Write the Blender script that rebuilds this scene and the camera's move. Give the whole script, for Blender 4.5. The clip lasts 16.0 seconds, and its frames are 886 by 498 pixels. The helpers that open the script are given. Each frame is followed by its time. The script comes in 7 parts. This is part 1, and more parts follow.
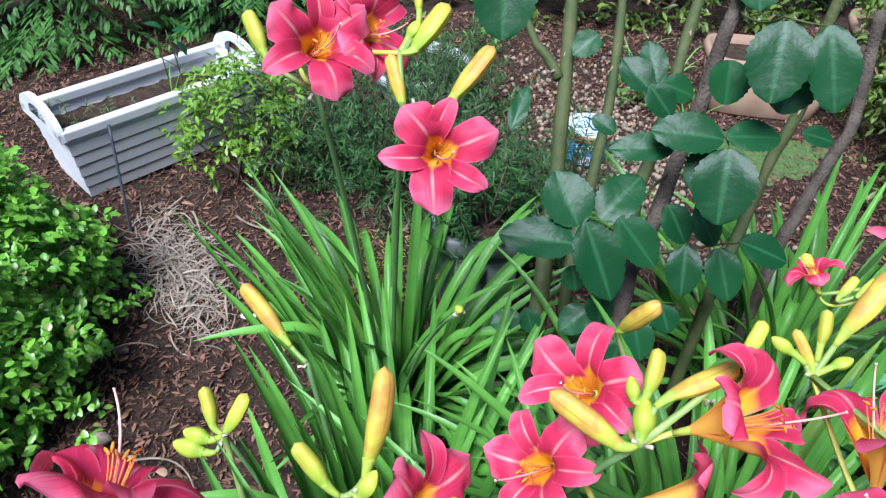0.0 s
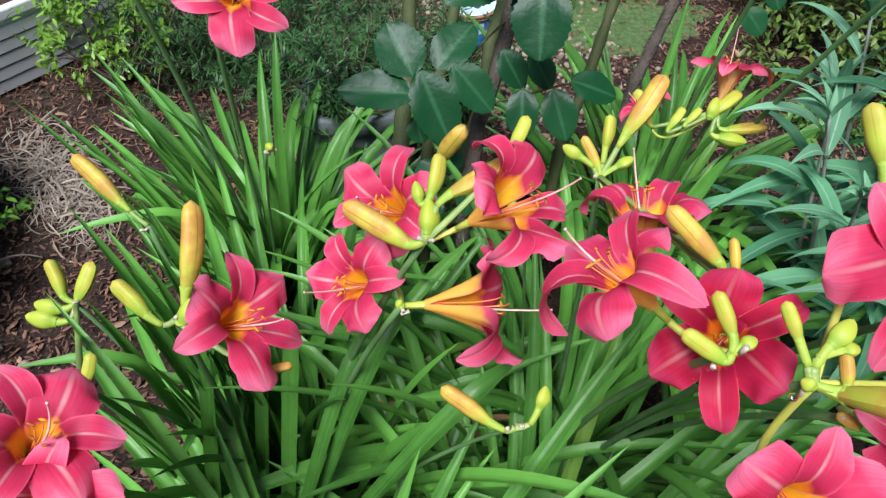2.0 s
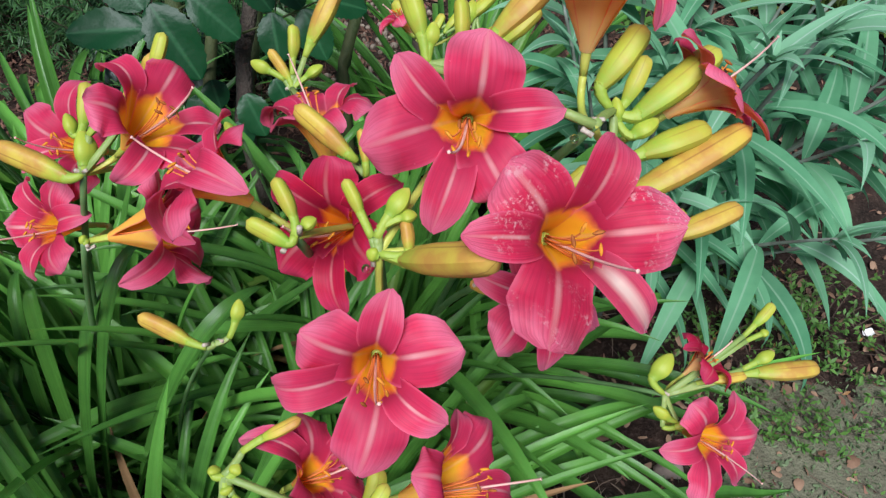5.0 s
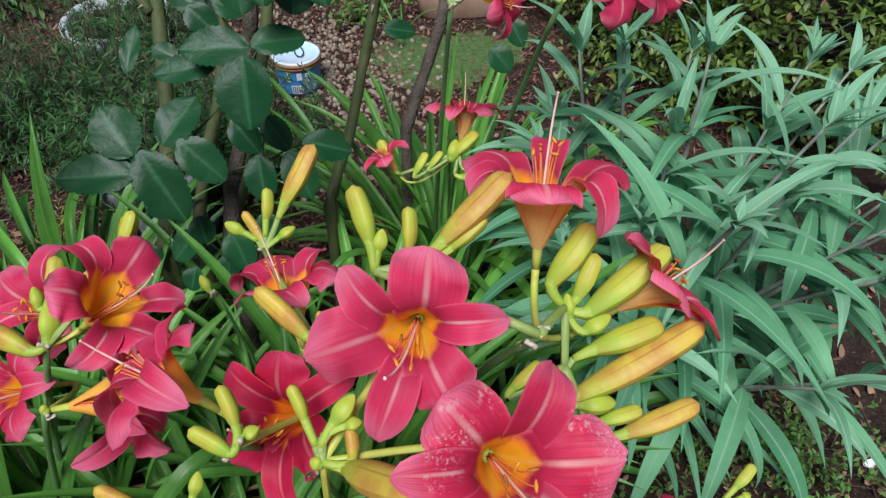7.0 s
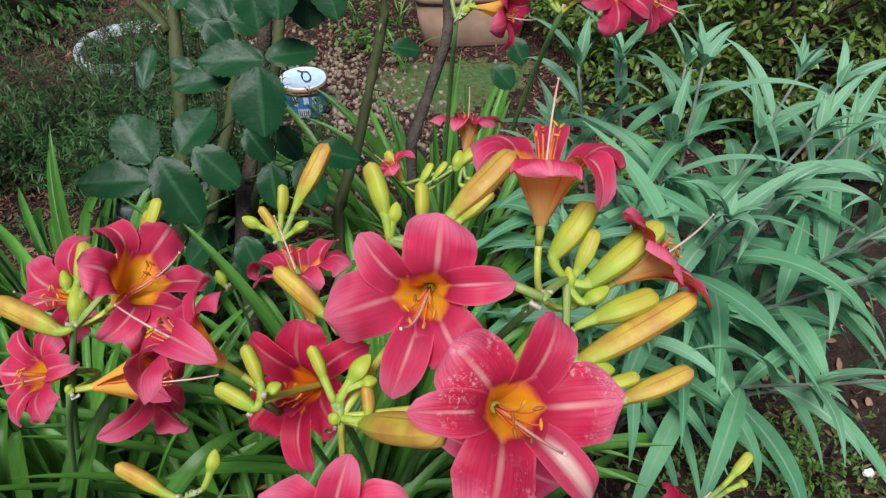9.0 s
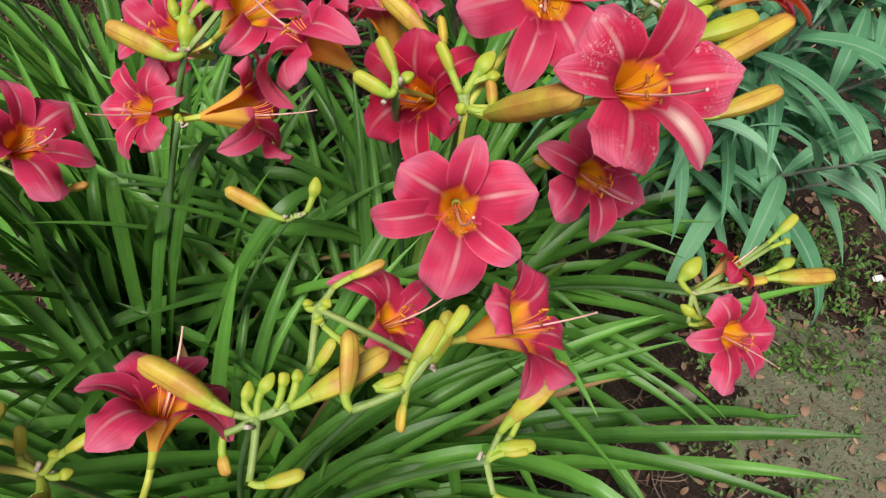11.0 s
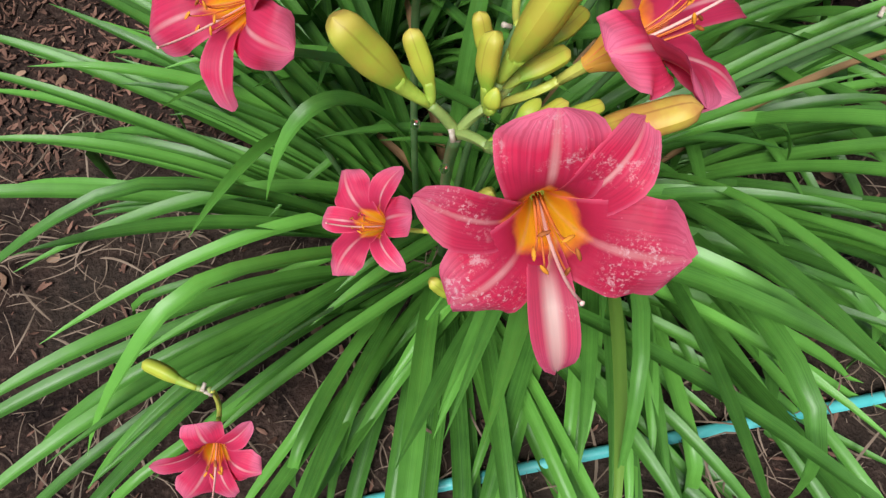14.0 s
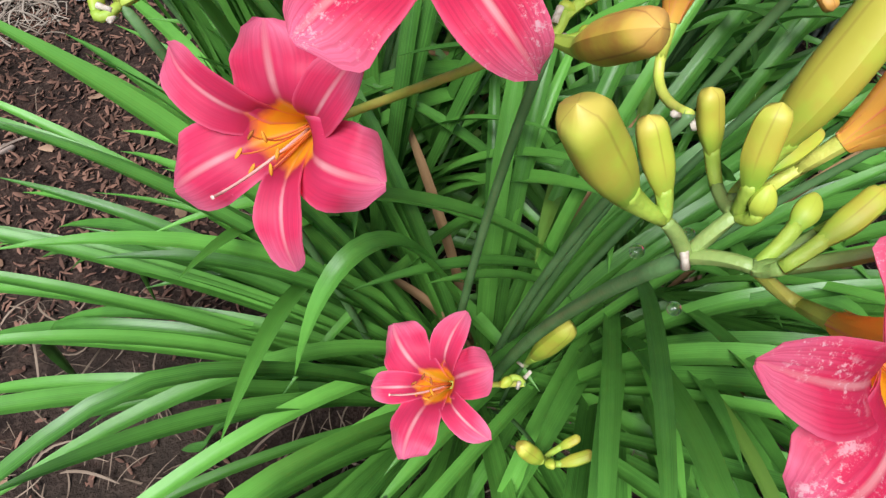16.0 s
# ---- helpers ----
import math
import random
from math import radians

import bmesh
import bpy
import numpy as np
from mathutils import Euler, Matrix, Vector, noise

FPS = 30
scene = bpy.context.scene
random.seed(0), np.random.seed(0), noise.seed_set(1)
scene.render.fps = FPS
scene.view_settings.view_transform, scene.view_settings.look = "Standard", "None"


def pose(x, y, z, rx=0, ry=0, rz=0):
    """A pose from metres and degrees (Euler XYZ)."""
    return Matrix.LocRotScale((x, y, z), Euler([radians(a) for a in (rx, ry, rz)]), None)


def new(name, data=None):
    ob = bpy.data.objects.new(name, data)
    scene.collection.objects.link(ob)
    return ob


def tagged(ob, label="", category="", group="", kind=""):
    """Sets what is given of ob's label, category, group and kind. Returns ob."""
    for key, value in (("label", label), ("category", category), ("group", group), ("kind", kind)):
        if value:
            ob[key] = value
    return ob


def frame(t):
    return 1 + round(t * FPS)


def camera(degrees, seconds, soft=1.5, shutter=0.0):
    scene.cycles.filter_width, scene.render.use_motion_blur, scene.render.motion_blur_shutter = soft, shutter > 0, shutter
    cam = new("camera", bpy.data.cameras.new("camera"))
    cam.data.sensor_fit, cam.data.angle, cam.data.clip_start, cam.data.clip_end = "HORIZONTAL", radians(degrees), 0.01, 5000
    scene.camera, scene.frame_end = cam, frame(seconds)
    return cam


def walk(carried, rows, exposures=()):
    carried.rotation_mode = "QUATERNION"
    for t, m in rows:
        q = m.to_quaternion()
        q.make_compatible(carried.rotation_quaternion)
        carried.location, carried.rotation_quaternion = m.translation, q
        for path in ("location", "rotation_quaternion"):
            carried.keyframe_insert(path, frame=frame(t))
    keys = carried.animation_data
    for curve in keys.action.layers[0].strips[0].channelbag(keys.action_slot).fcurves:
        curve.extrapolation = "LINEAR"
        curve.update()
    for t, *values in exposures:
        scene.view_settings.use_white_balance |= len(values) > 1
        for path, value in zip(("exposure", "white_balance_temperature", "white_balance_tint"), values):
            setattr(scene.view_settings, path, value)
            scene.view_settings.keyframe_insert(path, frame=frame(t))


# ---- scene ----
cam = camera(65.1, 16.0, 1.35)
METRES, EYE, TILT, LEAN, TURN = 1.25, 1.17, -40.0, -2.0, 0.0
ROWS = [
    (0.0, 0.0, 0.0, 0.0, 0.0, 0.0, -0.0),
    (0.5, 0.0145, -0.0037, -0.0071, -0.49, -0.5, 0.91),
    (1.0, 0.0257, -0.006, -0.0202, -1.71, -2.32, 2.22),
    (1.5, 0.0575, -0.0181, -0.0465, -3.32, -4.85, 3.57),
    (2.0, 0.0935, -0.0352, -0.0666, -5.31, -7.33, 5.09),
    (2.5, 0.1282, -0.0525, -0.0852, -7.27, -9.42, 6.82),
    (3.0, 0.1719, -0.0617, -0.1028, -9.19, -11.27, 8.62),
    (3.5, 0.203, -0.0724, -0.1161, -11.33, -13.28, 10.4),
    (6.0, 0.2902, -0.0826, -0.0982, -11.84, -11.98, 12.12),
    (6.5, 0.3018, -0.0756, -0.0718, -11.51, -9.09, 11.8),
    (7.0, 0.3048, -0.0717, -0.062, -11.3, -6.08, 11.7),
    (7.5, 0.3011, -0.0732, -0.0662, -11.17, -2.99, 11.76),
    (8.0, 0.3017, -0.088, -0.0669, -10.97, -1.11, 11.71),
    (10.5, 0.2303, -0.1167, -0.1405, -11.99, -11.9, 10.92),
    (11.0, 0.2003, -0.1299, -0.1593, -10.93, -14.91, 9.79),
    (11.5, 0.1548, -0.13, -0.1836, -8.23, -17.46, 8.29),
    (12.0, 0.1225, -0.1222, -0.2044, -5.51, -19.74, 7.19),
    (12.5, 0.0941, -0.1171, -0.2257, -3.76, -22.4, 6.88),
    (13.0, 0.0429, -0.1083, -0.2517, -3.32, -25.01, 6.99),
    (13.5, 0.0057, -0.1005, -0.2909, -3.81, -26.36, 7.91),
    (14.0, -0.0073, -0.1047, -0.328, -4.59, -25.78, 9.19),
    (14.5, -0.0296, -0.0861, -0.3505, -6.19, -24.21, 10.28),
    (15.0, -0.0402, -0.0553, -0.3643, -8.49, -21.54, 12.03),
    (15.5, -0.0711, -0.0274, -0.3599, -11.34, -18.56, 13.8),
    (16.0, -0.0928, 0.0025, -0.333, -13.0, -16.75, 14.61),
]
walk(cam, [(t, pose(0, 0, EYE, TILT, LEAN, TURN) @ pose(METRES * x, METRES * y, METRES * z, 90 + pitch, roll, yaw)) for t, x, y, z, yaw, pitch, roll in ROWS],
     [(t, stops, kelvin, 17) for t, stops, kelvin in ((0.0, 0.76, 5600), (1.0, 0.78, 5850), (1.5, 0.63, 5950), (2.5, 0.36, 5900), (3.5, 0.24, 5650), (6.0, -0.04, 6050), (7.0, -0.07, 6050), (8.0, -0.02, 6050), (10.5, -0.18, 6700), (11.5, 0.22, 6850), (12.5, 0.29, 6900), (13.5, 0.07, 6400), (14.5, 0.28, 6200), (16.0, 0.47, 6050))])

# ---- light: a bright overcast sky ----
SUN_UP, SUN_ROUND = 60.0, 210.0
world = bpy.data.worlds.new("overcast_sky")
scene.world = world
world.use_nodes = True
wt = world.node_tree
sky = wt.nodes.new("ShaderNodeTexSky")
sky.sky_type = "NISHITA"
sky.sun_disc = False
sky.sun_elevation, sky.sun_rotation = radians(SUN_UP), radians(SUN_ROUND)
sky.air_density, sky.dust_density, sky.ozone_density = 1.0, 1.5, 1.0
wt.links.new(sky.outputs[0], wt.nodes["Background"].inputs[0])
wt.nodes["Background"].inputs[1].default_value = 0.062
sun_data = bpy.data.lights.new("sun", "SUN")
sun_data.energy, sun_data.angle, sun_data.color = 4.9, radians(26), (1.0, 0.98, 0.95)
sun = new("sun", sun_data)
sun.matrix_world = pose(0, 0, 6, 90 - SUN_UP, 0, 180 - SUN_ROUND)


# ---- mesh building ----
class Build:
    """Gathers grids of points into one mesh."""

    def __init__(self):
        self.v, self.f, self.uv, self.m, self.n = [], [], [], [], 0

    def grid(self, p, uv=None, mat=0):
        a, b = p.shape[:2]
        if uv is None:
            uv = np.stack(np.meshgrid(np.linspace(0, 1, a), np.linspace(0, 1, b), indexing="ij")[::-1], -1)
        i = np.arange(a * b).reshape(a, b) + self.n
        q = np.stack([i[:-1, :-1], i[:-1, 1:], i[1:, 1:], i[1:, :-1]], -1).reshape(-1, 4)
        self.v.append(p.reshape(-1, 3)), self.uv.append(uv.reshape(-1, 2)), self.f.append(q)
        self.m.append(np.full(len(q), mat))
        self.n += a * b
        return self

    def many(self, p, uv, mat=0):
        """p: (count, a, b, 3), alike grids."""
        c, a, b = p.shape[:3]
        i = np.arange(c * a * b).reshape(c, a, b) + self.n
        q = np.stack([i[:, :-1, :-1], i[:, :-1, 1:], i[:, 1:, 1:], i[:, 1:, :-1]], -1).reshape(-1, 4)
        self.v.append(p.reshape(-1, 3)), self.f.append(q), self.m.append(np.full(len(q), mat))
        self.uv.append(np.broadcast_to(uv, (c, a, b, 2)).reshape(-1, 2))
        self.n += c * a * b
        return self

    def tube(self, path, radii, sides=8, mat=0, closed=True):
        path, radii = np.array(path, float), np.broadcast_to(np.array(radii, float), len(path))
        t = np.gradient(path, axis=0)
        t /= np.linalg.norm(t, axis=1)[:, None] + 1e-12
        ref = np.array([0.31, 0.22, 0.92]) if abs(t[len(t) // 2][2]) < 0.8 else np.array([0.93, 0.3, 0.2])
        s = np.cross(t, ref)
        s /= np.linalg.norm(s, axis=1)[:, None]
        w = np.cross(s, t)
        k = np.linspace(0, 2 * math.pi, sides + 1)
        ring = s[:, None] * np.cos(k)[None, :, None] + w[:, None] * np.sin(k)[None, :, None]
        p = path[:, None] + ring * radii[:, None, None]
        if closed:
            p = np.concatenate([np.repeat(path[:1, None], sides + 1, 1), p, np.repeat(path[-1:, None], sides + 1, 1)])
        return self.grid(p, None, mat)

    def spin(self, profile, sides=32, mat=0, centre=(0, 0, 0)):
        """A turned shape about z from (radius, height) pairs."""
        q = np.array(profile, float)
        k = np.linspace(0, 2 * math.pi, sides + 1)
        p = np.stack([q[:, 0, None] * np.cos(k), q[:, 0, None] * np.sin(k), np.repeat(q[:, 1, None], sides + 1, 1)], -1)
        return self.grid(p + np.array(centre), None, mat)

    def mesh(self, name, mats, smooth=True):
        v, f, uv, m = (np.concatenate(x) for x in (self.v, self.f, self.uv, self.m))
        me = bpy.data.meshes.new(name)
        me.vertices.add(len(v)), me.loops.add(len(f) * 4), me.polygons.add(len(f))
        me.vertices.foreach_set("co", v.ravel())
        me.loops.foreach_set("vertex_index", f.ravel())
        me.polygons.foreach_set("loop_start", np.arange(len(f)) * 4)
        me.polygons.foreach_set("material_index", m)
        me.polygons.foreach_set("use_smooth", np.full(len(f), smooth))
        me.uv_layers.new(name="UVMap").data.foreach_set("uv", uv[f.ravel()].ravel())
        for one in mats:
            me.materials.append(one)
        me.update(calc_edges=True)
        me.validate()
        return me


def part(name, b, mats=None, parent=None, label="", smooth=True, local=False):
    """Links a Build (or a mesh) as one object under a thing or part; local: built about the thing's own base."""
    me = b if isinstance(b, bpy.types.Mesh) else b.mesh(name, mats if isinstance(mats, (list, tuple)) else [mats], smooth)
    ob = new(name, me)
    if parent:
        ob.parent = parent
        if not local and not parent.parent:
            ob.matrix_parent_inverse = parent.matrix_basis.inverted()
    return tagged(ob, label)


def thing(name, x, y, z, label, category, group="", kind=""):
    """An empty at the base of a thing; parts are built in world places."""
    ob = new(name)
    ob.empty_display_size = 0.05
    ob.matrix_basis = pose(x, y, z)
    return tagged(ob, label, category, group, kind)


def arr(*p):
    return np.array(p, float)


def unit(v):
    return v / (np.linalg.norm(v, axis=-1, keepdims=True) + 1e-12)


def bezier(a, b, c, n=12):
    s = np.linspace(0, 1, n)[:, None]
    return (1 - s) ** 2 * arr(*a) + 2 * s * (1 - s) * arr(*b) + s ** 2 * arr(*c)


def box(bm, x0, x1, y0, y1, z0, z1, bevel=0.0):
    r = bmesh.ops.create_cube(bm, size=1, matrix=Matrix.LocRotScale(((x0 + x1) / 2, (y0 + y1) / 2, (z0 + z1) / 2), None, (x1 - x0, y1 - y0, z1 - z0)))
    if bevel:
        es = list({e for v in r["verts"] for e in v.link_edges})
        bmesh.ops.bevel(bm, geom=es, offset=bevel, segments=2, affect="EDGES", profile=0.5)


def finish(bm, name, mat, smooth=False):
    me = bpy.data.meshes.new(name)
    bmesh.ops.recalc_face_normals(bm, faces=bm.faces)
    bm.to_mesh(me)
    bm.free()
    me.materials.append(mat)
    for p in me.polygons:
        p.use_smooth = smooth
    return me


# ---- materials ----
def material(name, rough=0.6, spec=0.5):
    mt = bpy.data.materials.new(name)
    mt.use_nodes = True
    nt = mt.node_tree
    bs = nt.nodes["Principled BSDF"]
    bs.inputs["Roughness"].default_value = rough
    bs.inputs["Specular IOR Level"].default_value = spec
    return mt, nt, bs


def nd(nt, kind, **values):
    n = nt.nodes.new(kind)
    for k, v in values.items():
        n.inputs[k.replace("_", " ")].default_value = v
    return n


def ramp(nt, fac, stops):
    r = nt.nodes.new("ShaderNodeValToRGB")
    r.color_ramp.elements[0].position, r.color_ramp.elements[0].color = stops[0][0], (*stops[0][1], 1)
    r.color_ramp.elements[1].position, r.color_ramp.elements[1].color = stops[1][0], (*stops[1][1], 1)
    for pos, col in stops[2:]:
        r.color_ramp.elements.new(pos).color = (*col, 1)
    nt.links.new(fac, r.inputs[0])
    return r.outputs[0]


def mix(nt, fac, a, b, mode="MIX"):
    m = nt.nodes.new("ShaderNodeMix")
    m.data_type, m.blend_type = "RGBA", mode
    for sock, val in ((m.inputs[0], fac), (m.inputs[6], a), (m.inputs[7], b)):
        if isinstance(val, (int, float)):
            sock.default_value = val
        elif isinstance(val, tuple):
            sock.default_value = (*val, 1)
        else:
            nt.links.new(val, sock)
    return m.outputs[2]


def calc(nt, op, a, b=0.0, clamp=False):
    m = nt.nodes.new("ShaderNodeMath")
    m.operation, m.use_clamp = op, clamp
    for sock, val in zip(m.inputs, (a, b)):
        if isinstance(val, (int, float)):
            sock.default_value = val
        else:
            nt.links.new(val, sock)
    return m.outputs[0]


def coords(nt, which="Object", scale=(1, 1, 1)):
    tc = nt.nodes.new("ShaderNodeTexCoord")
    mp = nt.nodes.new("ShaderNodeMapping")
    mp.inputs["Scale"].default_value = scale
    nt.links.new(tc.outputs[which], mp.inputs[0])
    return mp.outputs[0]


def noise_of(nt, vec, scale, detail=3.0, rough=0.55):
    n = nd(nt, "ShaderNodeTexNoise", Scale=scale, Detail=detail, Roughness=rough)
    nt.links.new(vec, n.inputs["Vector"])
    return n.outputs[0]


def bump(nt, bs, height, strength=0.3, dist=0.002):
    b = nd(nt, "ShaderNodeBump", Strength=strength, Distance=dist)
    nt.links.new(height, b.inputs["Height"])
    nt.links.new(b.outputs[0], bs.inputs["Normal"])


def thin(nt, bs, colour, share):
    """Lets light through a thin leaf or petal."""
    tr = nt.nodes.new("ShaderNodeBsdfTranslucent")
    ms = nd(nt, "ShaderNodeMixShader", Fac=share)
    out = nt.nodes["Material Output"]
    if isinstance(colour, tuple):
        tr.inputs[0].default_value = (*colour, 1)
    else:
        nt.links.new(colour, tr.inputs[0])
    nt.links.new(bs.outputs[0], ms.inputs[1]), nt.links.new(tr.outputs[0], ms.inputs[2]), nt.links.new(ms.outputs[0], out.inputs[0])


def uv_of(nt):
    tc = nt.nodes.new("ShaderNodeTexCoord")
    sp = nt.nodes.new("ShaderNodeSeparateXYZ")
    nt.links.new(tc.outputs["UV"], sp.inputs[0])
    return sp.outputs[0], sp.outputs[1], tc.outputs["UV"]


def random_of(nt, island):
    if island:
        return nt.nodes.new("ShaderNodeNewGeometry").outputs["Random Per Island"]
    return nt.nodes.new("ShaderNodeObjectInfo").outputs["Random"]


def leaf_material(name, dark, light, rough=0.45, spec=0.4, island=True, rib=None, ribs=0.0, stripes=0.0, through_share=0.25, old=None, tip=None):
    """A leaf: two greens by piece and grain, a pale midrib, side veins or long stripes, some old pieces."""
    mt, nt, bs = material(name, rough, spec)
    u, v, uv = uv_of(nt)
    rnd = random_of(nt, island)
    g = noise_of(nt, coords(nt), 38.0)
    col = mix(nt, calc(nt, "ADD", calc(nt, "MULTIPLY", rnd, 0.65), calc(nt, "MULTIPLY", g, 0.4), True), dark, light)
    off = calc(nt, "ABSOLUTE", calc(nt, "SUBTRACT", u, 0.5))
    high = None
    if stripes:
        st = noise_of(nt, coords(nt, "UV", (stripes, 1.2, 1)), 1.0, 2.0)
        col = mix(nt, ramp(nt, st, [(0.4, (0, 0, 0)), (0.66, (0.26, 0.26, 0.26))]), col, tuple(min(1, c * 1.3 + 0.01) for c in light))
        high = st
    if ribs:
        w = nt.nodes.new("ShaderNodeTexWave")
        w.bands_direction = "Y"
        w.inputs["Scale"].default_value, w.inputs["Distortion"].default_value = ribs, 1.2
        sh = nt.nodes.new("ShaderNodeCombineXYZ")
        nt.links.new(u, sh.inputs[0])
        nt.links.new(calc(nt, "SUBTRACT", v, calc(nt, "MULTIPLY", off, 0.55)), sh.inputs[1])
        nt.links.new(sh.outputs[0], w.inputs["Vector"])
        col = mix(nt, ramp(nt, w.outputs[1], [(0.85, (0, 0, 0)), (1.0, (0.07, 0.07, 0.07))]), col, light)
        high = calc(nt, "ADD", calc(nt, "MULTIPLY", w.outputs[1], 0.015), calc(nt, "MULTIPLY", noise_of(nt, coords(nt), 90.0, 2.0), 1.0))
    if rib:
        col = mix(nt, ramp(nt, off, [(0.02, (0.8, 0.8, 0.8)), (0.07, (0, 0, 0))]), col, rib)
    if old:
        pick = ramp(nt, rnd, [(0.975, (0, 0, 0)), (0.985, (0.85, 0.85, 0.85))])
        col = mix(nt, pick, col, old)
    if tip:
        col = mix(nt, ramp(nt, calc(nt, "ADD", v, calc(nt, "MULTIPLY", g, 0.1)), [(1.0, (0, 0, 0)), (1.05, (1, 1, 1))]), col, tip)
    nt.links.new(col, bs.inputs["Base Color"])
    bump(nt, bs, high if high is not None else g, 0.2 if ribs else 0.35, 0.004 if ribs else 0.001)
    if through_share:
        thin(nt, bs, col, through_share)
    return mt


def petal_material(name, throat, glow, body, edge, rib, veins=0.26, worn=0.0, share=0.52, wide=1.0, eye=0.62, deep=0.0):
    """A tepal's inner face: throat, glow round it, veined body, pale midrib, weathered flecks."""
    mt, nt, bs = material(name, 0.5, 0.28)
    u, v, uv = uv_of(nt)
    g = noise_of(nt, coords(nt), 60.0)
    off = calc(nt, "ABSOLUTE", calc(nt, "SUBTRACT", u, 0.5))
    along = calc(nt, "ADD", calc(nt, "SUBTRACT", v, calc(nt, "MULTIPLY", off, -0.16)), calc(nt, "MULTIPLY", calc(nt, "SUBTRACT", g, 0.5), 0.12))
    along = calc(nt, "ADD", along, calc(nt, "MULTIPLY", ramp(nt, off, [(0.0, (0, 0, 0)), (0.12, (1, 1, 1))]), 0.035))
    if deep:
        along = calc(nt, "SUBTRACT", along, deep)
    col = ramp(nt, along, [(0.37, throat), (1.0, edge), (0.42, glow), (0.475, tuple(c * eye for c in body)), (0.62, tuple(c * (0.5 + eye / 2) for c in body)), (0.82, body)])
    st = noise_of(nt, coords(nt, "UV", (34, 0.7, 1)), 1.0, 2.0)
    out = ramp(nt, v, [(0.46, (0, 0, 0)), (0.56, (1, 1, 1))])
    col = mix(nt, calc(nt, "MULTIPLY", ramp(nt, st, [(0.44, (0, 0, 0)), (0.6, (veins, veins, veins))]), out), col, tuple(c * 0.5 for c in body), "MIX")
    pale = noise_of(nt, coords(nt, "UV", (9, 1.6, 1)), 1.0, 2.0)
    col = mix(nt, calc(nt, "MULTIPLY", ramp(nt, pale, [(0.5, (0, 0, 0)), (0.75, (0.5, 0.5, 0.5))]), ramp(nt, v, [(0.5, (0, 0, 0)), (0.75, (1, 1, 1))])), col, edge)
    col = mix(nt, calc(nt, "MULTIPLY", ramp(nt, off, [(0.016 * wide, (0.95, 0.95, 0.95)), (0.058 * wide, (0, 0, 0))]), ramp(nt, v, [(0.45, (0.2, 0.2, 0.2)), (0.95, (0.35, 0.35, 0.35)) if wide < 2 else (0.98, (0.6, 0.6, 0.6)), (0.6, (1, 1, 1))])), col, rib)
    col = mix(nt, ramp(nt, off, [(0.44, (0, 0, 0)), (0.5, (0.5, 0.5, 0.5))]), col, edge)
    rnd = random_of(nt, False)
    col = mix(nt, calc(nt, "MULTIPLY", calc(nt, "MULTIPLY", rnd, 0.42), out), col, tuple(c * 0.6 for c in body))
    if worn:
        fl = noise_of(nt, coords(nt, "Object"), 420.0, 4.0, 0.75)
        big = noise_of(nt, coords(nt, "Object"), 28.0, 2.0)
        mask = calc(nt, "MULTIPLY", ramp(nt, fl, [(0.55, (0, 0, 0)), (0.66, (1, 1, 1))]), ramp(nt, big, [(0.5, (0, 0, 0)), (0.6, (worn, worn, worn))]))
        blot = noise_of(nt, coords(nt, "Object"), 120.0, 5.0, 0.8)
        mask = calc(nt, "MAXIMUM", mask, calc(nt, "MULTIPLY", ramp(nt, blot, [(0.56, (0, 0, 0)), (0.64, (0.85, 0.85, 0.85))]), ramp(nt, big, [(0.46, (0, 0, 0)), (0.56, (worn, worn, worn))])))
        mask = calc(nt, "MULTIPLY", mask, ramp(nt, v, [(0.5, (0, 0, 0)), (0.66, (1, 1, 1))]))
        col = mix(nt, mask, col, (0.85, 0.62, 0.62))
    nt.links.new(col, bs.inputs["Base Color"])
    bump(nt, bs, st, 0.22, 0.001)
    thin(nt, bs, mix(nt, 0.18, col, edge), share)
    return mt


PINK = petal_material("petal_pink", (1.0, 0.6, 0.02), (1.0, 0.37, 0.04), (0.89, 0.062, 0.17), (0.96, 0.27, 0.42), (0.97, 0.55, 0.54))
WORN = petal_material("petal_weathered", (1.0, 0.58, 0.02), (1.0, 0.37, 0.045), (0.8, 0.042, 0.125), (0.92, 0.23, 0.36), (0.92, 0.5, 0.47), 0.4, worn=1.0)
RED = petal_material("petal_red", (1.0, 0.36, 0.01), (0.85, 0.16, 0.02), (0.66, 0.022, 0.085), (0.78, 0.08, 0.2), (0.75, 0.25, 0.26))
PINK_BACK = petal_material("petal_pink_outside", (0.98, 0.76, 0.14), (0.97, 0.58, 0.13), (0.9, 0.16, 0.27), (0.9, 0.2, 0.37), (0.96, 0.54, 0.47), 0.2, share=0.62, eye=1.0, deep=0.07)
RED_BACK = petal_material("petal_red_outside", (1.0, 0.93, 0.42), (1.0, 0.86, 0.34), (1.0, 0.4, 0.16), (0.92, 0.2, 0.2), (1.0, 0.66, 0.45), 0.2, share=0.7, eye=1.0, deep=0.17)
FADED = petal_material("petal_faded", (1.0, 0.56, 0.03), (0.95, 0.6, 0.18), (0.8, 0.09, 0.18), (0.83, 0.15, 0.28), (1.0, 0.9, 0.74), 0.4, worn=1.0, wide=4.5)


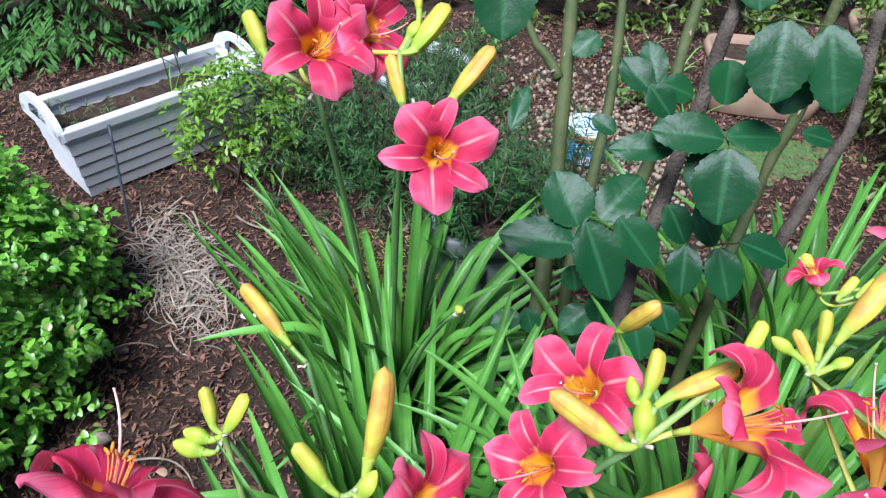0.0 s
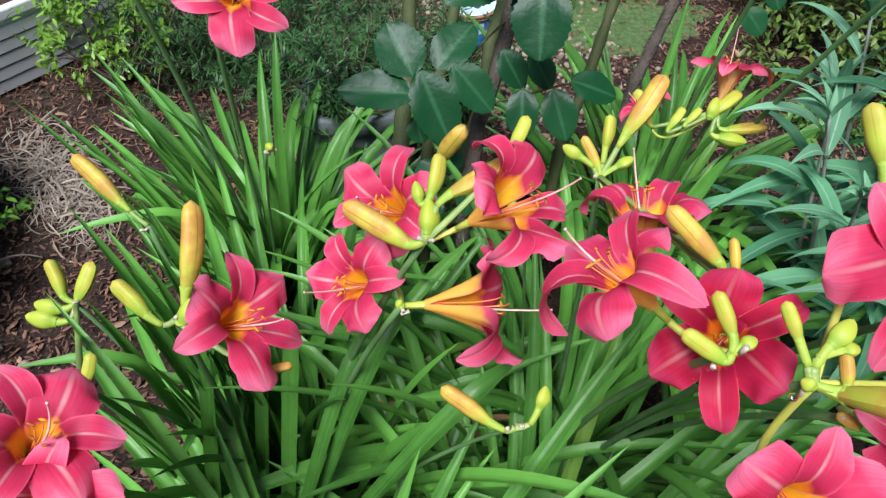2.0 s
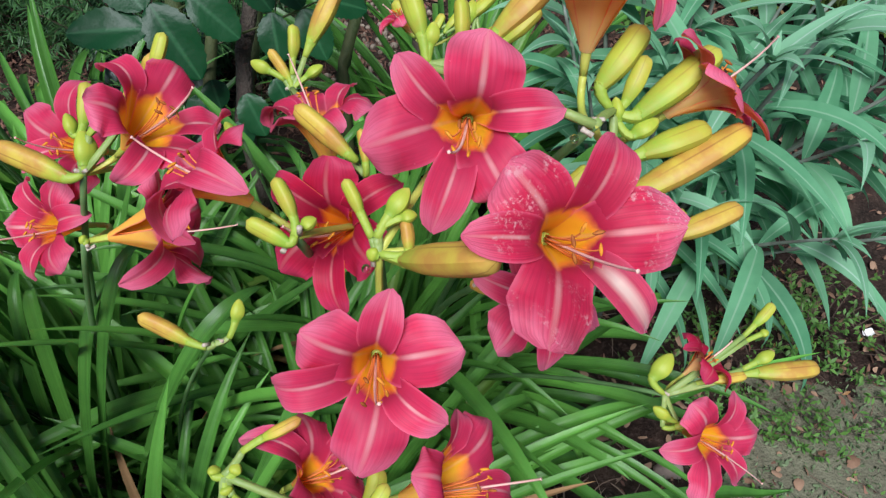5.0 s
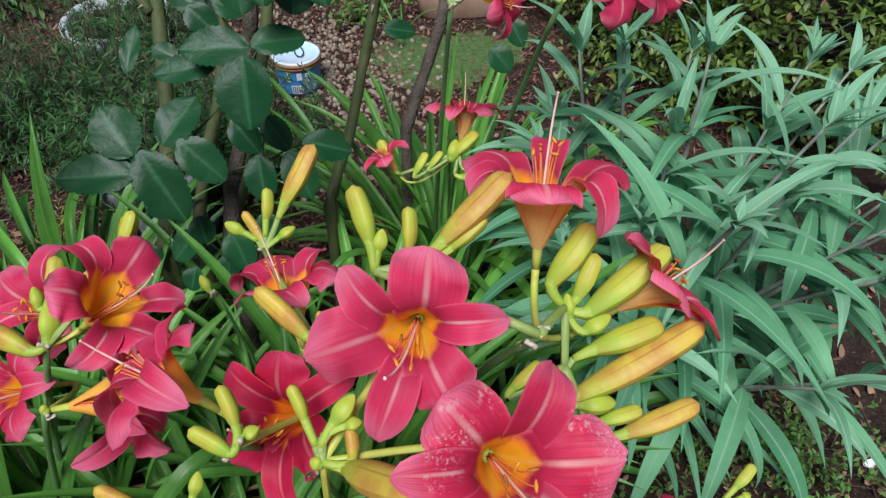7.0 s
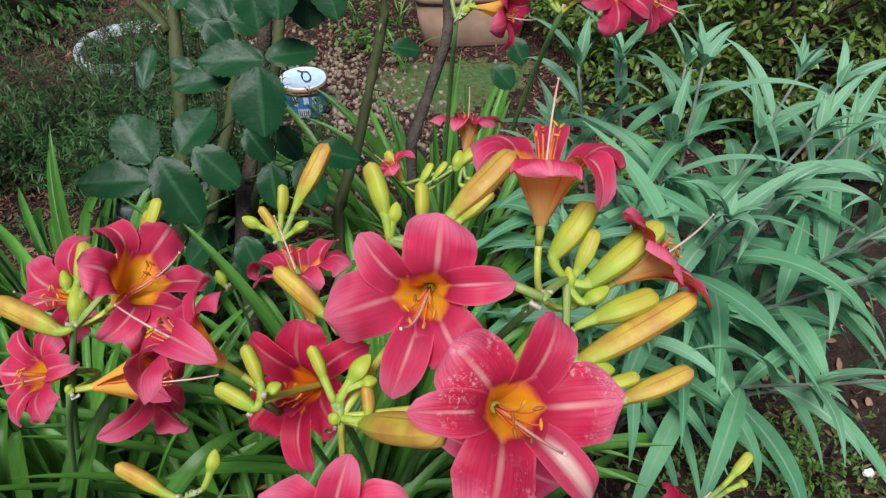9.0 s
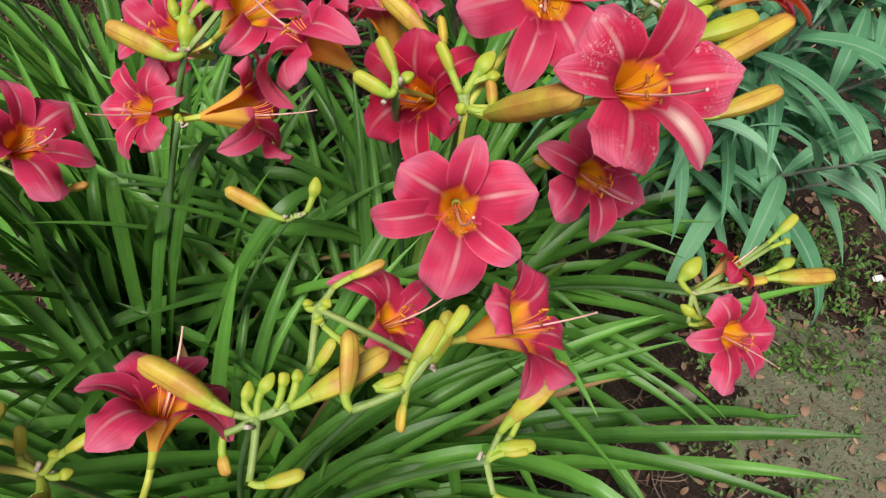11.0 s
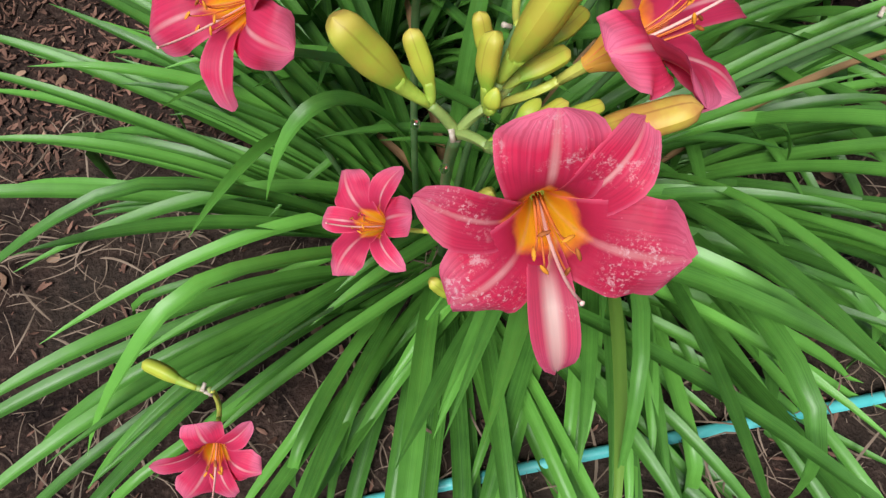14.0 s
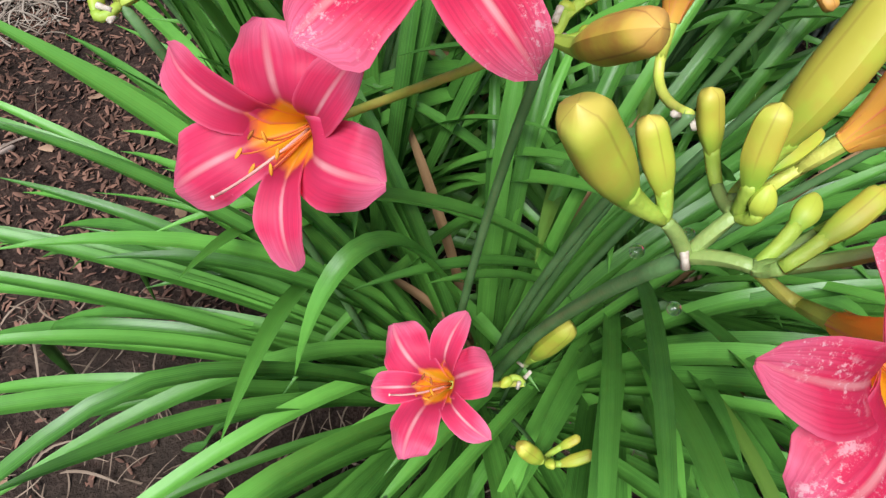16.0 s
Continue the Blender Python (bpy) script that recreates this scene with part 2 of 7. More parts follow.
def bud_material(name, base, body, tip, seam, share):
    mt, nt, bs = material(name, 0.5, 0.3)
    u, v, uv = uv_of(nt)
    g = noise_of(nt, coords(nt), 70.0, 4.0)
    col = ramp(nt, calc(nt, "ADD", v, calc(nt, "MULTIPLY", calc(nt, "SUBTRACT", g, 0.5), 0.35)), [(0.05, base), (1.0, tip), (0.4, body), (0.8, body)])
    three = calc(nt, "ABSOLUTE", calc(nt, "SUBTRACT", calc(nt, "FRACT", calc(nt, "MULTIPLY", u, 3.0)), 0.5))
    line = calc(nt, "MULTIPLY", ramp(nt, three, [(0.01, (1, 1, 1)), (0.05, (0, 0, 0))]), ramp(nt, v, [(0.15, (0, 0, 0)), (0.5, (share * 0.7, share * 0.7, share * 0.7))]))
    blush = calc(nt, "MULTIPLY", ramp(nt, noise_of(nt, coords(nt), 48.0, 4.0), [(0.4, (0, 0, 0)), (0.6, (1, 1, 1))]), share * 0.8)
    col = mix(nt, blush, col, seam)
    col = mix(nt, line, col, tuple(c * 0.45 for c in seam))
    nt.links.new(col, bs.inputs["Base Color"])
    bump(nt, bs, g, 0.2, 0.001)
    return mt


BUDS = {
    "green": bud_material("bud_green", (0.2, 0.34, 0.03), (0.33, 0.42, 0.04), (0.45, 0.48, 0.07), (0.32, 0.27, 0.04), 0.15),
    "yellow": bud_material("bud_yellow_green", (0.21, 0.37, 0.03), (0.36, 0.43, 0.04), (0.46, 0.43, 0.07), (0.4, 0.24, 0.04), 0.5),
    "orange": bud_material("bud_orange", (0.3, 0.41, 0.035), (0.5, 0.39, 0.05), (0.52, 0.33, 0.07), (0.38, 0.14, 0.04), 0.75),
}


def plain_material(name, a, b, scale, rough=0.6, spec=0.4, relief=0.3, dist=0.002, island=False, fine=0.35, where="Object"):
    """Two tones mixed by noise at two scales, with relief."""
    mt, nt, bs = material(name, rough, spec)
    vec = coords(nt, where)
    g1, g2 = noise_of(nt, vec, scale), noise_of(nt, vec, scale * 9, 4.0)
    fac = calc(nt, "ADD", calc(nt, "MULTIPLY", ramp(nt, g1, [(0.35, (0, 0, 0)), (0.65, (1, 1, 1))]), 1 - fine), calc(nt, "MULTIPLY", g2, fine), True)
    if island:
        fac = calc(nt, "ADD", calc(nt, "MULTIPLY", fac, 0.45), calc(nt, "MULTIPLY", random_of(nt, True), 0.6), True)
    nt.links.new(mix(nt, fac, a, b), bs.inputs["Base Color"])
    bump(nt, bs, g2, relief, dist)
    return mt


STALK = plain_material("lily_stalk", (0.06, 0.14, 0.04), (0.12, 0.23, 0.08), 25, 0.45)
SIDE_STALK = plain_material("lily_side_stalk", (0.16, 0.27, 0.06), (0.27, 0.36, 0.1), 40, 0.45)
BUD_STALK = plain_material("bud_stalk", (0.22, 0.36, 0.035), (0.34, 0.43, 0.06), 40, 0.5, 0.3)
PEDICEL = plain_material("lily_pedicel", (0.34, 0.45, 0.05), (0.5, 0.5, 0.1), 40, 0.45)
ANTHER = plain_material("anther", (0.45, 0.14, 0.01), (0.8, 0.34, 0.015), 300, 0.7)
ANTHER_DARK = plain_material("anther_ripe", (0.2, 0.04, 0.01), (0.45, 0.15, 0.015), 300, 0.7)
FILAMENT = plain_material("filament", (0.8, 0.22, 0.03), (0.85, 0.3, 0.1), 50, 0.5)
PISTIL = plain_material("pistil", (0.8, 0.42, 0.35), (0.85, 0.6, 0.5), 50, 0.45)
SCAR = plain_material("stub_scar", (0.3, 0.25, 0.16), (0.6, 0.56, 0.45), 400, 0.6)
LILY_LEAF = leaf_material("lily_leaf", (0.006, 0.04, 0.006), (0.135, 0.385, 0.052), 0.36, 0.36, False, None, 0, 26.0, 0.12, (0.15, 0.27, 0.04), (0.3, 0.2, 0.06))
LILY_DRY = leaf_material("lily_leaf_dry", (0.22, 0.12, 0.05), (0.42, 0.28, 0.13), 0.7, 0.2, False, None, 0, 16.0, 0.15)
ROSE_LEAF = leaf_material("rose_leaf", (0.004, 0.042, 0.012), (0.012, 0.072, 0.022), 0.4, 0.21, False, (0.022, 0.1, 0.036), 3.2, 0, 0.12)
ROSE_CANE = plain_material("rose_cane", (0.03, 0.058, 0.014), (0.085, 0.095, 0.034), 14, 0.7, 0.3, 0.6, 0.004)
ROSE_BARK = plain_material("rose_bark_old", (0.045, 0.036, 0.028), (0.13, 0.11, 0.085), 22, 0.85, 0.2, 1.0, 0.006)
THORN = plain_material("thorn", (0.2, 0.12, 0.1), (0.45, 0.32, 0.26), 80, 0.6)
SAGE_LEAF = leaf_material("sage_leaf", (0.045, 0.205, 0.09), (0.22, 0.52, 0.27), 0.6, 0.2, False, (0.26, 0.46, 0.29), 0, 0, 0.3)
SAGE_YOUNG = leaf_material("sage_leaf_young", (0.1, 0.28, 0.14), (0.27, 0.54, 0.32), 0.65, 0.2, False, (0.38, 0.56, 0.42), 0, 0, 0.3)
SAGE_STEM = plain_material("sage_stem", (0.1, 0.1, 0.08), (0.26, 0.33, 0.26), 25, 0.8)
BOX_LEAF = leaf_material("box_leaf", (0.06, 0.24, 0.018), (0.25, 0.54, 0.06), 0.33, 0.5, True, (0.16, 0.3, 0.06), 0, 0, 0.25, (0.3, 0.26, 0.1))
AZALEA_LEAF = leaf_material("azalea_leaf", (0.08, 0.21, 0.015), (0.24, 0.42, 0.05), 0.4, 0.45, True, None, 0, 0, 0.3)
HEDGE_LEAF = leaf_material("hedge_leaf", (0.018, 0.046, 0.008), (0.18, 0.29, 0.05), 0.4, 0.45, True, None, 0, 0, 0.2, (0.3, 0.17, 0.08))
NEEDLE = leaf_material("rosemary_needle", (0.009, 0.046, 0.012), (0.068, 0.175, 0.042), 0.5, 0.35, True, None, 0, 0, 0.15)
NEEDLE_YELLOW = leaf_material("needle_yellow", (0.2, 0.25, 0.03), (0.4, 0.42, 0.06), 0.5, 0.35, True, None, 0, 0, 0.2)
CYPRESS = leaf_material("cypress_spray", (0.01, 0.04, 0.01), (0.09, 0.25, 0.04), 0.5, 0.35, True, None, 0, 0, 0.2)
WEED_LEAF = leaf_material("weed_leaf", (0.04, 0.12, 0.02), (0.14, 0.3, 0.055), 0.5, 0.35, True, None, 0, 0, 0.25, (0.3, 0.12, 0.04))
GREY_WEED = leaf_material("grey_weed", (0.07, 0.11, 0.05), (0.19, 0.26, 0.13), 0.7, 0.2, True, None, 0, 0, 0.2)
TWIG = plain_material("twig", (0.05, 0.035, 0.025), (0.14, 0.1, 0.07), 30, 0.85)
CHIP = plain_material("bark_chip", (0.018, 0.01, 0.007), (0.25, 0.135, 0.09), 30, 0.85, 0.2, 0.6, 0.002, True)
STRAW = plain_material("straw", (0.13, 0.1, 0.07), (0.36, 0.31, 0.24), 30, 0.75, 0.25, 0.4, 0.001, True)
DRY_STEM = plain_material("dry_stem", (0.1, 0.07, 0.045), (0.26, 0.2, 0.14), 30, 0.8, 0.2, 0.4, 0.001, True)
LITTER = plain_material("dead_leaf", (0.13, 0.07, 0.04), (0.36, 0.24, 0.15), 40, 0.8, 0.2, 0.5, 0.001, True)
PEBBLE = plain_material("pebble", (0.11, 0.085, 0.055), (0.36, 0.31, 0.23), 60, 0.75, 0.3, 0.4, 0.001, True)
MOSS = plain_material("moss", (0.05, 0.1, 0.03), (0.12, 0.2, 0.07), 60, 0.95, 0.1, 1.0, 0.004)
GREY_MOSS = plain_material("grey_moss", (0.085, 0.075, 0.052), (0.19, 0.2, 0.125), 22, 0.95, 0.1, 1.0, 0.005, False, 0.6)
PLASTIC = plain_material("trough_plastic", (0.55, 0.58, 0.58), (0.7, 0.72, 0.72), 7, 0.5, 0.4, 0.15, 0.001)
GREY_POT = plain_material("grey_pot_plastic", (0.1, 0.125, 0.115), (0.17, 0.195, 0.18), 9, 0.55, 0.4, 0.2, 0.001)
PALE_POT = plain_material("pale_pot_plastic", (0.4, 0.45, 0.45), (0.55, 0.6, 0.6), 8, 0.45)
TAN_POT = plain_material("tan_pot_clay", (0.2, 0.13, 0.085), (0.36, 0.25, 0.17), 8, 0.8, 0.2, 0.3, 0.002)
# dark metal of the stake; also colours the shade strips on the trough
STAKE_AND_SHADE = plain_material("stake_metal_and_shade", (0.02, 0.03, 0.04), (0.06, 0.07, 0.08), 40, 0.5)
HOSE = plain_material("hose_aqua", (0.05, 0.4, 0.38), (0.12, 0.52, 0.48), 20, 0.4)
SOIL = plain_material("potting_soil", (0.025, 0.018, 0.012), (0.08, 0.055, 0.04), 50, 0.95, 0.1, 1.0, 0.004)
TUB_BLUE = plain_material("tub_blue_print", (0.03, 0.2, 0.5), (0.08, 0.35, 0.65), 25, 0.4)
TUB_LID = plain_material("tub_lid", (0.35, 0.6, 0.75), (0.75, 0.82, 0.85), 14, 0.4)
TUB_BAND = plain_material("tub_band", (0.22, 0.1, 0.05), (0.4, 0.2, 0.1), 30, 0.5)
TUB_WHITE = plain_material("tub_white_print", (0.6, 0.65, 0.68), (0.8, 0.82, 0.83), 30, 0.5)
DARK_PRINT = plain_material("dark_print", (0.02, 0.04, 0.08), (0.05, 0.08, 0.14), 60, 0.5)


def ground_material():
    mt, nt, bs = material("mulched_soil", 0.92, 0.15)
    vec = coords(nt)
    big, mid, small = noise_of(nt, vec, 2.2), noise_of(nt, vec, 22, 4), noise_of(nt, vec, 130, 5, 0.65)
    col = mix(nt, ramp(nt, mid, [(0.35, (0, 0, 0)), (0.65, (1, 1, 1))]), (0.014, 0.009, 0.007), (0.046, 0.028, 0.02))
    col = mix(nt, ramp(nt, small, [(0.5, (0, 0, 0)), (0.75, (0.7, 0.7, 0.7))]), col, (0.13, 0.09, 0.065))
    col = mix(nt, ramp(nt, big, [(0.5, (0, 0, 0)), (0.7, (0.5, 0.5, 0.5))]), col, (0.06, 0.05, 0.035))
    nt.links.new(col, bs.inputs["Base Color"])
    bump(nt, bs, calc(nt, "ADD", mid, small), 0.9, 0.012)
    return mt


GROUND = ground_material()


# ---- ground ----
def height(x, y):
    """Gentle mounds of the bed."""
    return 0.012 * np.sin(2.3 * x + 0.5) * np.cos(1.9 * y) + 0.006 * np.sin(7.1 * x + 2 * y) + 0.004 * np.cos(11.0 * y - 5 * x)


def make_ground():
    fine_x, fine_y = np.linspace(-2.2, 2.6, 241), np.linspace(-1.2, 3.4, 231)
    far = arr(0.5, 1.5, 4, 10, 30, 90)
    xs = np.concatenate([fine_x[0] - far[::-1], fine_x, fine_x[-1] + far])
    ys = np.concatenate([fine_y[0] - far[::-1], fine_y, fine_y[-1] + far])
    x, y = np.meshgrid(xs, ys, indexing="ij")
    z = height(np.clip(x, -2.2, 2.6), np.clip(y, -1.2, 3.4))
    rng = np.random.default_rng(3)
    z[6:-6, 6:-6] += rng.normal(0, 0.0022, (241, 231))
    b = Build().grid(np.stack([x, y, z], -1)[:, ::-1])
    tagged(part("ground", b, GROUND), "dark brown soil bed covered with shredded bark mulch", "ground", kind="structure")


make_ground()


def scatter_flat(rng, n, x0, x1, y0, y1, lmin, lmax, ratio, keep=None, lift=0.004, tilt=0.35, rows=3, curl=0.3):
    """Alike thin bent pieces lying on the ground: (n, rows, 3, 3) points."""
    x, y = rng.uniform(x0, x1, n), rng.uniform(y0, y1, n)
    if keep is not None:
        k = keep(x, y, rng)
        x, y = x[k], y[k]
    n = len(x)
    ln, az = rng.uniform(lmin, lmax, n), rng.uniform(0, 2 * math.pi, n)
    w = ln * ratio * rng.uniform(0.6, 1.4, n)
    d = np.stack([np.cos(az), np.sin(az), rng.normal(0, tilt, n)], -1)
    d = unit(d)
    s = unit(np.cross(d, arr(0, 0, 1)) + rng.normal(0, 0.3, (n, 3)))
    up = np.cross(s, d)
    a = np.linspace(-0.5, 0.5, rows)
    c = arr(-0.5, 0, 0.5)
    tap = 1 - 0.6 * (2 * np.abs(a)) ** 4
    bend = rng.normal(0, curl, n)
    p = np.stack([x, y, height(x, y) + lift + np.abs(d[:, 2]) * ln * 0.35], -1)[:, None, None]
    p = p + d[:, None, None] * (a[:, None] * ln[:, None, None])[..., None] + s[:, None, None] * (c * tap[:, None] * w[:, None, None])[..., None]
    p = p + up[:, None, None] * ((0.25 - a[:, None] ** 2) * (bend * ln)[:, None, None] + (0.25 - c ** 2) * 0.6 * w[:, None, None])[..., None]
    sway = rng.normal(0, curl * 0.7, n)
    p = p + s[:, None, None] * ((0.25 - a[:, None] ** 2) * (sway * ln)[:, None, None] * np.ones(3))[..., None]
    uv = np.stack(np.meshgrid(c + 0.5, a + 0.5), -1)
    return p, uv


def make_litter():
    rng = np.random.default_rng(5)
    mulch = lambda x, y, r: ((x < -0.15) & (y > 0.3)) | (y > 1.0) | (r.random(len(x)) < 0.14)
    b = Build()
    p, uv = scatter_flat(rng, 95000, -1.7, 1.7, -0.6, 3.0, 0.004, 0.022, 0.34, mulch, 0.004, 0.5)
    b.many(p, uv)
    tagged(part("bark_mulch", b, CHIP), "reddish-brown shredded bark mulch chips on the bed", "mulch", kind="stuff")
    # the dry straw heap near the stake
    heap = lambda x, y, r: np.exp(-(((x + 0.6) * 0.85 + (y - 1.27) * 0.5) / 0.075) ** 2 - (((y - 1.27) * 0.85 - (x + 0.6) * 0.5) / 0.19) ** 2) > r.random(len(x)) * 0.95 + 0.05
    b = Build()
    for lo, hi, n, lift in ((0.03, 0.1, 8500, 0.008), (0.03, 0.08, 4200, 0.02)):
        p, uv = scatter_flat(rng, n, -0.95, -0.2, 0.8, 1.7, lo, hi, 0.045, heap, lift, 0.12, 6, 0.5)
        b.many(p, uv)
    tagged(part("straw", b, STRAW), "pale grey dry straw and leaf strips heaped on mulch", "straw", kind="stuff")
    b = Build()
    p, uv = scatter_flat(rng, 300, -1.0, 1.2, -0.5, 1.6, 0.04, 0.12, 0.025, None, 0.005, 0.08, 8, 1.0)
    b.many(p, uv)
    p, uv = scatter_flat(rng, 1500, -0.65, 0.75, -0.5, 0.4, 0.03, 0.09, 0.035, None, 0.008, 0.12, 7, 0.9)
    b.many(p, uv)
    tagged(part("dry_strands", b, DRY_STEM), "thin curled dry stems lying on the soil", "dry stems", kind="stuff")
    b = Build()
    p, uv = scatter_flat(rng, 420, 0.7, 1.7, -0.3, 0.7, 0.008, 0.022, 0.6, None, 0.01, 0.2, 4, 0.5)
    b.many(p, uv)
    p, uv = scatter_flat(rng, 620, -1.6, 1.8, -0.5, 3.0, 0.012, 0.035, 0.55, None, 0.006, 0.2, 4, 0.5)
    b.many(p, uv)
    tagged(part("dead_leaves", b, LITTER), "small brown dead leaves scattered on the soil", "dead leaves", kind="stuff")
    # grey-green creeping mat beside the lilies
    b = Build()
    mat_keep = lambda x, y, r: (np.hypot((x - 1.1) / 0.36, (y - 0.02) / 0.26) < r.random(len(x)) ** 0.4) | (np.hypot((x + 0.32) / 0.1, (y + 0.32) / 0.1) < r.random(len(x)))
    p, uv = scatter_flat(rng, 22000, -0.5, 1.6, -0.5, 0.4, 0.004, 0.011, 0.45, mat_keep, 0.01, 0.8, 3, 0.3)
    b.many(p, uv)
    tagged(part("creeping_mat", b, GREY_WEED), "low grey-green creeping groundcover on damp soil", "groundcover", kind="stuff")


make_litter()


def make_pebbles():
    """Rounded small stones round the tub, each an icosphere-like lump."""
    rng = np.random.default_rng(8)
    x, y = rng.uniform(0.05, 1.25, 6500), rng.uniform(1.25, 2.75, 6500)
    k = np.exp(-((x - 0.56) / 0.26) ** 2 - ((y - 1.85) / 0.5) ** 2) > rng.random(6500) * 0.9
    x, y = x[k], y[k]
    n = len(x)
    r = rng.uniform(0.004, 0.0105, n)
    lat, lon = np.linspace(-1, 1, 5) * math.pi / 2, np.linspace(0, 2 * math.pi, 7)
    ball = np.stack([np.cos(lat)[:, None] * np.cos(lon), np.cos(lat)[:, None] * np.sin(lon), np.repeat(np.sin(lat)[:, None], 7, 1)], -1)
    size = r[:, None] * rng.uniform(0.65, 1.25, (n, 3))
    az = rng.uniform(0, 6.3, n)
    q = ball[None] * size[:, None, None]
    p = np.stack([q[..., 0] * np.cos(az)[:, None, None] - q[..., 1] * np.sin(az)[:, None, None], q[..., 0] * np.sin(az)[:, None, None] + q[..., 1] * np.cos(az)[:, None, None], q[..., 2]], -1)
    p = p + np.stack([x, y, height(x, y) + r * 0.45], -1)[:, None, None]
    b = Build().many(p, np.zeros((5, 7, 2)))
    tagged(part("pebbles", b, PEBBLE), "pale tan and white pebbles scattered on soil", "pebbles", kind="stuff")


make_pebbles()


def make_moss(cx, cy, rx, ry, mat, label, seed):
    rng = np.random.default_rng(seed)
    k = np.linspace(0, 2 * math.pi, 49)
    rim = 1 + 0.12 * np.sin(3 * k + 1) + 0.08 * np.sin(7 * k) + 0.04 * np.sin(13 * k + 2)
    s = np.linspace(0, 1, 14)[:, None]
    x, y = cx + s * rim * rx * np.cos(k), cy + s * rim * ry * np.sin(k)
    z = height(x, y) + 0.012 * (1 - s ** 3) - 0.002 + rng.normal(0, 0.0012, x.shape) * (s < 0.95)
    z[:, -1] = z[:, 0]
    tagged(part("moss_patch", Build().grid(np.stack([x, y, z], -1)), mat), label, "moss", kind="structure")


make_moss(1.0, 1.92, 0.3, 0.19, MOSS, "flat patch of green moss on soil", 9)
make_moss(1.2, -0.03, 0.36, 0.27, GREY_MOSS, "patch of grey-green moss on damp bare soil", 10)


# ---- foliage helpers ----
def leaf_cloud(b, rng, pos, way, length, width, droop=0.35, fold=0.25, rows=4, mat=0, shape="oval", roll=0.5):
    """Many leaves at pos that point along way, lit side up."""
    n = len(pos)
    way = unit(way)
    s = np.cross(way, arr(0, 0, 1.0)) + rng.normal(0, roll, (n, 3)) * 0.6
    s = unit(s - way * np.sum(s * way, -1, keepdims=True))
    up = np.cross(s, way)
    a, c = np.linspace(0, 1, rows), arr(-0.5, 0, 0.5)
    if shape == "oval":
        w = np.sin(math.pi * np.clip(a, 0.03, 0.985)) ** 0.75
    elif shape == "spoon":
        w = np.sin(math.pi * np.clip(a, 0.02, 0.97) ** 1.5) ** 0.8
    else:
        w = 0.25 + 0.75 * np.sin(math.pi * np.clip(a, 0.0, 1.0)) ** 0.5
    ln, wd = np.broadcast_to(length, n)[:, None, None], np.broadcast_to(width, n)[:, None, None]
    dr = (droop * rng.uniform(0.3, 1.5, n))[:, None, None]
    p = pos[:, None, None] + way[:, None, None] * (ln * a[:, None] * np.ones(3))[..., None]
    p = p + s[:, None, None] * (wd * w[:, None] * c)[..., None]
    p = p + up[:, None, None] * (-dr * ln * a[:, None] ** 2 + fold * wd * np.abs(c) * w[:, None])[..., None]
    uv = np.stack(np.meshgrid(c + 0.5, a), -1)
    b.many(p, uv, mat)


def shell(rng, n, centre, radii, low=0.0, inner=0.75):
    """Points and outward ways on a lumpy dome."""
    d = rng.normal(0, 1, (n, 3))
    d[:, 2] = np.abs(d[:, 2]) * 1.1 - low
    d = unit(d)
    lump = 1 + 0.1 * np.sin(5 * d[:, 0] + 3 * d[:, 2] + centre[0]) + 0.09 * np.sin(8 * d[:, 1] - 4 * d[:, 0]) + 0.06 * np.sin(13 * d[:, 2] + 9 * d[:, 1])
    k = rng.uniform(inner, 1.03, n) * lump
    return arr(*centre) + d * arr(*radii) * k[:, None], d


def shrub(name, label, category, centre, radii, n, leaf, ratio, leafmat, seed, per=6, twigs=26, shape="oval", low=0.25, inner=0.72, stem_r=0.005, group=""):
    """A dense bush: stems from the ground and whorls of leaves over a lumpy dome."""
    rng = np.random.default_rng(seed)
    root = thing(name, centre[0], centre[1], 0, label, category, group)
    ends, _ = shell(rng, twigs, centre, radii, low, 0.6)
    for e in ends:
        foot = arr(centre[0], centre[1], 0) + rng.normal(0, 0.03, 3) * arr(1, 1, 0) * (radii[0] / 0.3)
        mid = (foot + e) / 2 + rng.normal(0, 0.02, 3) + arr(0, 0, 0.02)
        part("stem", Build().tube(bezier(foot, mid, e, 8), np.linspace(stem_r, stem_r * 0.35, 8), 5), TWIG, root)
    tips, out = shell(rng, n, centre, radii, low, inner)
    tips[:, 2] = np.maximum(tips[:, 2], 0.012)
    pos = np.repeat(tips, per, 0) + rng.normal(0, leaf * 0.3, (n * per, 3))
    k = rng.uniform(0, 2 * math.pi, n * per)
    axis = unit(np.repeat(out, per, 0) + arr(0, 0, 0.5))
    side = unit(np.cross(axis, arr(0.3, 0.5, 0.1)))
    way = axis * rng.uniform(0.25, 1.0, n * per)[:, None] + (side * np.cos(k)[:, None] + np.cross(axis, side) * np.sin(k)[:, None])
    pos[:, 2] = np.maximum(pos[:, 2], 0.008)
    b = Build()
    leaf_cloud(b, rng, pos, way, leaf * rng.uniform(0.65, 1.2, n * per), leaf * ratio * rng.uniform(0.8, 1.2, n * per), 0.2, 0.35, 4, 0, shape)
    part("foliage", b, leafmat, root)
    return root


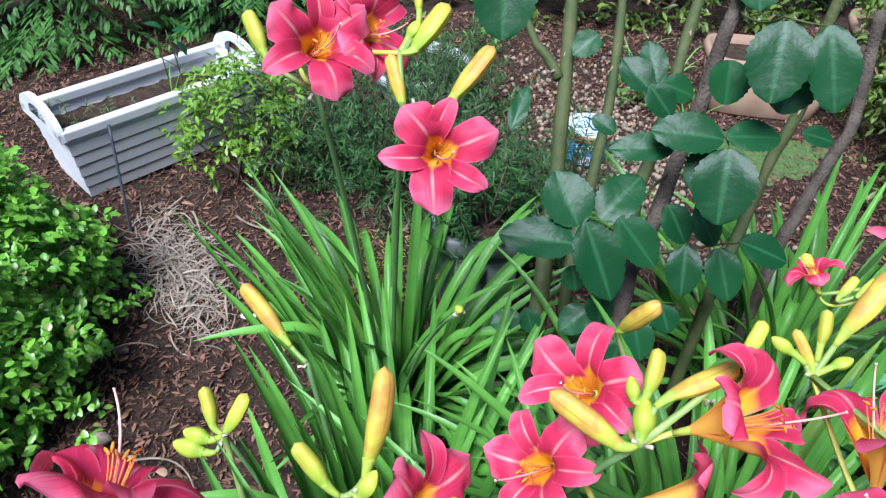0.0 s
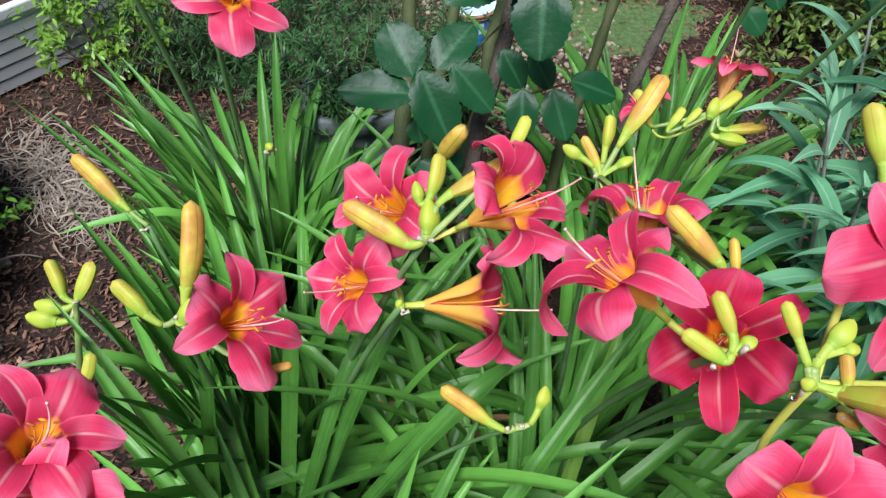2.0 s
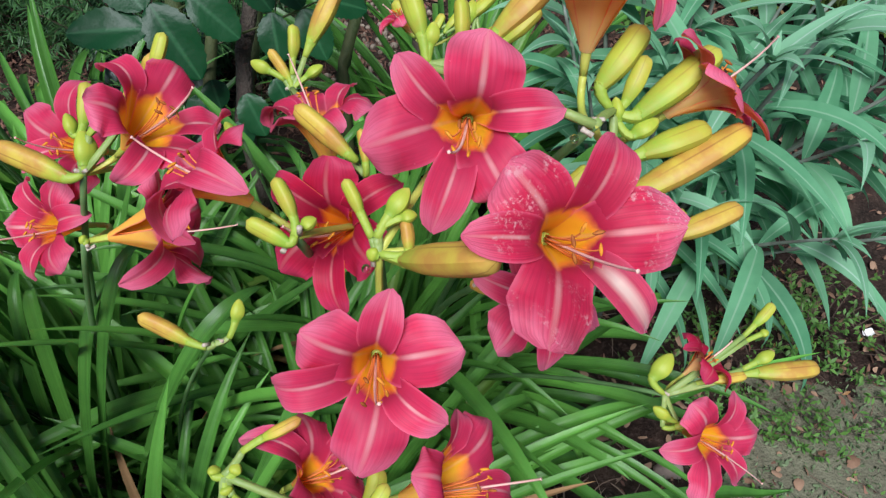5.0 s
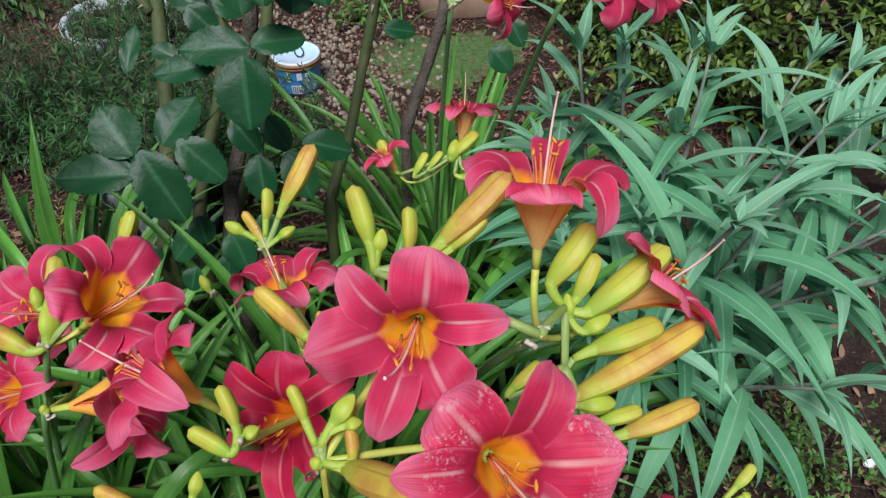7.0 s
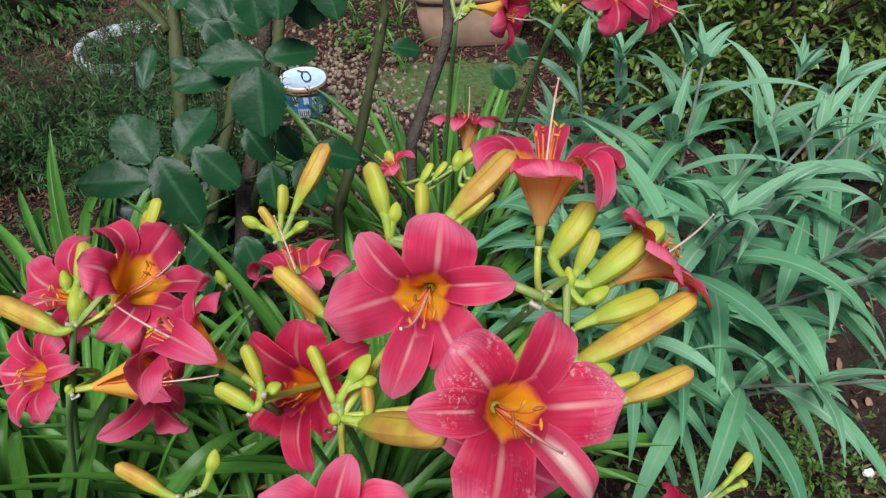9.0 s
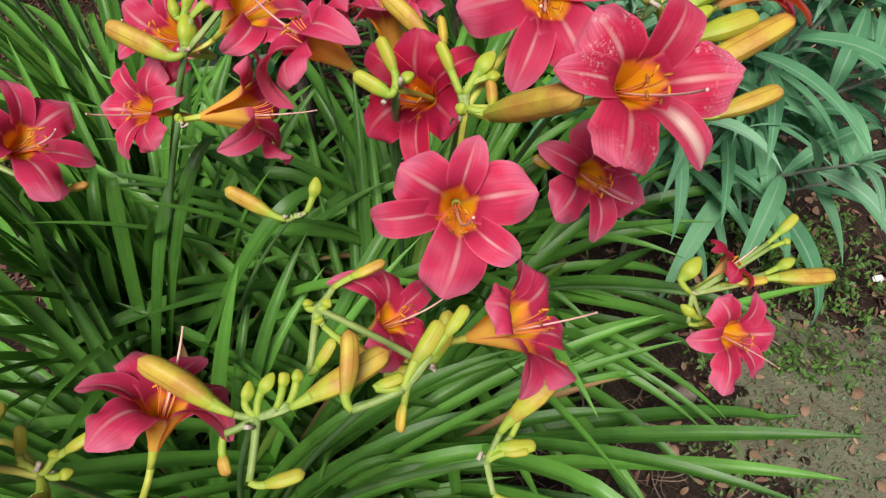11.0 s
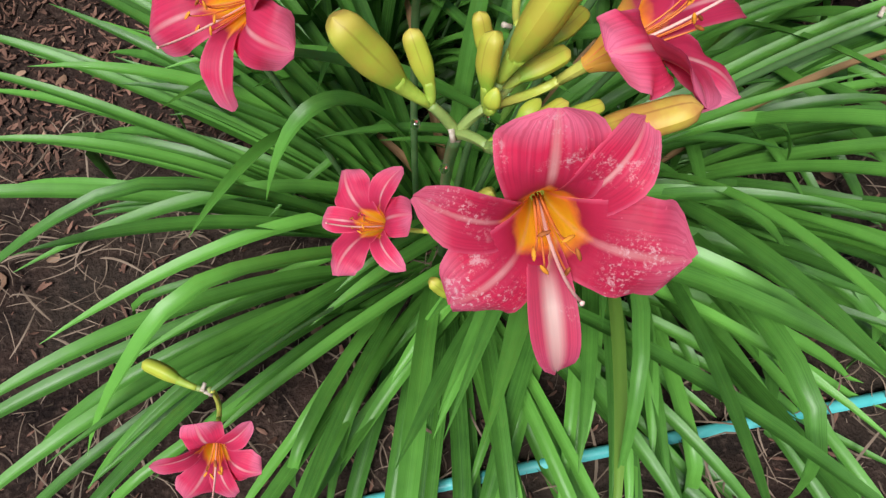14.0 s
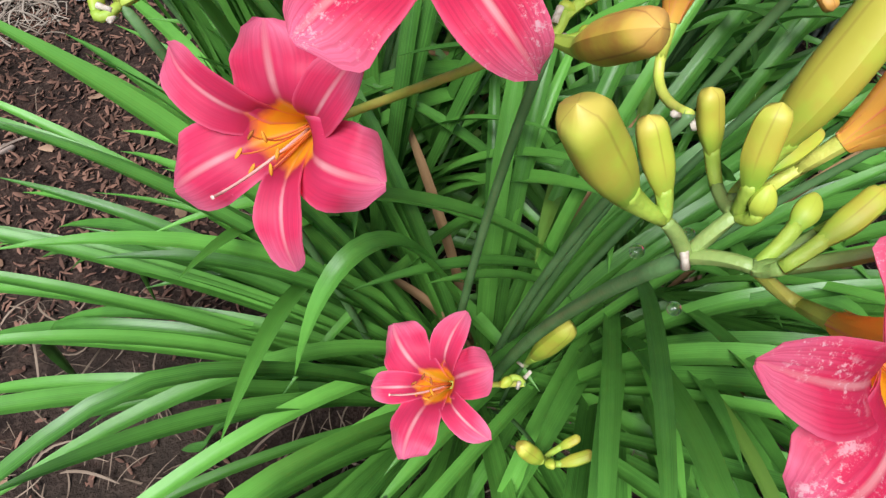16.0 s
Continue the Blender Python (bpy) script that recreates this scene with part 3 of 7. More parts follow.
# ---- trough with its stake ----
def make_trough():
    root = new("planter_trough")
    root.matrix_basis = pose(-0.812, 1.822, 0.0, 0, 0, 46)
    tagged(root, "light grey plastic window box trough with grooved sides and end handles", "planter")
    ln, wd, h = 0.295, 0.106, 0.226
    bm = bmesh.new()
    # tapered body: outer and inner walls
    def ring(z, grow):
        return [bm.verts.new((sx * (ln - 0.032 + grow), sy * (wd - 0.018 + grow), z)) for sx, sy in ((-1, -1), (1, -1), (1, 1), (-1, 1))]
    rings = [ring(0.012, 0.0)]
    lap = 5
    for i in range(lap):
        z0, z1 = 0.012 + i * 0.036, 0.012 + (i + 1) * 0.036
        g = 0.02 * (i + 1) / lap
        rings += [ring(z0 + 0.002, g + 0.003), ring(z1 - 0.004, g + 0.004), ring(z1 - 0.0035, g - 0.003), ring(z1, g - 0.003)]
    for grow, z in ((0.022, h - 0.03), (0.022, h - 0.004), (0.014, h - 0.004), (0.01, h - 0.05), (0.006, h - 0.06)):
        rings.append(ring(z, grow))
    for a, b in zip(rings, rings[1:]):
        for i in range(4):
            bm.faces.new((a[i], a[(i + 1) % 4], b[(i + 1) % 4], b[i]))
    bm.faces.new(rings[0][::-1])
    part("body", finish(bm, "body", PLASTIC), None, root, local=True)
    # dark strips painted in as the shade of the grooves between the laps
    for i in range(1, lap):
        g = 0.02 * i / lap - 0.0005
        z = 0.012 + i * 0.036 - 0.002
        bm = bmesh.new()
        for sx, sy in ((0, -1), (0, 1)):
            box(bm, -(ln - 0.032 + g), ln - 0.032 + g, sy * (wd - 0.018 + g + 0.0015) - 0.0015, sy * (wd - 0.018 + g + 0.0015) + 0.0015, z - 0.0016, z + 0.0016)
        part("groove", finish(bm, "groove", STAKE_AND_SHADE), None, root, "dark strip for the shade between two laps", local=True)
    # rim with rounded lip
    bm = bmesh.new()
    for sy in (-1, 1):
        box(bm, -ln, ln, sy * wd - 0.014, sy * wd + 0.014, h - 0.022, h + 0.008, 0.005)
    part("rim", finish(bm, "rim", PLASTIC), None, root, local=True)
    for sx in (-1, 1):
        # arched end board with a slot to hold it by
        prof = Build()
        k = np.linspace(0, math.pi, 25)
        outer = np.stack([np.full(25, 0.0), np.cos(k) * (wd + 0.014), h - 0.02 + 0.085 * np.sin(k) ** 0.8], -1)
        slot = np.stack([np.full(25, 0.0), np.cos(k) * 0.05, h + 0.008 + 0.036 * np.sin(k) ** 0.7], -1)
        for x, flip in ((sx * ln - 0.008, False), (sx * ln + 0.008, True)):
            g = np.stack([outer + arr(x, 0, 0), slot + arr(x, 0, 0)])
            prof.grid(g[::-1] if flip else g)
            low = np.stack([np.stack([arr(x, y, h - 0.02), arr(x, y, h + 0.008)]) for y in np.linspace(-wd - 0.014, wd + 0.014, 9)])
            prof.grid(low)
        for line in (outer, slot):
            prof.grid(np.stack([line + arr(sx * ln - 0.008, 0, 0), line + arr(sx * ln + 0.008, 0, 0)]))
        part("end_handle", prof, PLASTIC, root, local=True)
    bm = bmesh.new()
    bmesh.ops.create_grid(bm, x_segments=30, y_segments=10, size=1, matrix=Matrix.LocRotScale((0, 0, h - 0.052), None, (ln - 0.03, wd - 0.004, 1)))
    for v in bm.verts:
        v.co.z += noise.noise(v.co * 40) * 0.008
    part("soil", finish(bm, "soil", SOIL, True), None, root, "dark potting soil", local=True)
    return root


trough = make_trough()


def sprig(b, rng, foot, tip, n, leaf, ratio, wmat=0, stem=0.0018, shape="strap", bend=0.02, stems=None):
    """One stem with small leaves all along."""
    foot, tip = arr(*foot), arr(*tip)
    path = bezier(foot, (foot + tip) / 2 + rng.normal(0, bend, 3), tip, 9)
    if stems is None:
        b.tube(path, np.linspace(stem, stem * 0.4, 9), 4, 1)
    else:
        part("stem", Build().tube(path, np.linspace(stem, stem * 0.4, 9), 4), TWIG, stems)
    s = rng.uniform(0.12, 1, n)
    pos = np.stack([np.interp(s, np.linspace(0, 1, 9), path[:, i]) for i in range(3)], -1)
    axis = unit(tip - foot)
    k = rng.uniform(0, 2 * math.pi, n)
    side = unit(np.cross(axis, arr(0.37, 0.21, 0.3)))
    way = axis * rng.uniform(0.2, 0.9, n)[:, None] + side * np.cos(k)[:, None] + np.cross(axis, side) * np.sin(k)[:, None]
    leaf_cloud(b, rng, pos, way, leaf * rng.uniform(0.7, 1.2, n), leaf * ratio, 0.15, 0.2, 3, wmat, shape)


def make_trough_plants():
    rng = np.random.default_rng(21)
    def spot(u, v):
        q = trough.matrix_basis @ Vector((u, v, 0.15))
        return arr(*q)
    for u, hgt, n in ((-0.25, 0.11, 5), (-0.2, 0.07, 3), (-0.12, 0.09, 3)):
        foot = spot(u, rng.uniform(-0.03, 0.04))
        root = thing("lavender_sprig", *foot, "small grey-green lavender sprig in the trough", "herb", "herbs in the trough")
        for _ in range(n):
            b = Build()
            sprig(b, rng, foot, foot + rng.normal(0, 0.03, 3) * arr(1, 1, 0) + arr(0, 0, hgt * rng.uniform(0.7, 1.1)), 34, 0.02, 0.14)
            part("shoot", b, [GREY_WEED, TWIG], root)
    foot = spot(0.1, 0.0)
    root = thing("rose_seedling", *foot, "young rose shoot with a few blue-green leaves in the trough", "seedling")
    b = Build()
    top = foot + arr(-0.02, 0.02, 0.2)
    b.tube(bezier(foot, foot + arr(0.01, 0, 0.1), top, 8), np.linspace(0.003, 0.0015, 8), 5)
    b.tube(bezier(foot + arr(0, 0, 0.1), foot + arr(-0.05, 0, 0.13), foot + arr(-0.11, 0.02, 0.15), 6), 0.0016, 5)
    b.tube(bezier(foot + arr(-0.03, 0, 0), foot + arr(-0.04, 0, 0.1), foot + arr(-0.05, 0.02, 0.22), 8), 0.002, 5)
    part("stem", b, ROSE_CANE, root)
    for d in ((0.03, 0, 0.0), (-0.02, 0.0, 0.01), (0.045, -0.01, -0.05), (0.02, 0, -0.06), (-0.05, 0.02, -0.02)):
        b = Build()
        p = top + arr(*d) * 0.6
        leaf_cloud(b, rng, p[None], arr(*d)[None] + arr(0, 0, 0.005), arr(0.045), arr(0.032), 0.3, 0.2, 6, 0, "oval", 0.2)
        part("leaf", b, ROSE_LEAF, root)
    foot = spot(0.05, -0.03)
    root = thing("grass_tuft", *foot, "thin green grass tuft in the trough", "grass")
    for _ in range(7):
        b = Build()
        blade(b, foot, rng.uniform(0, 6.3), rng.uniform(0.08, 0.16), 12, rng.uniform(40, 90), 0.004)
        part("blade", b, LILY_LEAF, root)


def blade(b, foot, az, length, lean, bend, width, rows=14, kink=None, twist=0.0, mat=0):
    """A strap leaf that rises and arches over; angles in degrees."""
    s = np.linspace(0, 1, rows)
    th = np.radians(lean + bend * s ** 1.7)
    if kink:
        th = th + np.radians(kink[1]) / (1 + np.exp(-(s - kink[0]) * 60))
    th = np.minimum(th, math.radians(172))
    st = length / (rows - 1)
    r = np.concatenate([[0], np.cumsum(np.sin((th[1:] + th[:-1]) / 2) * st)])
    z = np.concatenate([[0], np.cumsum(np.cos((th[1:] + th[:-1]) / 2) * st)])
    out, side = arr(math.cos(az), math.sin(az), 0), arr(-math.sin(az), math.cos(az), 0)
    w = width * np.minimum(1, 0.55 + s * 1.5) * np.clip(1 - np.clip((s - 0.6) / 0.4, 0, 1) ** 2.6, 0.02, 1)
    mid = arr(*foot) + out * r[:, None] + arr(0, 0, 1) * z[:, None]
    mid[:, 2] = np.maximum(mid[:, 2], 0.012 + 0.008 * s)
    nrm = out * -np.cos(th)[:, None] + arr(0, 0, 1) * np.sin(th)[:, None]
    sd = side + nrm * (twist * s)[:, None]
    mid = mid + side * (0.018 * length * np.sin(3 * s + az * 7))[:, None] * s[:, None]
    c = arr(-1, -0.5, 0, 0.5, 1)
    p = mid[:, None] + sd[:, None] * (c[None] * w[:, None] / 2)[..., None] + nrm[:, None] * (0.34 * np.abs(c)[None] * w[:, None])[..., None]
    uv = np.stack(np.meshgrid((c + 1) / 2, s), -1)
    b.grid(p, uv, mat)


make_trough_plants()


def make_stake():
    b = Build()
    b.tube(bezier((-0.772, 1.405, -0.02), (-0.775, 1.44, 0.12), (-0.80, 1.52, 0.27), 10), 0.0035, 8)
    tagged(part("garden_stake", b, STAKE_AND_SHADE), "thin dark metal garden stake leaning beside the trough", "stake")


make_stake()


# ---- pots and tub ----
def pot(name, label, x, y, top_r, base_r, h, mat, rim=0.012, sides=40, square=0.0):
    root = thing(name, x, y, 0, label, "pot")
    def shape(profile):
        b = Build().spin(profile, sides, 0, (0, 0, 0))
        p = b.v[0]
        if square:
            k = np.arctan2(p[:, 1], p[:, 0])
            f = 1 / np.maximum(np.abs(np.cos(k)), np.abs(np.sin(k)))
            p[:, :2] *= (1 + square * (np.minimum(f, 1.3) - 1))[:, None]
        p += arr(x, y, 0)
        return b
    part("body", shape([(0.001, 0.004), (base_r * 0.97, 0.004), (base_r, 0.01), (top_r - 0.004, h - 0.04), (top_r - 0.012, h - 0.04), (top_r - 0.02, h * 0.6)]), mat, root)
    part("rim", shape([(top_r - 0.006, h - 0.042), (top_r + rim * 0.6, h - 0.04), (top_r + rim, h - 0.034), (top_r + rim, h - 0.005), (top_r + rim * 0.6, h), (top_r - 0.004, h), (top_r - 0.01, h - 0.01), (top_r - 0.014, h - 0.05)]), mat, root)
    part("soil", shape([(0.001, h - 0.03), (top_r * 0.5, h - 0.026), (top_r - 0.012, h - 0.034)]), SOIL, root, "dark potting soil")
    return root


pot("plant_pot", "dark grey plastic plant pot holding a rosemary bush", 0.11, 1.16, 0.098, 0.078, 0.3, GREY_POT, square=0.5)
pot("pale_pot", "pale grey-blue plastic pot standing behind the rosemary", -0.04, 2.2, 0.16, 0.12, 0.15, PALE_POT, 0.014)


def make_tan_pot(x, y, lx, ly, h, turn, label):
    root = new("tan_pot")
    root.matrix_basis = pose(x, y, 0, 0, 0, turn)
    tagged(root, label, "pot", "tan pots")
    k = np.linspace(0, 2 * math.pi, 49)
    c, s = np.cos(k), np.sin(k)
    sq = np.stack([np.sign(c) * np.abs(c) ** 0.45, np.sign(s) * np.abs(s) ** 0.45], -1)
    def wall(rows):
        return np.stack([np.concatenate([sq * arr(lx, ly) * g, np.full((49, 1), z)], 1) for g, z in rows])
    part("body", Build().grid(wall([(0.01, 0.004), (0.82, 0.004), (0.85, 0.012), (0.96, h - 0.035), (0.9, h - 0.035)])), TAN_POT, root, local=True)
    part("rim", Build().grid(wall([(0.95, h - 0.036), (1.0, h - 0.034), (1.02, h - 0.02), (1.0, h), (0.93, h), (0.9, h - 0.05)])), TAN_POT, root, local=True)
    part("soil", Build().grid(wall([(0.92, h - 0.032), (0.5, h - 0.026), (0.01, h - 0.022)])), SOIL, root, "dark potting soil", local=True)


make_tan_pot(1.16, 2.24, 0.22, 0.12, 0.21, -10, "large tan clay trough pot with a rounded rim on the soil")
make_tan_pot(1.72, 2.42, 0.2, 0.14, 0.24, -18, "tan clay pot standing behind the moss")


def make_tub():
    x, y, r, h = 0.485, 1.86, 0.072, 0.12
    root = thing("plastic_tub", x, y, 0, "blue printed plastic tub with a white and blue lid on pebbles", "tub")
    part("body", Build().spin([(0.001, 0.006), (r * 0.86, 0.006), (r * 0.88, 0.012), (r * 0.98, h * 0.78)], 40, 0, (x, y, 0)), TUB_BLUE, root)
    part("band", Build().spin([(r * 0.98, h * 0.78), (r * 1.04, h * 0.79), (r * 1.04, h * 0.85), (r * 1.0, h * 0.86), (r * 1.06, h * 0.87), (r * 1.06, h * 0.95), (r * 0.98, h * 0.96)], 40, 0, (x, y, 0)), TUB_BAND, root, "brown rim band")
    lid = part("lid", Build().spin([(r * 1.02, h * 0.955), (r * 1.04, h * 0.97), (r * 1.0, h), (r * 0.93, h), (r * 0.9, h - 0.004), (0.001, h - 0.003)], 40, 0, (x, y, 0)), TUB_LID, root, "white and pale blue lid")
    b = Build()
    k = np.linspace(0, 2 * math.pi, 17)
    b.tube(np.stack([x + 0.022 * np.cos(k) * 0.6 + 0.01, y + 0.034 * np.sin(k), np.full(17, h + 0.002)], -1), 0.0022, 5)
    b.tube(arr((x + 0.004, y + 0.03, h + 0.002), (x - 0.012, y + 0.048, h + 0.002)), 0.0022, 5)
    part("lid_print", b, DARK_PRINT, lid, "dark outline print")
    # white panel with bars, and pale blotches, on the side that faces the lilies
    def patch(a0, a1, z0, z1, lift=0.0012):
        ks, zs = np.radians(np.linspace(a0, a1, 9)), np.linspace(z0, z1, 3)
        rr = r * (0.88 + 0.1 * (zs[:, None] / (h * 0.78))) + lift
        return Build().grid(np.stack([x + rr * np.cos(ks), y + rr * np.sin(ks), np.repeat(zs[:, None], 9, 1)], -1))
    part("label_panel", patch(-118, -88, 0.014, 0.045), TUB_WHITE, root, "white label panel")
    for i in range(5):
        part("bar", patch(-115 + i * 5.5, -112.5 + i * 5.5, 0.018, 0.041, 0.0022), DARK_PRINT, root)
    for a0, z0, z1 in ((-80, 0.05, 0.085), (-128, 0.055, 0.09), (-60, 0.02, 0.06), (-100, 0.062, 0.088)):
        part("print_patch", patch(a0, a0 + 13, z0, z1), TUB_LID, root, "pale blue print")


make_tub()


def make_rosemary(x, y, z, label, seed, count, spread, hgt):
    rng = np.random.default_rng(seed)
    root = thing("rosemary_bush", x, y, z, label, "shrub", "rosemary")
    for _ in range(count):
        az, rr = rng.uniform(0, 6.3), spread * rng.uniform(0.1, 1) ** 0.6
        foot = arr(x + 0.3 * rr * math.cos(az), y + 0.3 * rr * math.sin(az), z)
        tip = arr(x + rr * math.cos(az), y + rr * math.sin(az), z + hgt * rng.uniform(0.35, 1.05) - 0.35 * rr ** 2 / spread)
        b = Build()
        sprig(b, rng, foot, tip, 70, 0.026, 0.15, 0, 0.0022, "strap", 0.05)
        part("shoot", b, [NEEDLE, TWIG], root)


make_rosemary(0.11, 1.16, 0.27, "feathery green rosemary bush growing in the grey pot", 31, 44, 0.19, 0.24)
make_rosemary(-0.14, 1.78, 0.0, "loose sprawling rosemary bush with thin needles", 32, 230, 0.48, 0.46)
make_rosemary(0.02, 2.12, 0.1, "rosemary growing over the rim of the pale pot", 33, 50, 0.24, 0.26)
make_rosemary(0.24, 1.5, 0.0, "low feathery rosemary spreading behind the grey pot", 34, 130, 0.3, 0.34)


def make_stonecrop():
    rng = np.random.default_rng(35)
    root = thing("yellow_needle_plant", -0.12, 1.16, 0, "small plant with yellow-green needle shoots beside the pot", "plant")
    for _ in range(26):
        b = Build()
        az = rng.uniform(0, 6.3)
        rr = rng.uniform(0.02, 0.1)
        foot = arr(-0.12, 1.16, 0.005)
        sprig(b, rng, foot, foot + arr(rr * math.cos(az), rr * math.sin(az), rng.uniform(0.06, 0.2)), 42, 0.016, 0.16, 0, 0.0016)
        part("shoot", b, [NEEDLE_YELLOW, TWIG], root)


make_stonecrop()

# ---- shrubs round the bed ----
shrub("boxwood_bush", "dense rounded boxwood bush with small glossy green leaves", "bush", (-1.08, 0.9, 0.13), (0.44, 0.46, 0.36), 3400, 0.022, 0.62, BOX_LEAF, 41, 7, 40)
shrub("azalea_bush", "small open azalea bush with light green leaves beside the trough", "bush", (-0.52, 1.7, 0.16), (0.2, 0.16, 0.22), 210, 0.026, 0.42, AZALEA_LEAF, 42, 7, 22, "spoon", 0.3, 0.55)
shrub("azalea_hedge", "wide azalea hedge with small olive-green leaves", "hedge", (1.98, 1.75, 0.22), (0.66, 0.85, 0.58), 4600, 0.032, 0.42, HEDGE_LEAF, 43, 7, 50, "spoon", 0.35, 0.7, 0.008)
shrub("dark_hedge", "dark shrub behind the tan pots", "hedge", (1.0, 3.3, 0.2), (1.0, 0.5, 0.7), 1500, 0.045, 0.4, HEDGE_LEAF, 44, 7, 40, "spoon", 0.35, 0.8, 0.008)


def make_cypress(x, y, r, h, seed):
    """A low conifer with flat hanging sprays."""
    rng = np.random.default_rng(seed)
    root = thing("cypress_shrub", x, y, 0, "dark green cypress shrub with flat feathery sprays", "conifer", "cypresses")
    part("trunk", Build().tube(bezier((x, y, 0), (x, y, h / 2), (x, y, h), 8), np.linspace(0.03, 0.008, 8), 8), ROSE_BARK, root)
    b = Build()
    n = 330
    az, zz = rng.uniform(0, 6.3, n), rng.uniform(0.08, 1, n) * h
    for a, z in zip(az, zz):
        out = r * (1.05 - 0.55 * z / h) * rng.uniform(0.75, 1.05)
        tip = arr(x + out * math.cos(a), y + out * math.sin(a), z - 0.05)
        base = arr(x + 0.45 * out * math.cos(a), y + 0.45 * out * math.sin(a), z + 0.03)
        d = tip - base
        side = unit(np.cross(d, arr(0, 0, 1)))
        m = 34
        s = rng.uniform(0.25, 1, m)
        k = rng.choice([-1, 1], m)
        pos = base + d * s[:, None] + side * (k * rng.uniform(0, 0.05, m) * (1.15 - s))[:, None]
        way = unit(d) * 0.8 + side * (k * 0.7)[:, None] + rng.normal(0, 0.12, (m, 3)) - arr(0, 0, 0.15)
        leaf_cloud(b, rng, pos, way, rng.uniform(0.025, 0.05, m), 0.011, 0.2, 0.1, 3, 0, "strap", 0.2)
    part("sprays", b, CYPRESS, root)


make_cypress(-1.45, 2.72, 0.52, 0.8, 51)
make_cypress(-0.7, 2.9, 0.5, 0.75, 52)
make_cypress(-2.0, 2.3, 0.5, 0.75, 53)


def make_weeds():
    for i, (x, y, n, hgt, mat, leaf) in enumerate(((1.2, 0.3, 44, 0.08, WEED_LEAF, 0.014), (1.0, 0.33, 34, 0.07, WEED_LEAF, 0.013), (1.33, 0.16, 26, 0.06, WEED_LEAF, 0.013), (0.95, 0.2, 34, 0.06, WEED_LEAF, 0.013), (1.1, 0.42, 34, 0.08, WEED_LEAF, 0.014), (0.86, -0.1, 24, 0.05, WEED_LEAF, 0.012), (1.05, 0.12, 20, 0.05, WEED_LEAF, 0.012), (0.78, 2.25, 12, 0.1, WEED_LEAF, 0.03), (0.1, 2.6, 20, 0.12, WEED_LEAF, 0.03), (1.38, 1.3, 16, 0.08, WEED_LEAF, 0.03))):
        rng = np.random.default_rng(60 + i)
        root = thing("weed", x, y, 0, "low green weed with small leaves on bare soil", "weed", "weeds")
        b = Build()
        for _ in range(n):
            d = rng.normal(0, 0.07, 3) * arr(1, 1, 0)
            sprig(b, rng, arr(x, y, 0.003) + d * 0.5, arr(x, y, 0.01) + d * 1.3 + arr(0, 0, hgt * rng.uniform(0.4, 1.2)), 16, leaf, 0.45, 0, 0.0012, "oval", stems=root)
        tagged(part("foliage", b, mat, root), kind="stuff")
    rng = np.random.default_rng(70)
    for x, y in ((0.85, 2.02), (0.76, 2.45), (0.92, 2.4)):
        root = thing("grass_tuft", x, y, 0, "thin pale grass tuft on pebbly soil", "grass", "grass tufts")
        for _ in range(9):
            b = Build()
            blade(b, arr(x, y, 0) + rng.normal(0, 0.01, 3) * arr(1, 1, 0), rng.uniform(0, 6.3), rng.uniform(0.12, 0.26), 15, rng.uniform(60, 130), 0.005)
            part("blade", b, LILY_LEAF, root)


make_weeds()


def make_hose():
    b = Build()
    x = np.linspace(-1.6, 2.2, 60)
    y = -0.268 + 0.012 * np.sin(2.2 * x + 0.3) + 0.03 * np.maximum(x - 0.5, 0)
    b.tube(np.stack([x, y, height(x, y) + 0.009], -1), 0.008, 10)
    tagged(part("garden_hose", b, HOSE), "aqua green garden hose lying along the soil", "hose")


make_hose()


# ---- rose bush ----
def thorns(rng, path, radius, n, parent):
    for _ in range(n):
        i = rng.integers(1, len(path) - 1)
        d = unit(rng.normal(0, 1, 3) * arr(1, 1, 0.2))
        r = radius[i] if np.ndim(radius) else radius
        p = path[i] + d * r * 0.7
        b = Build().tube(np.stack([p, p + d * 0.006 - arr(0, 0, 0.001), p + d * 0.013 - arr(0, 0, 0.005)]), arr(0.0042, 0.0022, 0.0004), 5)
        part("thorn", b, THORN, parent)


def rose_leaf(parent, base, tip, ratio=0.68, lift=(0.0, 0.0, 1.0)):
    """A broad toothed leaflet between two points; its face looks along lift."""
    base, tip = arr(*base), arr(*tip)
    d = tip - base
    ln = np.linalg.norm(d)
    d = d / ln
    nrm = arr(*lift) - d * np.dot(arr(*lift), d)
    nrm = unit(nrm)
    s = np.cross(nrm, d)
    a = np.linspace(0, 1, 21)
    c = np.linspace(-1, 1, 9)
    w = ln * ratio / 2 * np.sin(math.pi * np.clip(a, 0.008, 0.995) ** 0.92) ** 0.52
    teeth = 1 + 0.045 * np.where(np.arange(21) % 2 == 0, 1, -1) * (a > 0.1) * (a < 0.97)
    wid = w[:, None] * np.where(np.abs(c) > 0.9, teeth[:, None] * np.ones(9), 1.0) * c
    up = 0.16 * np.abs(c) * w[:, None] - 0.13 * ln * a[:, None] ** 2 + 0.02 * ln * np.sin(9 * a[:, None] - 3 * np.abs(c)) * np.abs(c)
    p = base + d * (ln * a)[:, None, None] + s * wid[..., None] + nrm * up[..., None]
    uv = np.stack(np.meshgrid((c + 1) / 2, a), -1)
    part("leaf", Build().grid(p, uv), ROSE_LEAF, parent)


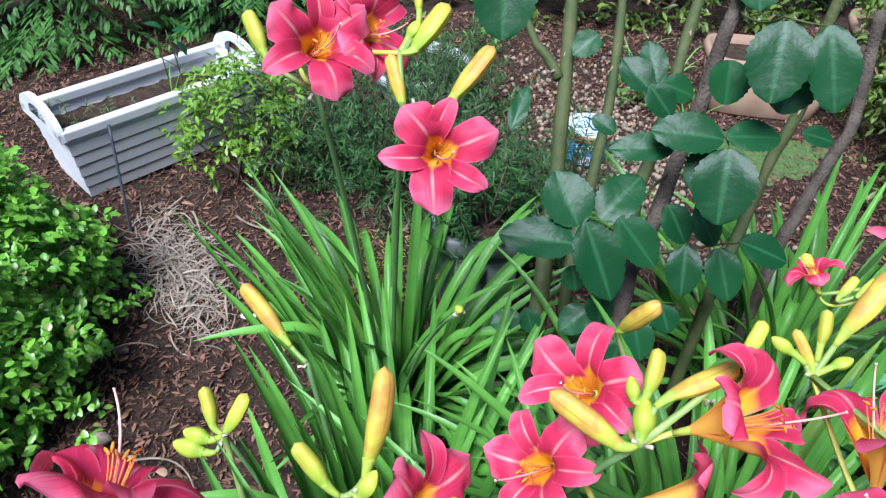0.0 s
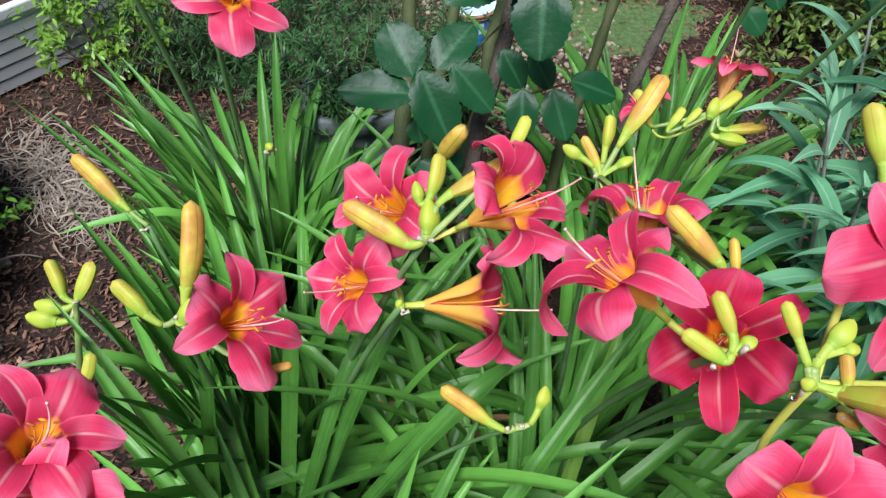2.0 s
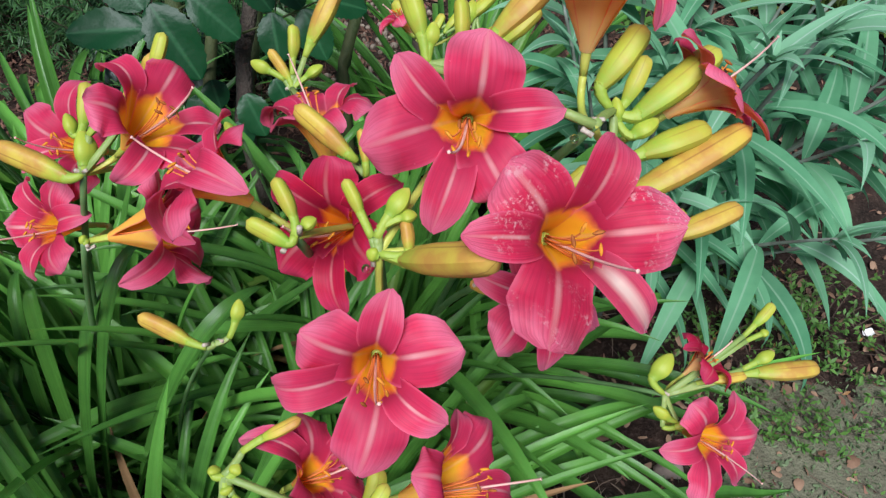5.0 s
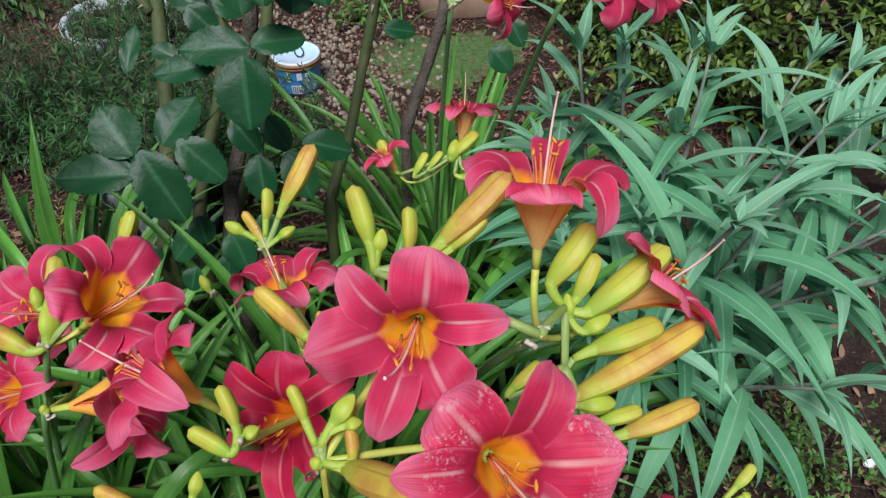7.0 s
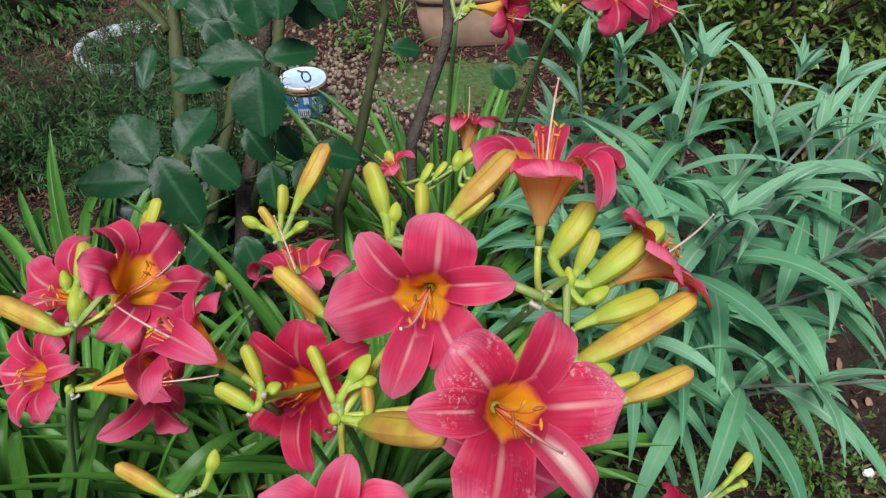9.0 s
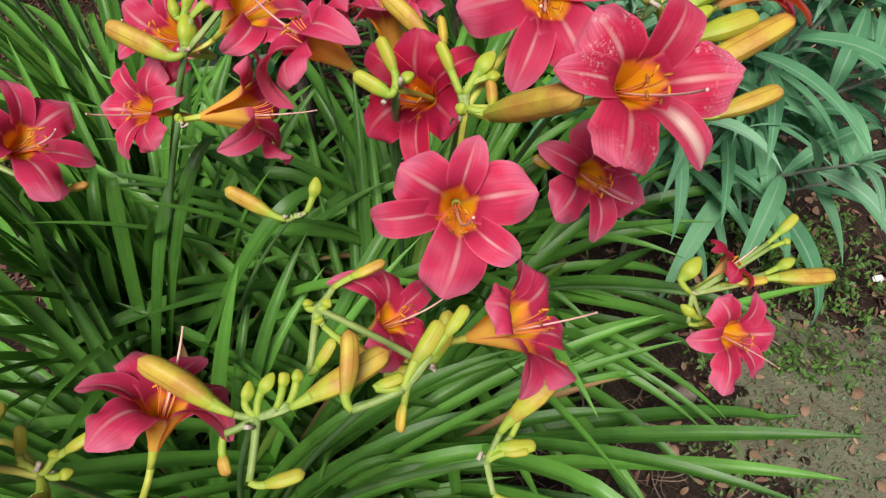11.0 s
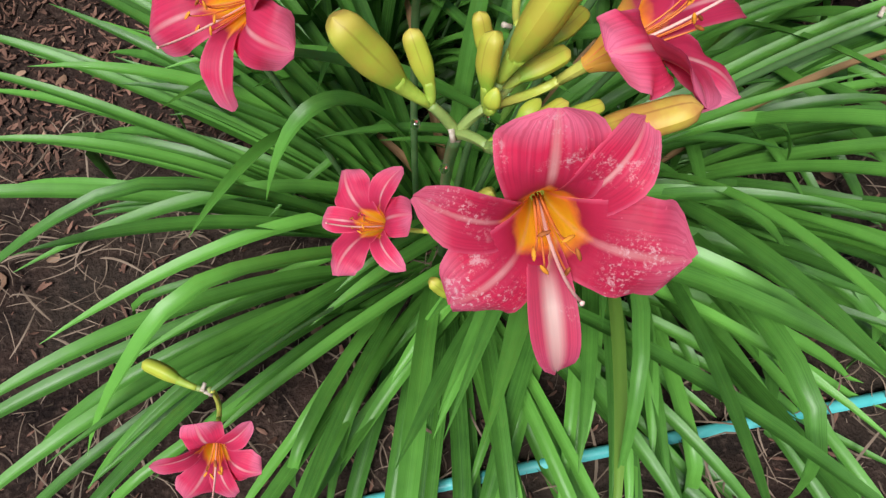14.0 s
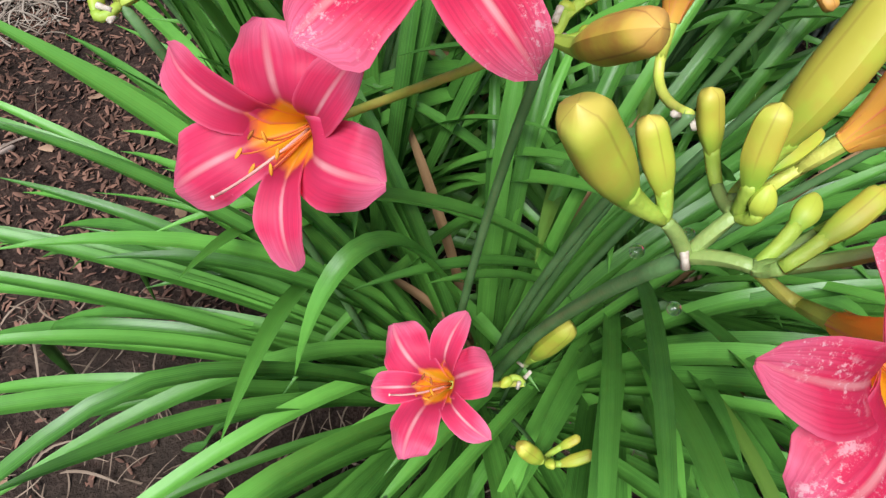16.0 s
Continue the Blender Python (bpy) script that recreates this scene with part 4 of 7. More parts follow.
def cane(parent, pts, r0, r1, mat, rng, spikes=0, label=""):
    p = [arr(*q) for q in pts]
    path = np.concatenate([bezier(p[i], (p[i] + p[i + 1]) / 2 + rng.normal(0, 0.006, 3), p[i + 1], 7)[: None if i == len(p) - 2 else -1] for i in range(len(p) - 1)])
    rad = 0.82 * np.linspace(r0, r1, len(path)) * (1 + rng.normal(0, 0.05, len(path)))
    ob = part("cane", Build().tube(path, rad, 9), mat, parent, label)
    if spikes:
        thorns(rng, path, rad, spikes, ob)
    return path


def lance_leaf(parent, base, way, length, width, droop, roll=0.0, mat=None):
    """A long narrow leaf that arches down."""
    base, way = arr(*base), unit(arr(*way))
    rows = 15
    s = np.linspace(0, 1, rows)
    flat = unit(way * arr(1, 1, 0) + arr(1e-4, 0, 0))
    th0 = math.asin(np.clip(way[2], -1, 1))
    th = th0 - np.radians(droop) * s ** 1.3
    st = length / (rows - 1)
    r = np.concatenate([[0], np.cumsum(np.cos(th[1:]) * st)])
    z = np.concatenate([[0], np.cumsum(np.sin(th[1:]) * st)])
    side = np.cross(flat, arr(0, 0, 1))
    nrm = flat * -np.sin(th)[:, None] + arr(0, 0, 1) * np.cos(th)[:, None]
    sd = unit(side + nrm * roll)
    w = width / 2 * np.sin(math.pi * np.clip(s, 0.012, 0.995) ** 0.66) ** 1.05
    c = arr(-1, -0.5, 0, 0.5, 1)
    p = base + flat * r[:, None, None] + arr(0, 0, 1) * z[:, None, None] + sd[:, None] * (c * w[:, None])[..., None] + nrm[:, None] * (0.28 * np.abs(c) * w[:, None])[..., None]
    p[..., 2] = np.maximum(p[..., 2], 0.012)
    part("leaf", Build().grid(p, np.stack(np.meshgrid((c + 1) / 2, s), -1)), mat or SAGE_LEAF, parent)


def sage_stem(plant, tip, rng):
    tip = arr(*tip)
    foot = arr(*SAGE_FOOT, 0) + rng.normal(0, 0.03, 3) * arr(1, 1, 0)
    mid = foot * 0.55 + tip * 0.45 + arr(0, 0, 0.15 * tip[2])
    path = bezier(foot, mid, tip, 16)
    part("stem", Build().tube(path, np.linspace(0.006, 0.002, 16), 6), SAGE_STEM, plant)
    ln = np.linalg.norm(tip - foot)
    n = int(max(5, min(8, ln / 0.095)))
    turn = rng.uniform(0, 3)
    for i in range(n):
        s = 0.4 + 0.58 * i / (n - 1)
        k = s * 15
        p = path[min(int(k), 14)] * (1 - k % 1) + path[min(int(k) + 1, 15)] * (k % 1)
        ax = unit(path[min(int(k) + 1, 15)] - path[max(int(k) - 1, 0)])
        e1 = unit(np.cross(ax, arr(0, 0, 1)))
        e2 = np.cross(e1, ax)
        turn += 1.57 + rng.normal(0, 0.25)
        for q in (0, math.pi):
            d = e1 * math.cos(turn + q) + e2 * math.sin(turn + q)
            young = (i / (n - 1)) ** 3
            lance_leaf(plant, p, d * (1 - 0.5 * young) + ax * (0.35 + 0.7 * young) + arr(0, 0, 0.22), rng.uniform(0.17, 0.28) * (1 - 0.5 * young), rng.uniform(0.021, 0.031) * (1 - 0.35 * young), rng.uniform(50, 112) * (1 - 0.3 * young), rng.normal(0, 0.25), SAGE_YOUNG if i >= n - 2 else None)
    ax = unit(path[-1] - path[-3])
    for i in range(7):
        d = unit(rng.normal(0, 1, 3))
        lance_leaf(plant, path[-1] - ax * 0.012 * rng.random(), unit(d - ax * np.dot(d, ax)) * rng.uniform(0.3, 0.9) + ax + arr(0, 0, 0.3), rng.uniform(0.03, 0.075), rng.uniform(0.009, 0.014), rng.uniform(10, 70), rng.normal(0, 0.3), SAGE_YOUNG)


rose = thing("rose_bush", 0.36, 1.05, 0, "tall thorny rose bush with large blue-green leaves", "rose bush")
rng_rose = np.random.default_rng(81)
cane(rose, [(0.168, 0.725, -0.010), (0.173, 0.754, 0.394), (0.190, 0.853, 0.450), (0.217, 1.013, 0.565), (0.244, 1.254, 0.775)], 0.0200, 0.0140, ROSE_CANE, rng_rose, 8, "green thorny cane")
cane(rose, [(0.216, 1.090, 0.640), (0.178, 1.136, 0.679), (0.153, 1.190, 0.726)], 0.0110, 0.0080, ROSE_CANE, rng_rose, 3, "")
cane(rose, [(0.269, 0.684, -0.010), (0.276, 0.702, 0.429), (0.298, 0.761, 0.500), (0.350, 0.840, 0.627), (0.380, 0.881, 0.723), (0.424, 0.947, 0.866)], 0.0160, 0.0130, ROSE_BARK, rng_rose, 6, "dark grey-brown old cane")
cane(rose, [(0.275, 0.752, -0.010), (0.291, 0.797, 0.418), (0.347, 0.948, 0.522), (0.422, 1.115, 0.677), (0.469, 1.221, 0.775)], 0.0150, 0.0120, ROSE_CANE, rng_rose, 5, "")
cane(rose, [(0.207, 0.738, -0.010), (0.224, 0.800, 0.388), (0.283, 1.005, 0.480), (0.320, 1.124, 0.560), (0.355, 1.323, 0.736)], 0.0140, 0.0110, ROSE_CANE, rng_rose, 4, "")
cane(rose, [(0.429, 0.762, -0.010), (0.444, 0.786, 0.410), (0.495, 0.864, 0.475), (0.551, 0.952, 0.581), (0.585, 0.981, 0.678), (0.595, 1.013, 0.842)], 0.0130, 0.0110, ROSE_CANE, rng_rose, 7, "")
cane(rose, [(0.598, 0.915, -0.010), (0.613, 0.932, 0.435), (0.664, 0.989, 0.504), (0.709, 1.028, 0.584), (0.722, 1.053, 0.614), (0.741, 1.134, 0.758)], 0.0140, 0.0120, ROSE_BARK, rng_rose, 3, "old cane with peeling bark")
rose_leaf(rose, (0.193, 0.701, 0.627), (0.163, 0.747, 0.680), 0.87, (-0.16, -0.64, 0.96))
rose_leaf(rose, (0.228, 0.730, 0.617), (0.281, 0.769, 0.664), 0.72, (-0.21, -0.63, 0.94))
rose_leaf(rose, (0.192, 0.686, 0.609), (0.093, 0.697, 0.619), 0.56, (-0.13, -0.62, 0.99))
rose_leaf(rose, (0.202, 0.704, 0.631), (0.240, 0.639, 0.555), 0.60, (-0.19, -0.59, 1.01))
rose_leaf(rose, (0.250, 0.724, 0.625), (0.301, 0.682, 0.578), 0.66, (-0.23, -0.60, 0.98))
rose_leaf(rose, (0.324, 0.759, 0.623), (0.351, 0.725, 0.583), 0.72, (-0.27, -0.60, 0.96))
rose_leaf(rose, (0.369, 0.764, 0.615), (0.394, 0.730, 0.576), 0.70, (-0.30, -0.59, 0.95))
rose_leaf(rose, (0.350, 0.723, 0.581), (0.345, 0.679, 0.529), 0.70, (-0.28, -0.56, 0.99))
rose_leaf(rose, (0.393, 0.721, 0.580), (0.411, 0.674, 0.525), 0.68, (-0.32, -0.55, 0.99))
rose_leaf(rose, (0.414, 0.711, 0.600), (0.481, 0.695, 0.583), 0.66, (-0.35, -0.55, 0.96))
rose_leaf(rose, (0.368, 0.755, 0.729), (0.280, 0.765, 0.738), 0.62, (-0.28, -0.65, 0.87))
rose_leaf(rose, (0.371, 0.757, 0.731), (0.443, 0.758, 0.735), 0.61, (-0.34, -0.63, 0.86))
rose_leaf(rose, (0.358, 0.713, 0.740), (0.347, 0.655, 0.671), 0.83, (-0.31, -0.61, 0.91))
rose_leaf(rose, (0.370, 0.762, 0.707), (0.335, 0.732, 0.669), 0.89, (-0.29, -0.62, 0.90))
rose_leaf(rose, (0.407, 0.782, 0.871), (0.392, 0.723, 0.800), 0.79, (-0.35, -0.66, 0.79))
rose_leaf(rose, (0.458, 0.778, 0.869), (0.468, 0.715, 0.793), 0.58, (-0.39, -0.63, 0.79))
rose_leaf(rose, (0.084, 0.843, 0.902), (0.082, 0.789, 0.837), 0.89, (-0.08, -0.75, 0.78))
rose_leaf(rose, (0.425, 0.930, 0.893), (0.423, 0.890, 0.845), 1.00, (-0.32, -0.69, 0.73))
rose_leaf(rose, (0.328, 0.910, 0.726), (0.376, 0.900, 0.715), 0.88, (-0.26, -0.68, 0.84))
rose_leaf(rose, (0.311, 0.904, 0.718), (0.273, 0.935, 0.753), 0.75, (-0.22, -0.70, 0.83))
rose_leaf(rose, (0.329, 0.928, 0.715), (0.315, 0.970, 0.765), 0.61, (-0.24, -0.70, 0.82))
rose_leaf(rose, (0.319, 0.782, 0.697), (0.237, 0.784, 0.697), 0.51, (-0.23, -0.66, 0.90))
rose_leaf(rose, (0.264, 0.865, 0.670), (0.231, 0.881, 0.687), 0.72, (-0.19, -0.68, 0.88))
rose_leaf(rose, (0.295, 0.863, 0.746), (0.327, 0.836, 0.715), 0.81, (-0.25, -0.68, 0.85))
rose_leaf(rose, (0.198, 0.713, 0.549), (0.205, 0.691, 0.522), 1.00, (-0.17, -0.58, 1.02))
rose_leaf(rose, (0.246, 0.717, 0.493), (0.249, 0.691, 0.461), 1.00, (-0.19, -0.55, 1.04))
rose_leaf(rose, (0.289, 0.683, 0.484), (0.303, 0.642, 0.436), 0.74, (-0.23, -0.52, 1.06))
rose_leaf(rose, (0.239, 0.719, 0.463), (0.195, 0.698, 0.436), 0.81, (-0.17, -0.55, 1.06))
rose_leaf(rose, (0.141, 0.732, 0.429), (0.097, 0.725, 0.419), 0.75, (-0.09, -0.56, 1.07))
rose_leaf(rose, (0.335, 0.707, 0.484), (0.348, 0.681, 0.453), 0.96, (-0.26, -0.53, 1.04))
rose_leaf(rose, (0.280, 0.676, 0.445), (0.265, 0.650, 0.413), 0.85, (-0.21, -0.51, 1.07))
rose_leaf(rose, (0.589, 0.961, 0.624), (0.643, 0.953, 0.616), 0.65, (-0.39, -0.61, 0.85))
rose_leaf(rose, (0.274, 1.110, 0.713), (0.233, 1.089, 0.687), 0.88, (-0.17, -0.72, 0.81))
rose_leaf(rose, (0.229, 1.140, 0.669), (0.296, 1.152, 0.686), 0.55, (-0.16, -0.72, 0.81))
rose_leaf(rose, (0.145, 1.096, 0.536), (0.174, 1.148, 0.599), 0.40, (-0.10, -0.70, 0.88))
rose_leaf(rose, (0.151, 0.747, 0.432), (0.164, 0.722, 0.403), 0.84, (-0.12, -0.55, 1.07))
rose_leaf(rose, (0.226, 0.678, 0.429), (0.211, 0.657, 0.404), 0.98, (-0.17, -0.52, 1.09))
rose_leaf(rose, (0.370, 0.812, 0.808), (0.368, 0.777, 0.766), 1.00, (0.01, -0.74, 0.82))
rose_leaf(rose, (0.451, 0.799, 0.819), (0.431, 0.759, 0.766), 0.94, (-0.05, -0.73, 0.81))
rose_leaf(rose, (0.805, 0.936, 0.624), (0.821, 0.901, 0.589), 0.78, (-0.27, -0.66, 0.86))
rose_leaf(rose, (0.766, 0.913, 0.585), (0.794, 0.881, 0.557), 0.91, (-0.25, -0.65, 0.89))
cane(rose, [(0.350, 0.840, 0.627), (0.266, 0.740, 0.614), (0.191, 0.689, 0.613)], 0.0022, 0.0014, ROSE_CANE, rng_rose)
cane(rose, [(0.350, 0.840, 0.627), (0.372, 0.781, 0.620), (0.354, 0.728, 0.572)], 0.0022, 0.0014, ROSE_CANE, rng_rose)
cane(rose, [(0.369, 0.860, 0.699), (0.383, 0.782, 0.715), (0.370, 0.736, 0.722)], 0.0022, 0.0014, ROSE_CANE, rng_rose)
cane(rose, [(0.410, 0.917, 0.830), (0.420, 0.814, 0.864), (0.467, 0.788, 0.865)], 0.0022, 0.0014, ROSE_CANE, rng_rose)
cane(rose, [(0.357, 0.850, 0.640), (0.339, 0.903, 0.702), (0.326, 0.918, 0.720)], 0.0022, 0.0014, ROSE_CANE, rng_rose)
cane(rose, [(0.304, 0.761, 0.532), (0.412, 0.733, 0.580), (0.426, 0.720, 0.596)], 0.0022, 0.0014, ROSE_CANE, rng_rose)


# ---- grey-leaved sage ----
SAGE_FOOT = (0.86, 0.5)
sage = thing("sage_shrub", *SAGE_FOOT, 0, "large shrub with long narrow soft grey-green leaves", "shrub")
rng_sage = np.random.default_rng(91)
for tip in ((0.83, 0.72, 0.68), (0.98, 0.66, 0.69), (1.11, 0.57, 0.7), (1.03, 0.43, 0.7), (0.90, 0.33, 0.7), (0.80, 0.285, 0.72),
            (1.2, 0.47, 0.64), (1.14, 0.33, 0.62), (1.02, 0.26, 0.6), (0.93, 0.2, 0.5), (1.1, 0.2, 0.45), (1.24, 0.35, 0.5),
            (0.72, 0.58, 0.62), (0.7, 0.45, 0.6), (0.88, 0.52, 0.66), (1.05, 0.54, 0.62), (0.78, 0.4, 0.62), (0.74, 0.3, 0.55),
            (1.3, 0.55, 0.55), (0.9, 0.42, 0.6), (1.22, 0.36, 0.58), (1.34, 0.45, 0.6), (1.12, 0.46, 0.66), (1.25, 0.62, 0.64), (0.86, 0.65, 0.72), (0.94, 0.57, 0.74), (0.78, 0.66, 0.6)):
    sage_stem(sage, tip, rng_sage)


# ---- daylilies ----
def lily_clump(foot, count, spread, lengths, leans, bends, label, seed, dry=0.02, fore=0.0, shy=None, lean_to=None, thin_at=(), clear=()):
    """A fan of strap leaves from one crown. Returns the plant."""
    rng = np.random.default_rng(seed)
    root = thing("daylily", foot[0], foot[1], 0, label, "daylily", "daylilies in bloom")
    for i in range(count):
        az = rng.uniform(0, 2 * math.pi)
        if lean_to and rng.random() < lean_to[1]:
            az = math.radians(lean_to[0] + rng.normal(0, 28))
        pick = rng.random()
        if any(abs((math.degrees(az) - a + 180) % 360 - 180) < w and pick < share for a, w, share in thin_at):
            continue
        f = arr(foot[0], foot[1], 0) + arr(math.cos(az), math.sin(az), 0) * abs(rng.normal(0, spread * 1.4)) + rng.normal(0, spread * 0.35, 3) * arr(1, 1, 0)
        withered = rng.random() < dry
        low = max(0.0, -math.sin(az)) * fore
        tame = 1.0 if shy is None else 1 - shy[1] * max(0.0, math.cos(az - math.radians(shy[0])))
        b = Build()
        kink = (rng.uniform(0.5, 0.85), rng.uniform(40, 80)) if rng.random() < 0.16 else None
        blade(b, f, az, rng.uniform(*lengths) * (0.6 if withered else 1), min(78, leans[0] + (leans[1] - leans[0]) * rng.beta(0.75, 0.85) + low) * tame, rng.uniform(*bends) * tame, rng.uniform(0.013, 0.023) * (0.6 if withered else 1), 20, kink, rng.normal(0, 0.22))
        if any(np.min(np.linalg.norm(b.v[0] - arr(*c[:3]), axis=1)) < c[3] for c in clear):
            continue
        part("leaf", b, LILY_DRY if withered else LILY_LEAF, root, "withered brown leaf" if withered else "")
    return root


def scape(plant, foot, node, r):
    """The tall stalk from the crown to its first fork."""
    foot, node = arr(foot[0], foot[1], 0.0), arr(*node)
    ctrl = foot * 0.6 + node * 0.4
    ctrl[2] = node[2] * 0.6
    ob = part("stalk", Build().tube(bezier(foot, ctrl, node, 16), np.linspace(r * 1.25, r * 0.85, 16), 8), STALK, plant)
    rng = np.random.default_rng(int(abs(node[0]) * 9973 + node[1] * 99991) % 100003)
    for _ in range(2):
        d = unit(rng.normal(0, 1, 3) + arr(0, 0, 0.6))
        p = node + rng.normal(0, 0.004, 3)
        stub = Build().tube(np.stack([p, p + d * 0.004, p + d * 0.0075, p + d * 0.008]), arr(0.002, 0.0017, 0.0019, 0.001), 6)
        part("stub", stub, SCAR, ob, "pale dried stub")


def branch(plant, a, b):
    a, b = arr(*a), arr(*b)
    part("side_stalk", Build().tube(bezier(a, (a + b) / 2 + arr(0, 0, 0.005), b, 8), np.linspace(0.0034, 0.0028, 8), 7), SIDE_STALK, plant)


def bud(plant, node, a, b, stage):
    """A closed bud from a (stalk end) to b (tip)."""
    node, a, b = arr(*node), arr(*a), arr(*b)
    ln = np.linalg.norm(b - a)
    ax = (b - a) / ln
    e1 = unit(np.cross(ax, arr(0.21, 0.4, 0.88)))
    e2 = np.cross(ax, e1)
    s = np.linspace(0, 1, 15)
    fat = {"green": 0.29, "yellow": 0.195, "orange": 0.155}[stage]
    fat = min(max(fat * ln, 0.0045), 0.0106)
    if stage == "green":
        r = fat * np.sin(math.pi * np.clip(s, 0.1, 0.985) ** 0.85) ** 0.6
    else:
        r = fat * (0.5 + 0.5 * np.sin(math.pi / 2 * np.clip(s / 0.5, 0, 1))) * (1 - 0.12 * s) * np.sqrt(np.clip(1 - np.clip((s - 0.72) / 0.28, 0, 1) ** 3.0, 0, 1))
    r[-1] = 0.0
    k = np.linspace(0, 2 * math.pi, 19)
    lobes = 1 + 0.085 * np.cos(3 * k) + 0.03 * np.cos(6 * k + 0.8)
    curve = (0.03 * ln * np.sin(math.pi * s))[:, None, None] * e1
    p = a + ax * (s * ln)[:, None, None] + curve + (e1 * np.cos(k)[:, None] + e2 * np.sin(k)[:, None]) * (r[:, None] * lobes)[..., None]
    ob = part("bud", Build().grid(p, np.stack(np.meshgrid(k / (2 * math.pi), s), -1)), BUDS[stage], plant, {"green": "small green bud", "yellow": "yellow-green bud", "orange": "long orange bud with red seams"}[stage])
    gap = np.linalg.norm(a - node)
    if gap > 0.003:
        short = min(gap, 0.014)
        joint = a + (unit(node - a) * 0.5 - ax) * short * 0.75
        if gap > 0.022:
            side = bezier(node, (node + joint) / 2 + arr(0, 0, -0.004), joint, 6)
            part("side_stalk", Build().tube(side, np.linspace(0.0033, 0.0027, 6), 7), SIDE_STALK, ob, "dull green side stalk")
            node = joint
        path = bezier(node, a - ax * short * 0.4, a + ax * 0.002, 6)
        part("pedicel", Build().tube(path, np.linspace(0.0027, max(0.0031, fat * 0.58), 6), 8), BUD_STALK, ob)


SKINS = {"pink": (PINK, PINK_BACK), "worn": (WORN, PINK_BACK), "red": (RED, RED_BACK), "flame": (PINK, RED_BACK)}
LOOKS = {"pink": "open pink daylily flower with an orange throat", "worn": "open pink flower with weathered pale flecks", "red": "red flower with an orange trumpet", "flame": "pink trumpet flower with orange outer faces and recurved tips"}
blooms = 0


def flower(plant, pos, axis, side, radius, node, style, curl, tips=None):
    """A daylily bloom: three broad petals, three narrow sepals, six stamens, one pistil.
    tips: for each tepal its swing from an even sixth in degrees, its reach and its rise in radii."""
    global blooms
    blooms += 1
    rng = np.random.default_rng(1000 + blooms)
    pos, axis, side, node = arr(*pos), unit(arr(*axis)), arr(*side), arr(*node)
    side = unit(side - axis * np.dot(side, axis))
    third = np.cross(axis, side)
    rows, cols = 19, 9
    s, c = np.linspace(0, 1, rows), np.linspace(-1, 1, cols)

    def tepal(k):
        broad = k % 2 == 0
        swing, reach, rise = tips[k] if tips else (0, 1.0, 0.0)
        az = math.radians(60 * k + (swing if tips else rng.normal(0, 7)))
        er, et = side * math.cos(az) + third * math.sin(az), -side * math.sin(az) + third * math.cos(az)
        if tips:
            # a narrow tube up to the throat, then an arc out to the tip
            bell = curl > 1.12
            tube = s[s <= 0.4] / 0.4
            mouth = (0.27 if broad else 0.3) + (0.15 if bell else 0.0)
            first = math.radians((24 if bell else 31) + rng.normal(0, 4))
            chord = math.atan2(reach - mouth, rise)
            last = min(2 * chord - first + math.radians(rng.normal(0, 9)), math.radians(205))
            span = math.hypot(reach - mouth, rise)
            turned = max(last - first, 0.2)
            pull = span * (4 / 3) * math.tan(turned / 4) / (2 * math.sin(turned / 2))
            q = [arr(mouth, 0), arr(mouth + pull * math.sin(first), pull * math.cos(first)), arr(reach - pull * math.sin(last), rise - pull * math.cos(last)), arr(reach, rise)]
            h = (s[s > 0.4] - 0.4)[:, None] / 0.6
            limb = (1 - h) ** 3 * q[0] + 3 * h * (1 - h) ** 2 * q[1] + 3 * h ** 2 * (1 - h) * q[2] + h ** 3 * q[3]
            r = np.concatenate([0.06 + (mouth - 0.06) * tube ** (1.1 if bell else 1.35), limb[:, 0]])
            z = np.concatenate([-(0.85 if bell else 0.62) * (1 - tube), limb[:, 1]])
            al = np.arctan2(np.gradient(r), np.gradient(z))
            al = np.where(al < -0.5, al + 2 * math.pi, al)
        else:
            end = (74 if broad else 62) * curl + rng.normal(0, 26)
            al = np.radians(np.interp(s, [0, 0.2, 0.36, 0.5, 0.66, 0.84, 1.0], [12, 20, 34 + rng.normal(0, 3), 48 + rng.normal(0, 4), 56 + 9 * curl + rng.normal(0, 6), 60 + 0.48 * end, 62 + end]))
            bell = np.radians(np.interp(s, [0, 0.2, 0.4, 0.54, 0.68, 0.84, 1.0], [13, 17, 25, 42, 84 + rng.normal(0, 8), 132 + rng.normal(0, 14), 168 + rng.normal(0, 14)]))
            share = min(1.0, max(0.0, (curl - 0.95) / 0.15))
            al = al * (1 - share) + bell * share + np.radians(rng.normal(0, 7)) * s
            r = 0.06 + np.concatenate([[0], np.cumsum(np.sin((al[1:] + al[:-1]) / 2))]) / (rows - 1) * 1.5
            z = np.concatenate([[0], np.cumsum(np.cos((al[1:] + al[:-1]) / 2))]) / (rows - 1) * 1.5
            grow = (1.06 if broad else 1.08) * rng.uniform(0.94, 1.06) / r.max()
            r, z = 0.06 + (r - 0.06) * grow, z * grow
            z = z - np.interp(0.4, s, z) + (0.0 if broad else -0.03)
        wide = (0.76 if broad else 0.45) * rng.uniform(0.92, 1.08)
        if style == "worn" and k == 3:
            wide *= 0.8
        w = wide * (0.2 + 0.8 * np.sin(math.pi / 2 * np.clip(s / 0.7, 0, 1)) ** 1.7) * np.clip(1 - np.clip((s - 0.64) / 0.362, 0, 1) ** (3.8 if broad else 2.3), 0, 1) ** (0.5 if broad else 0.58)
        nr, nz = -np.cos(al), np.sin(al)
        x = c[None] * w[:, None] / 2
